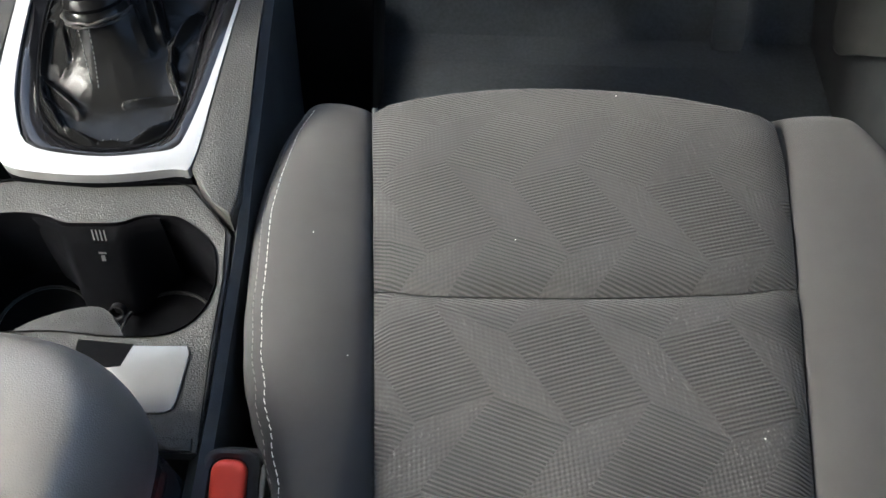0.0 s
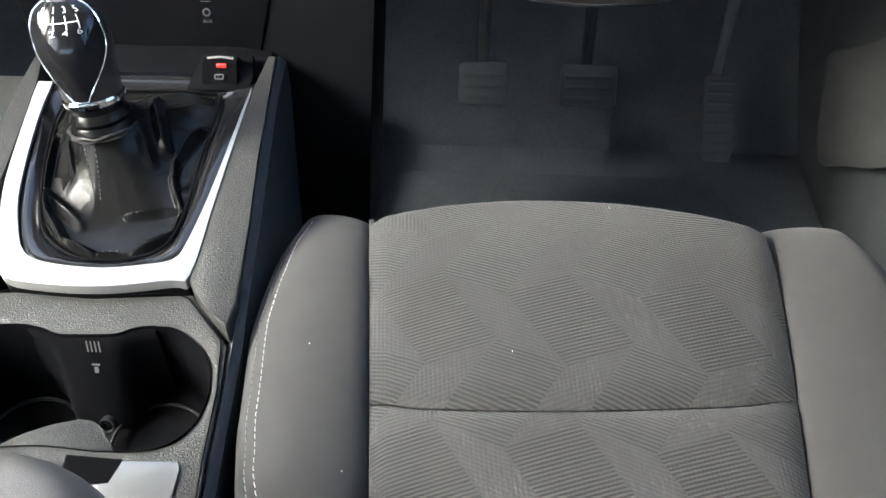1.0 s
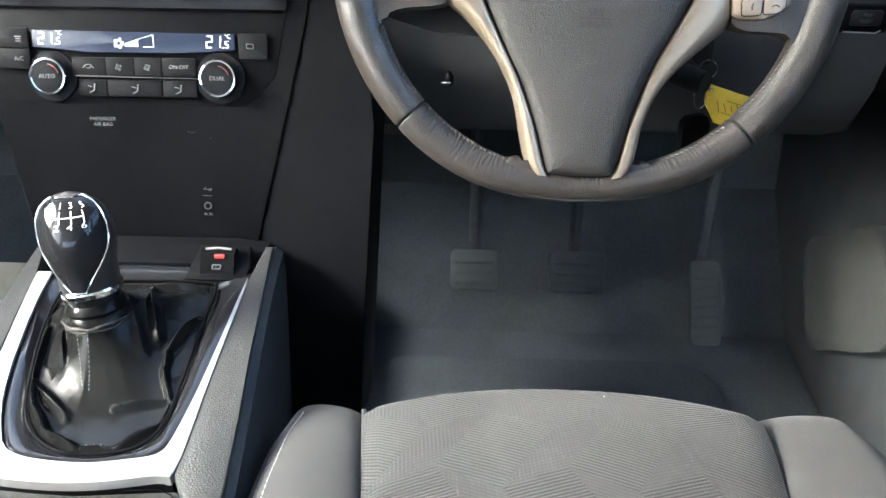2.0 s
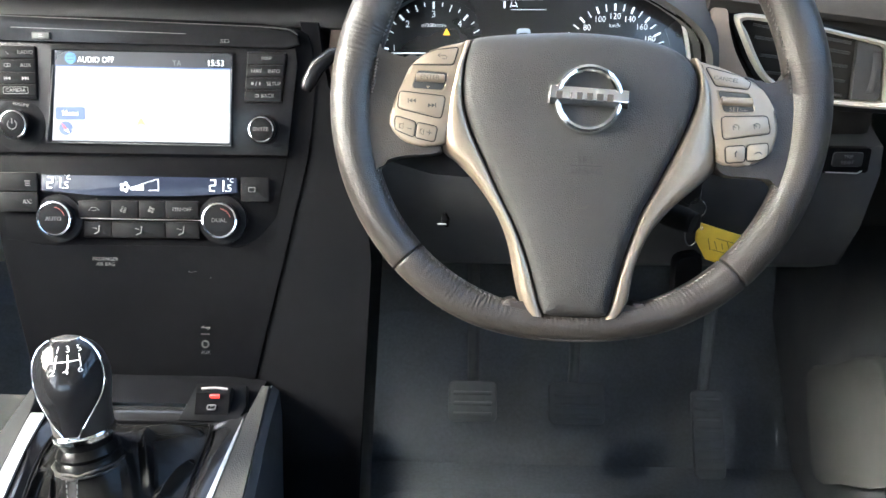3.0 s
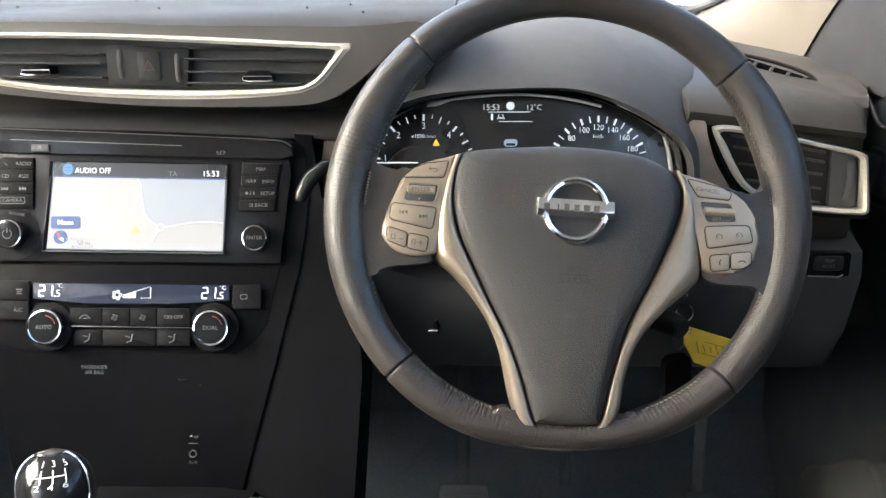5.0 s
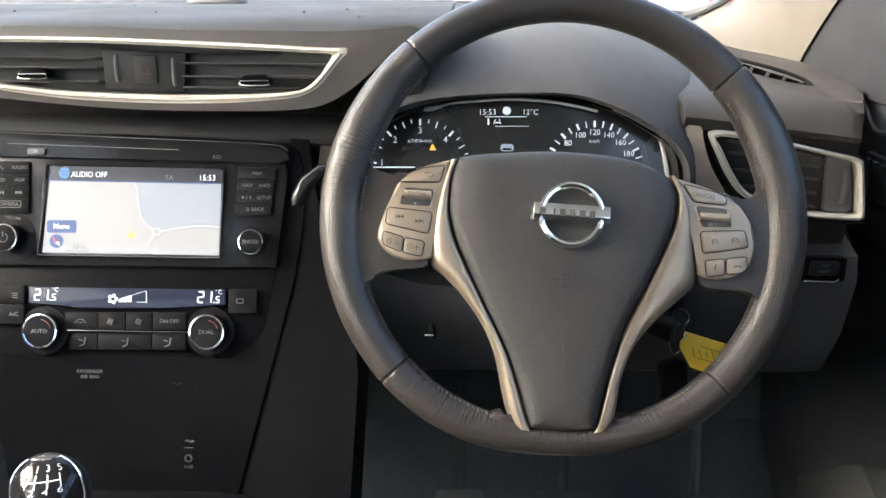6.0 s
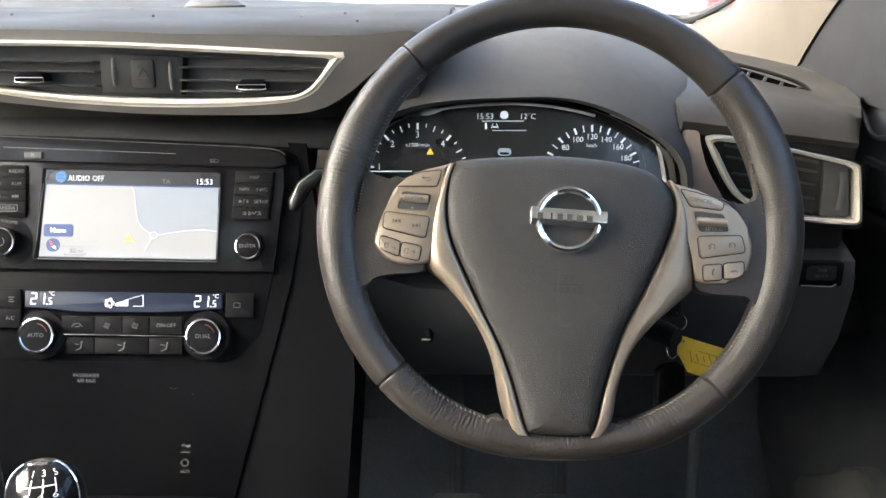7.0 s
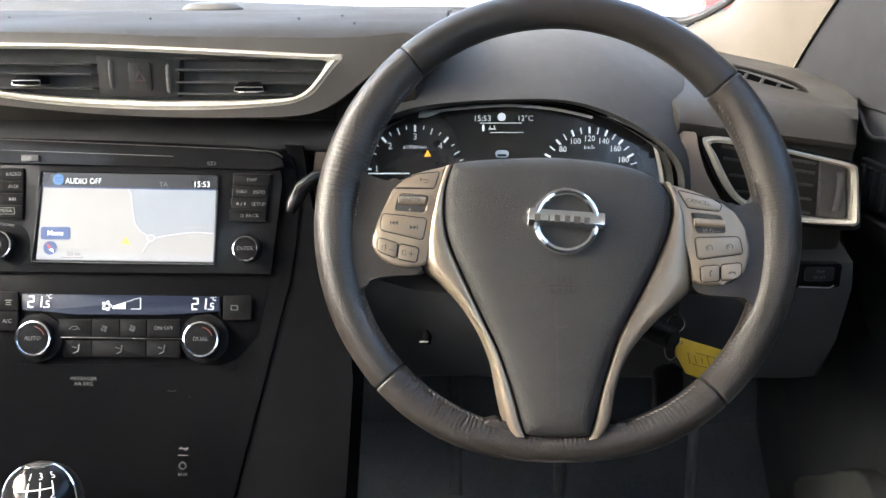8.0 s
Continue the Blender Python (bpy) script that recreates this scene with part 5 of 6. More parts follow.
mark(b, [[(-131, -11.8), (-127.5, -12.6)], [(-136.8, -8.6), (-134, -8.2), (-134.3, -12.6), (-137, -11.6), (-136.8, -8.6)]])
b = wheel_button("volume_up_button", [(-122.9, -7.5), (-107.8, -10.8), (-109.9, -22), (-124.4, -18.9)], wheel, r=2.0)
mark(b, [[(-115.8, -14.8), (-111.6, -15.6)], [(-113.4, -13), (-114, -17.4)], [(-120.6, -12.6), (-118, -12.4), (-118.4, -16.6), (-121, -15.6), (-120.6, -12.6)]])
b = wheel_button("cancel_button", [(96, 35), (122.6, 28), (129.5, 23.6), (127.7, 18.6), (103.6, 21.5)], wheel)
lettering("CANCEL", 0.0044, 0.1112, 0.0258, 0.0137, INK, b, -9, stretch=1.15)
b, r = roller_well([(105.2, 17.6), (129, 15), (133, 1.4), (109.8, 1.3)], wheel, 107.5, 131.5, 9.8, 8.4)
lettering("SET/—", 0.0044, 0.1210, 0.0030, 0.0132, CHAMP, b, -2, stretch=1.1)
b = wheel_button("cruise_button", [(108.4, -2.5), (142.5, -1.8), (145, -14.6), (110.1, -19.2)], wheel, r=2.4)
for cx, cy in ((119.2, -10.5), (134.8, -9.5)):
    mark(b, [[(cx + 2.3 * math.cos(q * 0.6 - 0.7), cy + 2.3 * math.sin(q * 0.6 - 0.7)) for q in range(9)], [(cx, cy - 0.4), (cx - 2.6, cy + 1.4)]])
b = wheel_button("call_button", [(111.9, -25.2), (126.4, -24), (126.4, -36), (112.5, -37)], wheel, r=2.0)
mark(b, [[(120.2, -28.0), (118.9, -30.0), (119.3, -32.6)]], thick=0.0005)
b = wheel_button("hang_up_button", [(128.2, -23.7), (143.6, -22.2), (143.4, -31.8), (138.2, -34.6), (128, -35.7)], wheel, r=2.0)
mark(b, [[(133.4, -30.2), (135.2, -29.2), (137.4, -29.2), (139, -30.4)]], thick=0.0005)
# plain emblem: ring and bar
part("emblem_ring", tube([(0.0065 + 0.0232 * math.cos(q * math.pi / 24), 0.0095 + 0.0232 * math.sin(q * math.pi / 24), 0.0238) for q in range(48)], 0.0032, 10, closed=True), CHROME, wheel, "plain chrome emblem ring")
TILT = Matrix.Translation((0.0068, 0.0105, 0)) @ Matrix.Rotation(radians(-4), 4, "Z") @ Matrix.Translation((-0.0068, -0.0105, 0))
emblem = loft([[(0.0068 + x, 0.0105 + 0.00675 * v * w, 0.0212 + (0.0065 - 0.0014 * v * v) * h - (0.02 * x * x / 0.031)) for v in (-1, -0.98, -0.85, -0.5, 0, 0.5, 0.85, 0.98, 1)] for x, w, h in ((-0.031, 0.86, 0.2), (-0.0302, 0.96, 0.8), (-0.029, 1, 1), (-0.015, 1, 1), (0, 1, 1), (0.015, 1, 1), (0.029, 1, 1), (0.0302, 0.96, 0.8), (0.031, 0.86, 0.2))], closed=False)
emblem.transform(TILT)
part("emblem_bar", emblem, CHROME, wheel, "plain chrome emblem bar")
glyphs = bmesh.new()
for i, (w, tall) in enumerate(((0.0046, 1), (0.0014, 1), (0.0042, 1), (0.0042, 1), (0.0050, 1), (0.0046, 1))):
    x = -0.0158 + i * 0.0076 + (0.0012 if i == 1 else 0)
    block(x - w / 2, x + w / 2, 0.0078, 0.0132, 0.0272, 0.0281, 0.0002, bm=glyphs)
glyphs.transform(TILT)
part("emblem_relief", glyphs, INK, wheel, "dull plain bars on the emblem", smooth=False)
lettering("SRS", 0.0078, 0.0050, -0.0365, 0.0219, KEYP, wheel)
lettering("AIRBAG", 0.0070, 0.0054, -0.0452, 0.0219, KEYP, wheel)
bars("moulded_line", [(0.0054, -0.0406, 0.024, 0.0006, -2)], 0.0219, KEYP, wheel)
mark(wheel, [[(-3, -70), (-1.2, -72.4), (5.5, -72.6), (7.5, -70.4)]], 0.0219)

# ---- steering column, stalks, key ----
column = thing("steering_column", WHEEL, "dark plastic steering column shroud with stalks", "steering column")
part("shroud", loft([[(q[0], q[1], z) for q in rrect(0, -0.015 - k * 0.004, w, h, 0.03, 6)] for k, (w, h, z) in enumerate(((0.09, 0.09, -0.03), (0.115, 0.12, -0.045), (0.125, 0.135, -0.09), (0.12, 0.13, -0.18)))], caps=True), HARD, column)
st = part("wiper_stalk", tube(mm([(-55, 10, -62), (-110, 28, -58), (-160, 44, -50), (-178, 50, -46), (-190, 54, -42), (-194, 55, -41)]), [0.006, 0.006, 0.0075, 0.0105, 0.0100, 0.007], 14), SLAT, column, "black wiper stalk with a grey end")
part("stalk_end", tube(mm([(-188, 57, -42), (-200, 55, -40), (-212, 44, -38), (-219, 31, -38), (-221, 24, -38)]), [0.005, 0.006, 0.007, 0.0065, 0.004], 12), CAPGLOSS, st)
part("indicator_stalk", tube(mm([(55, 2, -62), (110, 6, -58), (165, 10, -50), (185, 12, -48)]), [0.006, 0.006, 0.009, 0.007], 14), MATT, column)
ign = part("ignition_lock", tube([(0.095, -0.075, -0.10), (0.105, -0.08, -0.085), (0.112, -0.084, -0.075)], [0.011, 0.011, 0.010], 18), KEYP, column)
part("lock_ring", tube([(0.110, -0.083, -0.077), (0.113, -0.0845, -0.0745)], 0.0095, 20), KEYP, ign)
part("adjust_lever", tube(mm([(-103, -88, -70), (-104, -82, -66), (-105, -77, -64)]), [0.002, 0.004, 0.002], 10), LOWER, column)
part("lever_glint", slab(rrect(-0.107, -0.0865, 0.008, 0.0014, 0.0006), -0.066, -0.06, 0.001), SILVER, column)

KEY = basis((0.127, 0.085, 0.541), (1, 0, 0), (0, 0.1, 0.995), (0, -0.995, 0.1))
keyt = thing("car_key", KEY, "car key hanging from the ignition on wire rings", "key")
part("key_head", slab(rrect(-0.003, 0.010, 0.018, 0.026, 0.007), -0.012, -0.003, 0.002), KEYP, keyt)
part("key_ring", tube([(0.002 + 0.0075 * math.cos(q * math.pi / 12), -0.005 + 0.0085 * math.sin(q * math.pi / 12), 0.001 + 0.002 * math.cos(q * math.pi / 12)) for q in range(24)], 0.0007, 6, closed=True), CHROME, keyt, "split steel ring")
part("wire_link", tube([(0.000 + 0.0065 * math.cos(q * math.pi / 12), -0.0275 + 0.016 * math.sin(q * math.pi / 12), 0.003 * math.sin(q * math.pi / 12)) for q in range(24)], 0.0006, 6, closed=True), CHROME, keyt, "long wire link")
fob = loft([[(q[0] * s, q[1] * s, z) for q in rrect(0, 0, 0.030, 0.062, 0.010)] for s, z in ((0.9, -0.006), (1, -0.003), (1, 0.003), (0.9, 0.006))], caps=True)
f = part("remote_fob", fob, LOWER, keyt)
f.matrix_local = pose(0.004, -0.085, -0.02, 8, 10, 6)
tag = thing("key_tag", KEY @ pose(0.004, -0.024, 0.002, 0, 0, 0), "yellow plastic key tag with dark handwriting bars", "key tag")
part("card", slab(mm([(-1, 4), (3, 5), (41, -7), (51, -10), (50, -21), (37, -37), (30, -38), (10, -31), (4, -20), (-1, -12)]), -0.0012, 0.0012, 0.0006), YELLOW, tag)
bars("writing", [(0.012 + i * 0.0062, -0.0155 - i * 0.0011, 0.0009, 0.012 - (i % 3) * 0.003, 14 + 6 * (i % 2)) for i in range(5)] + [(0.030, -0.013, 0.024, 0.0007, -16), (0.026, -0.024, 0.022, 0.0007, -16)], 0.0013,
     material("faded_ink", (0.28, 0.19, 0.03), 0.7), tag)
part("eyelet", tube([(0.003 + 0.0016 * math.cos(q * 0.7), 0.0005 + 0.0016 * math.sin(q * 0.7), 0.0013) for q in range(9)], 0.0005, 5, closed=True), CHROME, tag)

# ---- pedals ----
def pedal(x, y, z, w, h, lean, label):
    p = thing("pedal", pose(x, y, z, lean, 0, 0), label, "pedal", "pedals in the footwell")
    part("pad", slab(rrect(0, 0, w, h, 0.008), 0, 0.008, 0.002), PEDAL, p)
    g = bmesh.new()
    for i in range(int(h / 0.014)):
        block(-w * 0.4, w * 0.4, -h / 2 + 0.008 + i * 0.014, -h / 2 + 0.013 + i * 0.014, 0.008, 0.0105, 0.001, bm=g)
    part("grip_ribs", g, PEDAL, p)
    part("arm", tube([(0, 0, 0), (0, 0.03, -0.03), (0, 0.16, 0.05), (0, 0.24, 0.16)], 0.008, 10), PEDAL, p)


pedal(0.247, 0.29, 0.105, 0.042, 0.12, 50, "long accelerator pedal with worn pale edge")
pedal(0.06, 0.275, 0.165, 0.075, 0.055, 52, "ribbed rubber brake pedal")
pedal(-0.08, 0.275, 0.165, 0.065, 0.055, 52, "ribbed rubber clutch pedal")
mat_ = thing("floor_mat", pose(0.02, 0.02, 0.004), "black carpet mat in the driver footwell", "floor mat")
part("mat", slab(rrect(0, 0, 0.50, 0.5, 0.06), -0.004, 0.006, 0.003), CARPET, mat_)
pm = thing("paper_mat", IDENT, "cream paper mat on the passenger floor", "floor mat")
part("sheet", loft([[(x, y, z) for y, z in ((-0.20, 0.002), (-0.20, 0.004), (0.10, 0.004), (0.33, 0.005), (0.345, 0.012), (0.405, 0.062), (0.405, 0.059), (0.345, 0.008), (0.33, 0.002))] for x in (-1.06, -0.68)], caps=True), PAPER, pm)
kick = slab(spline([(0.315, 0.195), (0.275, 0.135), (0.228, 0.086), (0.16, 0.138), (0.092, 0.195), (0.07, 0.24), (0.16, 0.315), (0.24, 0.26)], 5), 0.0, 0.024, 0.006, 3)
kick.transform(basis((0.398, 0, 0), (0, 1, 0), (0, 0, 1), (-1, 0, 0)))
structure("trim", kick, KICK, "grey plastic kick panel low beside the driver door", "kick panel", True)

# ---- centre console ----
GZ, GY, GS = 0.393, -0.06, 0.16
CZ, CY, CS = 0.352, -0.26, 0.15


def gear_plane(bm):
    return shear(bm, GY, GZ, GS)


def cup_plane(bm):
    return shear(bm, CY, CZ, CS)


console = thing("centre_console", IDENT, "dark grained centre console with silver gear surround and cup holders", "centre console")
sil_out = mm([(-270, -60), (-276, -66), (-281, -150), (-283, -193), (-286.5, -250), (-300, -254), (-343, -261), (-385, -262), (-424, -257), (-434, -240), (-443, -215), (-456, -168), (-465, -82), (-466, -60)])
sil_in = mm([(-276.5, -60), (-280, -90), (-285.5, -150), (-290.5, -193), (-297, -228), (-303, -237), (-320, -241.5), (-353, -246), (-390, -244), (-412, -238), (-424, -224), (-440, -182), (-451, -110), (-453, -60)])
part("trim_skirt", gear_plane(slab(spline(sil_out[1:], 4, False) + spline(sil_in[::-1], 4, False), -0.016, -0.005)), LOWER, console)
part("gear_trim", gear_plane(slab(spline(sil_out[1:], 4, False) + spline(sil_in[::-1], 4, False), -0.005, 0.004, 0.0028, 3)), SILVER, console, "satin silver U-shaped gear surround")
boot_edge = spline(mm([(-303, -72), (-305, -128), (-305, -173), (-309, -212), (-322, -229), (-352, -236), (-384, -232), (-412, -210), (-428, -166), (-438, -114), (-437, -78), (-420, -66), (-370, -63), (-318, -64)]), 5)
part("gloss_surround", gear_plane(ring([(p[0], p[1]) for p in spline(mm([(-277, -52), (-281, -90), (-286, -150), (-291, -193), (-298, -229), (-305, -238), (-320, -242), (-353, -246.5), (-390, -244.5), (-413, -238), (-425, -224), (-441, -182), (-452, -110), (-454, -52)]), 4)],
                                       boot_edge, -0.012, 0.0015, -0.005, 96)), CAPGLOSS, console, "gloss black gear surround")
part("boot_rim", gear_plane(tube([(p[0], p[1], -0.0005) for p in boot_edge], 0.0012, 8, closed=True)), LOWER, console)
rail = mm([(-287, -252), (-281, -262), (-266, -278), (-250, -293), (-247, -270), (-252, -200), (-257, -141), (-261, -60), (-262, -20), (-270, -20), (-275, -60), (-282, -150)])
part("side_rail", gear_plane(slab(rail, -0.02, 0.003, 0.003, 3)), GRAIN, console, "grained plastic rail beside the gear surround")
rail = [(-0.741 - x - 0.002, y) for x, y in rail]
part("side_rail", gear_plane(slab(rail[::-1], -0.02, 0.003, 0.003, 3)), GRAIN, console, "grained plastic rail beside the gear surround")


def wall_strip(x_top, x_low, ys, z_of, low, bm=None):
    return loft([[(x_top(y), y, z_of(y)), (x_top(y) + 0.006 * (1 if x_low(y) > x_top(y) else -1), y, z_of(y) - 0.006), (x_low(y), y, low), (x_low(y) - 0.02 * (1 if x_low(y) > x_top(y) else -1), y, low), (x_top(y) - 0.01 * (1 if x_low(y) > x_top(y) else -1), y, z_of(y) - 0.012)] for y in ys], caps=True, bm=bm)


def top_z(y):
    return (GZ + GS * (y - GY) if y > -0.27 else CZ + CS * (y - CY)) + 0.001


def right_x(y):
    return -0.248 - 0.014 * step(-0.3, -0.02, y) + 0.004 * step(-0.3, -0.44, y)


ys = [-0.015, -0.05, -0.08, -0.14, -0.20, -0.26, -0.30, -0.36, -0.42, -0.50, -0.7]
part("side_wall", wall_strip(right_x, lambda y: right_x(y) + 0.006, ys, lambda y: top_z(y) - 0.003, 0.05), DOORP, console)
part("side_wall", wall_strip(lambda y: -0.742 - right_x(y), lambda y: -0.742 - right_x(y) - 0.006, ys, lambda y: top_z(y) - 0.003, 0.05), DOORP, console)

# cup holders: a deck with two round wells joined in the middle
cup_out = spline(mm([(-288, -286), (-306, -283.5), (-322, -285.5), (-334, -290.5), (-355, -292), (-376, -292.5), (-390, -288), (-410, -286), (-440, -291), (-462, -310), (-468, -332), (-466, -352), (-452, -368), (-430, -376), (-400, -377), (-360, -374), (-320, -376), (-290, -374), (-272, -367), (-260, -352), (-256.5, -330), (-264, -305)]), 4)
deck_out = mm([(-286, -257), (-300, -258), (-360, -263), (-420, -260), (-436, -262), (-474, -296), (-477, -330), (-478, -380), (-478, -450), (-246, -450), (-248, -380), (-249, -330), (-252, -296)])
well = cup_plane(loft([[(-0.362 + (p[0] + 0.362) * s, -0.322 + (p[1] + 0.322) * s, z) for p in cup_out] for s, z in ((1.0, 0.0), (0.985, -0.004), (0.96, -0.02), (0.93, -0.075), (0.5, -0.078), (0.05, -0.078))]))
part("cup_well", well, LOWER, console, "deep black double cup well")
part("cup_deck", cup_plane(ring(deck_out, cup_out, -0.012, 0.0, -0.002, 120)), GRAIN, console, "grained cup holder deck")
back = cup_plane(loft([[(x, y - 0.030 * (1 - k) * max(0.0, -z / 0.075) ** 0.5 * -1, z) for y, z in ((-0.286, -0.0015), (-0.293, -0.004), (-0.300, -0.016), (-0.312, -0.042), (-0.322, -0.074), (-0.286, -0.074))] for x, k in
                       ((-0.405, 0.0), (-0.388, 0.35), (-0.380, 0.85), (-0.372, 1.0), (-0.340, 1.0), (-0.332, 0.85), (-0.324, 0.35), (-0.307, 0.0))], caps=True))
part("well_divider", back, LOWER, console, "moulded ramp between the cups", angle=1.0)
socket = Matrix.Translation((-0.348, -0.328, CZ + CS * (-0.325 - CY) - 0.060)) @ Matrix.Rotation(radians(65), 4, "X")
part("power_socket", ring(disc(0, 0, 0.0062, 24), disc(0, 0, 0.0044, 24), -0.004, 0.002, -0.001, 32), KEYP, console, "small dark power socket").matrix_local = socket
for cx in (-0.408, -0.310):
    part("cup_floor_ring", tube([(cx + 0.036 * math.cos(q * math.pi / 16), -0.335 + 0.034 * math.sin(q * math.pi / 16), CZ + CS * (-0.335 - CY) - 0.070) for q in range(32)], 0.0015, 6, closed=True), GRAIN, console)
heat = bars("heater_mark", [(-0.3560 + i * 0.0030, -0.2963, 0.0010, 0.004, 8) for i in range(4)] + [(-0.3515, -0.3030, 0.006, 0.0007), (-0.3515, -0.3050, 0.0030, 0.0022)], 0, DIM, console)
for v in heat.data.vertices:
    v.co.z += CZ + CS * (v.co.y - CY) - 0.0026 - (-0.293 - v.co.y) * 1.80
part("cup_flap", cup_plane(slab(spline(mm([(-395, -366), (-372, -354), (-346, -347), (-334, -350), (-322, -362), (-322, -374), (-395, -374)]), 3), -0.020, -0.016, 0.001)), GRAIN, console, "small flap in the cup well")
part("deck_line", cup_plane(tube([(p[0], p[1], 0.0008) for p in mm([(-440, -263), (-420, -258), (-360, -261), (-300, -256), (-288, -260), (-256, -293), (-251, -330), (-250, -380), (-246, -440)])], 0.0005, 6)), LOWER, console)
TRAYGREY = material("satin_grey_lid", (0.19, 0.19, 0.19), 0.4, metal=0.3, vary=0.05)
tray = cup_plane(slab(mm([(-302, -382.5), (-265, -381), (-263, -386), (-263.5, -395), (-265, -418), (-267, -423.5), (-272, -426), (-300, -427), (-330, -427), (-330, -400), (-306, -398)]), 0.0, 0.0018, 0.0008))
part("tray_lid", tray, TRAYGREY, console, "pale satin slide cover of the tray")
part("tray_slot", cup_plane(slab(mm([(-340, -380), (-302, -381.5), (-305, -398), (-340, -398)]), 0.0, 0.0012)), LOWER, console)
part("deck_rear_edge", cup_plane(slab(mm([(-300, -440), (-250, -441), (-249, -449), (-300, -450)]), 0.0, 0.002, 0.001)), GRAIN, console)
# pocket ahead of the lever
part("front_tray", loft([[(x, y, z) for x, y, z in ((-0.47, y_, z_ - 0.004), (-0.45, y_, z_), (-0.30, y_, z_), (-0.27, y_, z_ - 0.004))] for y_, z_ in ((-0.042, 0.396), (-0.02, 0.402), (0.0, 0.398), (0.02, 0.392), (0.09, 0.39))], closed=False), LOWER, console)

brake = thing("parking_brake_switch", basis((-0.305, -0.047, 0.3975), (1, 0, 0), (0, 0.93, 0.36), (0, -0.36, 0.93)), "parking brake switch with a red lamp", "switch")
part("base", slab(mm([(-30, -16), (24, -16), (28, 0), (24, 22), (-22, 22)]), -0.01, 0.002, 0.002), LOWER, brake)
part("rocker", loft([[(x, y, z) for y, z in ((-0.010, 0.002), (-0.008, 0.004), (0.000, 0.008), (0.006, 0.012), (0.014, 0.011), (0.016, 0.002))] for x in (-0.016, -0.013, 0.011, 0.014)], caps=True), LOWER, brake)
part("chrome_lip", tube(mm([(-12, 10, 12.5), (0, 11, 13), (11, 10, 12.5)]), 0.0011, 8), SILVER, brake)
part("red_lamp", slab(rrect(0.001, 0.0035, 0.0085, 0.0026, 0.0006), 0.009, 0.0125, 0.0004), REDLAMP, brake, "lit red indicator")
part("legend_frame", ring(rrect(-0.001, -0.0052, 0.0080, 0.0050, 0.0012), rrect(-0.001, -0.0052, 0.0064, 0.0036, 0.0008), 0.0055, 0.0075, 0, 32), LEGEND, brake)
lettering("P", 0.0046, -0.001, -0.0052, 0.0076, LEGEND, brake)

# ---- gear lever ----
gear = thing("gear_lever", IDENT, "manual gear lever with chrome-edged knob and leather gaiter", "gear lever")
CREASES = [  # x, y, x, y in millimetres, height, width
    (-422, -174, -413, -196, 7, 7), (-413, -196, -394, -219, 8, 8), (-394, -219, -367, -231, 7, 7), (-367, -231, -337, -230, 4, 4), (-337, -230, -310, -209, 6, 7),
    (-310, -209, -306, -186, 5, 6), (-350, -195, -311, -187, 5, 5), (-323, -157, -317, -172, 6, 6), (-317, -172, -309, -188, 5, 5), (-310, -108, -323, -140, 8, 9),
    (-323, -140, -322, -157, 6, 6), (-357, -76, -332, -136, 7, 9), (-357, -74, -312, -74, 6, 6), (-409, -136, -400, -163, 5, 5), (-419, -178, -385, -203, 5, 9),
    (-432, -120, -424, -172, 5, 6), (-366, -100, -340, -150, 3, 9), (-405, -110, -430, -85, 4, 10)]


def crease(x, y):
    """Height of the sharp folds of the gaiter at a place."""
    z = 0.0
    for x0, y0, x1, y1, h, w in CREASES:
        a, d, p = Vector((x0, y0)), Vector((x1 - x0, y1 - y0)), Vector((x * 1000, y * 1000))
        t = min(1, max(0, (p - a).dot(d) / d.length_squared))
        far = (p - a - d * t).length / (0.72 * w)
        if far < 1:
            side = 1.7 if d.cross(p - a) > 0 else 1.0
            z = max(z, h * 0.0015 * (1 - far) ** side * (0.55 + 0.45 * math.sin(math.pi * t)))
    return z


rows = []
base_ring = resample(boot_edge, 340)
collar = Vector((-0.380, -0.124, 0.410))
for k in range(85):
    s = k / 84
    row = []
    for p in base_ring:
        a = math.atan2(p[1] - collar.y, p[0] - collar.x)
        b0 = Vector((p[0], p[1], GZ + GS * (p[1] - GY) - 0.003))
        c0 = collar + Vector((0.023 * math.cos(a), 0.023 * math.sin(a), 0.0))
        q = b0.lerp(c0, s)
        q.z = b0.z + (c0.z - b0.z) * s ** 2.4
        ends = min(1, s * 9) * min(1, (1 - s) * 5)
        q.z += crease(q.x, q.y) * min(1, s * 28) * min(1, (1 - s) * 5)
        q.z += ends * (0.0007 * noise.noise(q * 38) + 0.0008 * max(0, 1 - 2.2 * abs(noise.noise(Vector((3.1 * math.cos(a) + 2.0, 3.1 * math.sin(a), 1.7 * s + 4.0))))) ** 1.6 * (1 - s) + 0.00025 * max(0, 1 - 3 * abs(noise.noise(q * 55))) ** 1.5)
        row.append(tuple(q))
    rows.append(row)
part("gaiter", loft(rows), GAITER, gear, "creased glossy black leather gaiter", angle=2.0)
AXIS = Vector((-0.0085, 0.021, 0.098)).normalized()
KX = Vector((1, 0, 0))
KX = (KX - AXIS * KX.dot(AXIS)).normalized()
KY = AXIS.cross(KX)
FOOT = Vector((-0.381, -0.126, 0.405))


def along(h, profile):
    """Radii at height h from (height, rx, ry) rows."""
    for (h0, a0, b0), (h1, a1, b1) in zip(profile, profile[1:]):
        if h <= h1:
            t = (h - h0) / (h1 - h0)
            return a0 + (a1 - a0) * t, b0 + (b1 - b0) * t
    return profile[-1][1:]


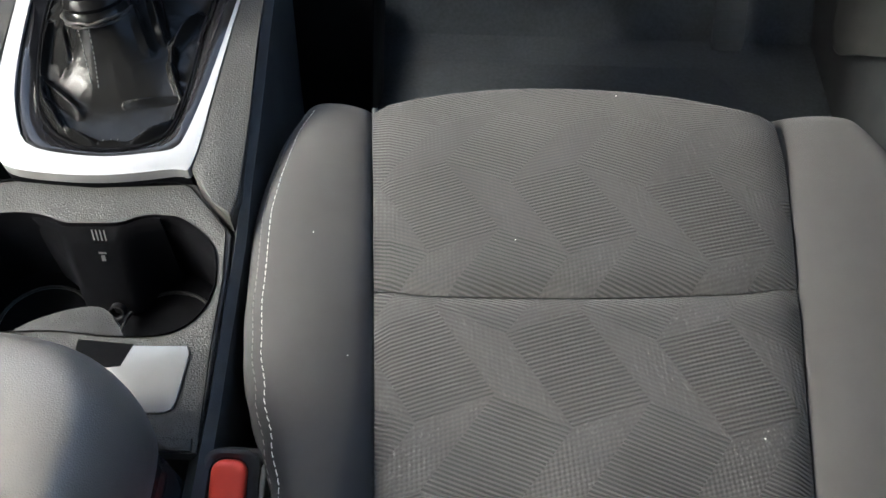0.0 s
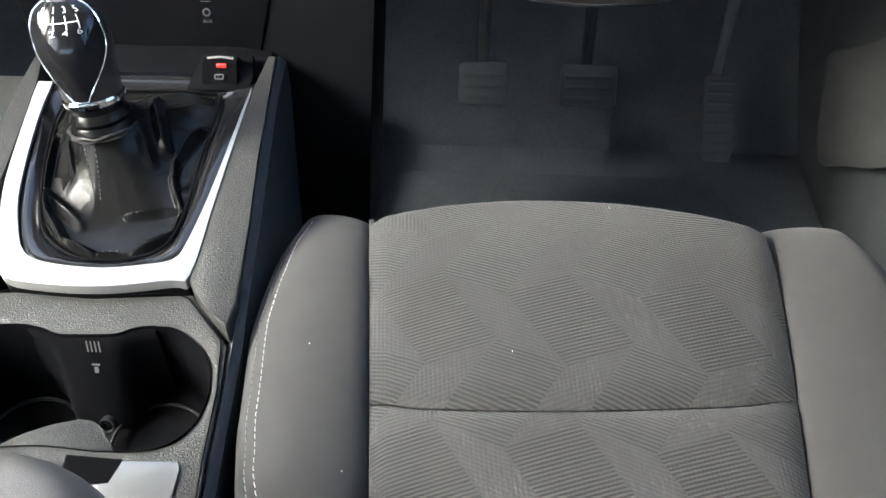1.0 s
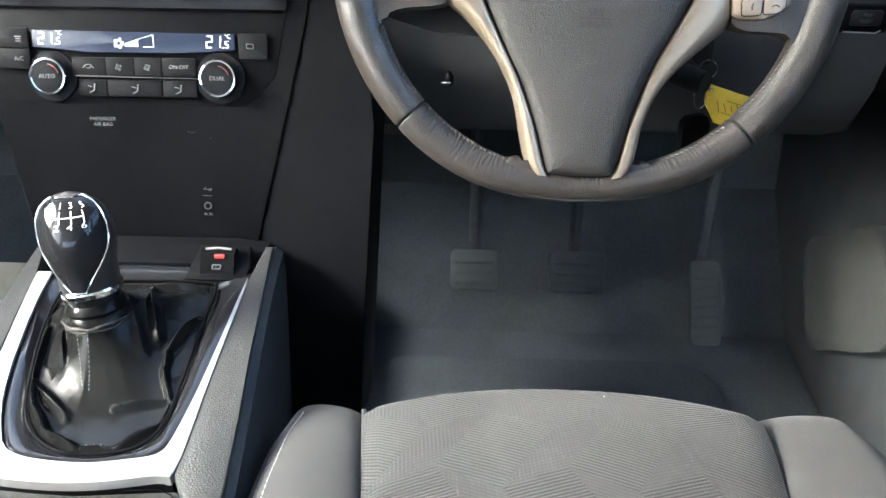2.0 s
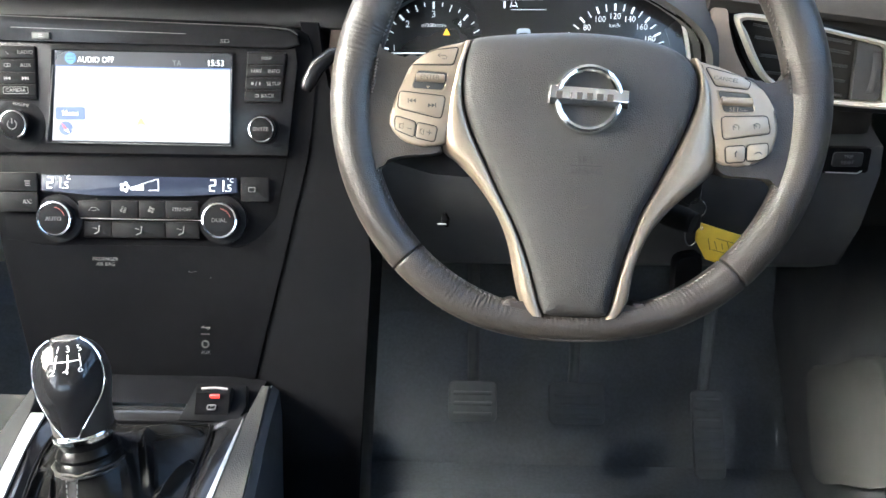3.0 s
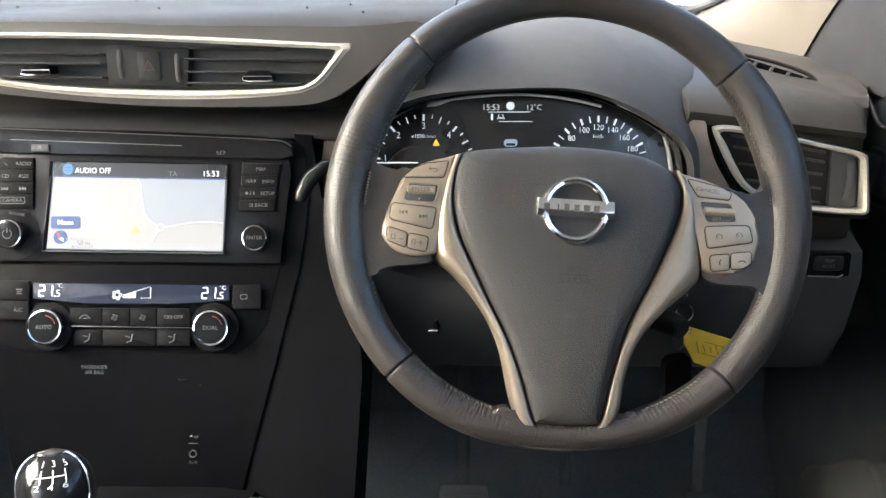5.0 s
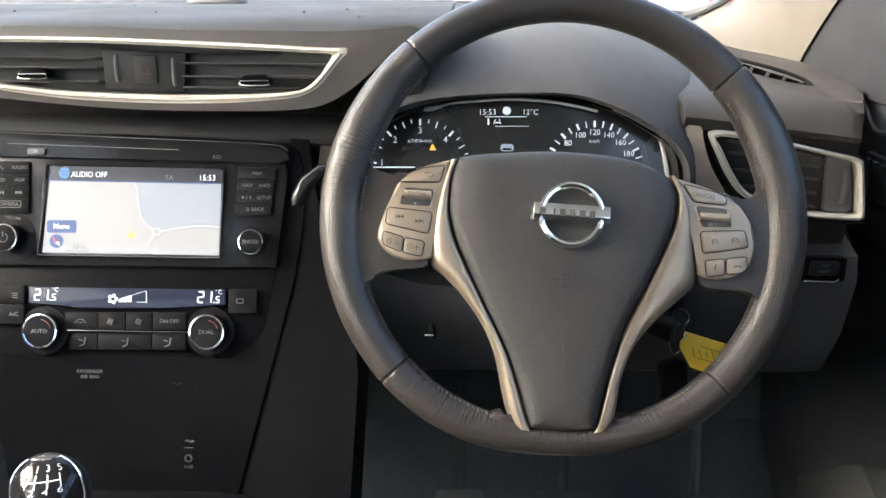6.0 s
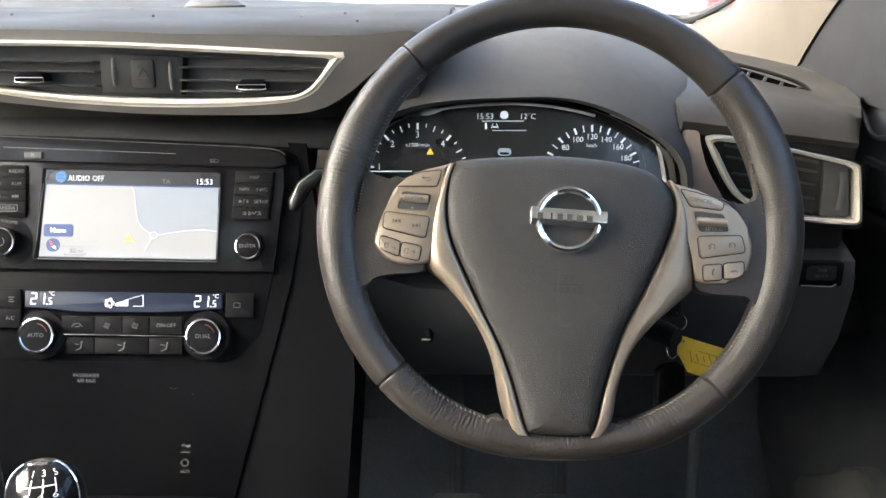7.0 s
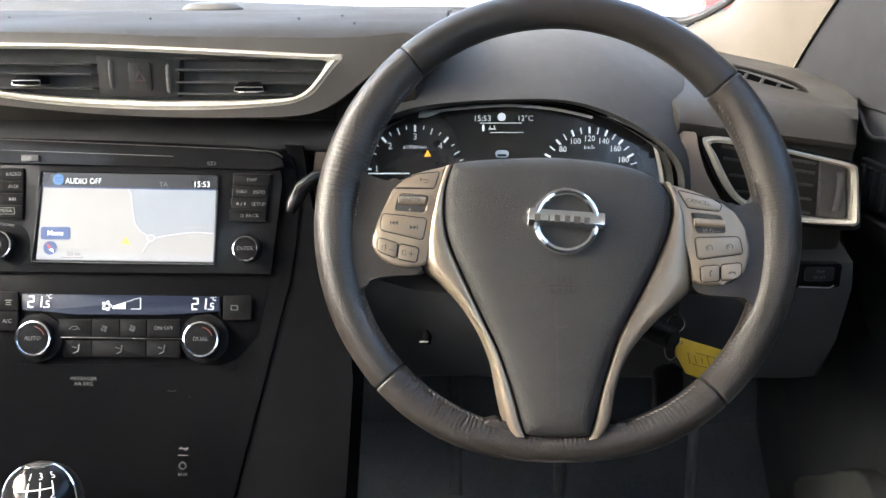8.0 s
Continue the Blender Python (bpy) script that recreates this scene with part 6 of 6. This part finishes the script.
def lever_ring(h, rx, ry, n=40, a0=0.0, a1=2 * math.pi, closed=True):
    return [tuple(FOOT + AXIS * h + KX * rx * math.cos(a0 + (a1 - a0) * i / (n if closed else n - 1)) + KY * ry * math.sin(a0 + (a1 - a0) * i / (n if closed else n - 1))) for i in range(n)]


part("collar", loft([lever_ring(h, r, r) for h, r in ((-0.002, 0.024), (0.001, 0.0265), (0.004, 0.0255), (0.006, 0.0235), (0.009, 0.0245), (0.012, 0.023), (0.015, 0.0205), (0.020, 0.0212), (0.023, 0.0195))], caps=True), GAITER, gear, "ribbed leather collar")
cuff = bmesh.new()
for k, (rad, lift) in enumerate(((0.0262, -0.0035), (0.0268, -0.0005))):
    tube([tuple(FOOT + AXIS * (lift + 0.0016 * noise.noise(Vector((3 * math.cos(q * 0.105) + 9 * k, 3 * math.sin(q * 0.105), 1.0)))) + (KX * math.cos(q * math.pi / 30) + KY * math.sin(q * math.pi / 30)) * (rad + 0.0016 * noise.noise(Vector((4 * math.cos(q * math.pi / 30), 4 * math.sin(q * math.pi / 30), 5.0 + k))))) for q in range(60)], 0.0013, 7, bm=cuff, closed=True)
part("gaiter_cuff", cuff, LEATHER, gear, "crumpled leather cuff of the gaiter")
PROF = [(0.024, 0.0215, 0.0215), (0.028, 0.0225, 0.0225), (0.045, 0.0235, 0.024), (0.066, 0.0275, 0.0265), (0.083, 0.0272, 0.0214), (0.0945, 0.0222, 0.0138), (0.1012, 0.0132, 0.0066), (0.1040, 0.003, 0.002)]
PROF = [tuple(p) for p in spline(PROF, 8, False)]
hs = [0.024 + 0.0800 * (1 - (1 - i / 44) ** 1.8) for i in range(45)]
part("knob", loft([lever_ring(h, *along(h, PROF)) for h in hs], caps=True), LEATHER, gear, "dark rounded knob body")
part("knob_ring", loft([lever_ring(h, r, r) for h, r in ((0.022, 0.0215), (0.0225, 0.0238), (0.026, 0.0240), (0.0275, 0.0225))], caps=True), CHROME, gear, "chrome ring under the knob")


FACE = -math.pi / 2 + 0.08


def face_ring(h, grow, n=25):
    """The driver-facing shield of the knob at height h."""
    rx, ry = along(h, PROF)
    t = (h - 0.029) / 0.0728
    half = radians(14 + 58 * math.sin(math.pi / 2 * min(1, t / 0.62)) ** 1.2)
    return lever_ring(h, rx + grow, ry + grow, n, FACE - half, FACE + half, False)


fh = [0.029 + 0.0728 * (1 - (1 - i / 60) ** 1.7) for i in range(61)]
cap = loft([face_ring(h, 0.0010) for h in fh], closed=False)
part("shift_cap", cap, CAPGLOSS, gear, "gloss black shift pattern cap")
rim = [face_ring(h, 0.0010)[-1] for h in fh] + face_ring(fh[-1], 0.0010)[::-2][1:-1] + [face_ring(h, 0.0010)[0] for h in reversed(fh)] + face_ring(fh[0], 0.0010)[::4][1:-1]
part("chrome_edge", tube(rim, 0.0008, 8, closed=True), CHROME, gear, "chrome edge of the cap")
lines = bars("gate_lines", [(-0.0075 + i * 0.0015, 0, 0.0017, 0.00055) for i in range(11)] + [(-0.0082, 0.001 + i * 0.0012, 0.00055, 0.0014) for i in range(4)]
             + [(x, -0.0037 + i * 0.0012, 0.00055, 0.0014) for x in (-0.0028, 0.0027, 0.0082) for i in range(7)], 0.0003, WHITEINK, gear)
legends = [lines] + [lettering(ch, 0.0056, x, y, 0.0, WHITEINK, gear, name="shift_figure") for ch, x, y in
                     (("R", -0.0098, 0.0072), ("1", -0.0030, 0.0075), ("3", 0.0030, 0.0075), ("5", 0.0095, 0.0072), ("2", -0.0040, -0.0068), ("4", 0.0018, -0.0068), ("6", 0.0078, -0.0066))]
for ob in legends:
    for v in ob.data.vertices:
        p = ob.matrix_basis @ v.co
        h = 0.0893 + p.y
        rx, ry = along(h, PROF)
        a = FACE + 0.08 + p.x / 0.0160
        v.co = FOOT + AXIS * h + KX * (rx + 0.0013 + p.z) * math.cos(a) + KY * (ry + 0.0013 + p.z) * math.sin(a)
    ob.matrix_basis = IDENT
seamline = bmesh.new()
for x0, y0, x1, y1 in ((-0.391, -0.147, -0.379, -0.182), (-0.381, -0.148, -0.373, -0.185)):
    for i in range(13):
        p, q = (Vector((x0, y0)).lerp(Vector((x1, y1)), (i + d) / 13) for d in (0, 0.6))
        best = [min((v for r in rows for v in r[::2]), key=lambda w: (w[0] - e.x) ** 2 + (w[1] - e.y) ** 2)[2] + 0.0006 for e in (p, q)]
        tube([(p.x, p.y, best[0]), (q.x, q.y, best[1])], 0.0004, 4, bm=seamline)
for x in (-0.361, -0.355, -0.349):
    p = min((v for r in rows[:12] for v in r), key=lambda w: (w[0] - x) ** 2 + (w[1] + 0.229) ** 2)
    tube([(p[0], p[1] - 0.002, p[2] + 0.0008), (p[0] + 0.0006, p[1] + 0.002, p[2] + 0.0014)], 0.0005, 5, bm=seamline)
tagged(part("gaiter_stitching", seamline, DARKTHREAD, gear), kind="stuff")

# ---- armrest and buckles ----
arm = thing("armrest", IDENT, "grey leather-look centre armrest lid behind the cup holders", "armrest")
lid_out = spline(mm([(-500, -540), (-498, -470), (-470, -440), (-400, -424), (-340, -420), (-300, -424), (-274, -435), (-258, -453), (-252, -476), (-252, -540), (-254, -760), (-500, -760)]), 5)
part("lid", dome(lid_out, [(0.965, 0.352), (0.99, 0.360), (1.0, 0.372), (1.003, 0.388), (0.995, 0.402), (0.98, 0.413), (0.955, 0.423), (0.92, 0.431), (0.87, 0.437), (0.8, 0.441), (0.6, 0.444), (0.2, 0.445)]), material("grey_armrest_vinyl", (0.092, 0.087, 0.081), 0.42, bump=0.3, bump_scale=700, cells=True, vary=0.06), arm, "padded vinyl lid")
part("box", block(-0.475, -0.255, -0.76, -0.456, 0.05, 0.352, 0.012), PIANO, arm, "glossy dark storage box")


def buckle(m, label):
    b = thing("seat_belt_buckle", m, label, "seat belt buckle", "buckles beside the console")
    part("housing", loft([[(q[0], q[1], z) for q in rrect(0, 0, w, d, 0.008)] for w, d, z in ((0.032, 0.030, -0.09), (0.040, 0.046, -0.03), (0.041, 0.048, 0.0), (0.038, 0.045, 0.005))], caps=True), MATT, b)
    part("push_button", slab(rrect(-0.003, -0.002, 0.0225, 0.039, 0.008), 0.003, 0.0135, 0.004, 3), RED, b, "red push button")
    part("guard", ring(rrect(-0.002, -0.001, 0.036, 0.050, 0.010), rrect(-0.003, -0.002, 0.0245, 0.0415, 0.008), 0.0, 0.0105, -0.002, 56), MATT, b, "black guard round the button")
    part("side_cheek", block(0.017, 0.0215, -0.022, 0.016, -0.02, 0.012, 0.003), GREYMETAL, b)
    part("stem", block(-0.014, 0.014, -0.004, 0.004, -0.26, -0.08, 0.002), TYRE, b)
    return b


buckle(pose(-0.2235, -0.462, 0.301, 24, 4, 2), "red-buttoned black seat belt buckle between seat and console")

# ---- driver seat ----
seat = thing("driver_seat", IDENT, "dark grey cloth driver seat with ribbed centre panels", "car seat")


def left_seam(y):
    return -0.168 + 0.060 * min(1, max(0, (-0.15 - y) / 0.32)) ** 0.9 * 0.62


def right_seam(y):
    return 0.156 - 0.028 * min(1, max(0, (-0.15 - y) / 0.32))


def seat_z(y):
    """Height of the cushion's top along its length: rolled front, slight dip behind."""
    t = (-0.13 - y)
    return 0.352 - 0.022 * max(0, 1 - t / 0.10) ** 2 - 0.018 * step(0.10, 0.40, t)


def front_y(u):
    """Front edge across the panel, u from -1 to 1."""
    return -0.131 - 0.030 * abs(u - 0.04) ** 2.2


def centre_panel(name, y_front, y_back, curl_front):
    rows = []
    n = 34
    for i in range(n + 1):
        s = i / n
        row = []
        for j in range(25):
            u = -1 + j / 12
            yf = front_y(u) if y_front is None else y_front + 0.0085 * u - 0.0105 * (1 - u * u)
            yb = y_back + (0.0085 * u - 0.0105 * (1 - u * u) if y_front is None else 0)
            y = yf + (yb - yf) * s
            x = left_seam(y) + (right_seam(y) - left_seam(y)) * (u + 1) / 2
            edge_drop = 0.005 * max(0, (abs(u) - 0.90) / 0.10) ** 2
            z = seat_z(y) + 0.010 * (1 - u * u) - edge_drop
            d0, d1 = s * abs(yb - yf), (1 - s) * abs(yb - yf)
            tuck = 0.008 * (1 - 0.8 * max(0, (abs(u) - 0.80) / 0.20))
            if d1 < 0.016:
                z -= tuck * (1 - d1 / 0.016) ** 2
            if y_front is not None and d0 < 0.016:
                z -= tuck * (1 - d0 / 0.016) ** 2
            row.append((x, y, z))
        rows.append(row)
    if curl_front:
        first = rows[0]
        for q in (0.3, 0.6, 1.0, 1.6, 3.0, 6.0):
            rows.insert(0, [(x, y + 0.016 * math.sin(min(1.57, q * 1.2)) - 0.006 * max(0, q - 1.2), z - 0.020 * q) for x, y, z in first])
    return part(name, loft(rows, closed=False), WEAVE, seat, "ribbed cloth centre panel")


centre_panel("front_panel", None, -0.327, True)
centre_panel("rear_panel", -0.328, -0.62, False)


EDGE = ((-0.10, 0.232), (-0.156, 0.2375), (-0.203, 0.2440), (-0.276, 0.2485), (-0.349, 0.2415), (-0.388, 0.235), (-0.419, 0.2235), (-0.448, 0.209), (-0.476, 0.197), (-0.65, 0.180))


def edge_at(y):
    """Half width of the cushion at y."""
    for (y0, a), (y1, b) in zip(EDGE, EDGE[1:]):
        if y >= y1:
            return a + (b - a) * step(0, 1, (y - y0) / (y1 - y0)) * 0.5 + (b - a) * 0.5 * (y - y0) / (y1 - y0)
    return EDGE[-1][1]


def bolster(side):
    rows = []
    for i in range(41):
        s = i / 40
        y = (-0.150 if side < 0 else -0.143) - 0.47 * s
        seam = left_seam(y) if side < 0 else right_seam(y)
        out = edge_at(y) + (0.012 if side > 0 else 0)
        rise = 0.002 + (0.014 if side < 0 else 0.002) * step(0.15, 0.9, s)
        zb = seat_z(y) - 0.004 + rise * 0.2 - 0.010 * max(0, 1 - s / 0.2)
        w = out - abs(seam)
        prof = [(0.0, -0.007), (0.035, -0.001), (0.16, 0.004 + rise * 0.30), (0.36, 0.007 + rise * 0.75), (0.56, 0.007 + rise), (0.74, 0.003 + rise * 0.95), (0.88, -0.008 + rise * 0.7), (0.96, -0.026), (1.01, -0.060), (1.0, -0.11), (0.96, -0.18)]
        fall = 0.016 * step(0.05, 0.5, s) if side > 0 else 0.0
        fine = spline([(seam + side * w * a, 0, zb + b - fall * a ** 1.4) for a, b in prof], 4, False)
        rows.append([(p[0], y - 0.009 * max(0, (abs(p[0]) - abs(seam)) / w - 0.62) ** 2 / 0.14 * max(0, 1 - s / 0.2), p[2]) for p in fine])
    first = rows[0]
    cx = sum(p[0] for p in first) / len(first)
    for q in (0.35, 0.8, 1.4, 3.0, 6.0):
        k = 0.015 * math.sin(min(1.57, q * 1.1))
        rows.insert(0, [(cx + (p[0] - cx) * (1 - 0.03 * min(q, 1.5)), p[1] + k, p[2] - 0.016 * q) for p in first])
    part("side_bolster", loft(rows, closed=False), CLOTH, seat, "plain grey cloth side bolster")
    return rows


rows_l = bolster(-1)
bolster(1)


def on_bolster(y, x):
    """A point on the left bolster's skin at x and y."""
    k = max(i for i in range(5, len(rows_l) - 1) if rows_l[i][0][1] >= y)
    t = (rows_l[k][0][1] - y) / (rows_l[k][0][1] - rows_l[k + 1][0][1])
    r = [Vector(a).lerp(Vector(b), t) for a, b in zip(rows_l[k], rows_l[k + 1])]
    for a, b in zip(r, r[1:]):
        if a.x >= x > b.x:
            return a.lerp(b, (a.x - x) / (a.x - b.x))
    return r[-1]


for inset, mat, rad in ((0.0240, THREAD, 0.00029), (0.0170, material("dull_thread", (0.22, 0.215, 0.205), 0.8), 0.0003)):
    thread = bmesh.new()
    y = -0.162
    while y > -0.60:
        near = inset - 0.011 * step(-0.38, -0.475, y)
        p, q = on_bolster(y, near - edge_at(y)), on_bolster(y - 0.0036, near - edge_at(y - 0.0036))
        up = Vector((-0.0003, 0, 0.0004))
        tube([p + up * 0.3, (p + q) / 2 + up, q + up * 0.3], rad, 5, bm=thread)
        y -= 0.0054
    tagged(part("bolster_stitching", thread, mat, seat, "row of pale thread"), kind="stuff")
for fn, sd in ((left_seam, -1), (right_seam, 1)):
    part("seam_welt", tube([(fn(y) - sd * 0.001, y, seat_z(y) - 0.010) for y in [-0.150 - 0.0235 * i for i in range(21)]], 0.0022, 6), MATT, seat)
part("cushion_base", block(-0.22, 0.22, -0.66, -0.175, 0.10, 0.30, 0.03), MATT, seat)
part("seat_frame", block(-0.21, 0.21, -0.66, -0.20, 0.004, 0.12, 0.01), MATT, seat)
lint = bmesh.new()
for x, y in ((-0.19, -0.30), (-0.155, -0.39), (0.195, -0.345), (-0.05, -0.30), (0.10, -0.43), (0.03, -0.142)):
    bmesh.ops.create_icosphere(lint, subdivisions=1, radius=0.0005, matrix=Matrix.Translation((x, y, seat_z(y) + (0.009 if abs(x) > 0.15 else 0.010))))
tagged(part("lint", lint, THREAD), "tiny pale specks of lint on the seat cloth", "lint", kind="stuff")
back = loft([[(x * w, y, z) for x, y, z in ((-0.25, yb + 0.05, zb), (-0.17, yb + 0.03, zb), (0, yb + 0.01, zb), (0.17, yb + 0.03, zb), (0.25, yb + 0.05, zb), (0.24, yb - 0.09, zb), (-0.24, yb - 0.09, zb))]
             for yb, zb, w in ((-0.66, 0.30, 0.95), (-0.69, 0.45, 1.0), (-0.76, 0.65, 1.0), (-0.84, 0.85, 0.92), (-0.88, 0.95, 0.7))], caps=True)
part("backrest", back, CLOTH, seat, "plain cloth backrest")
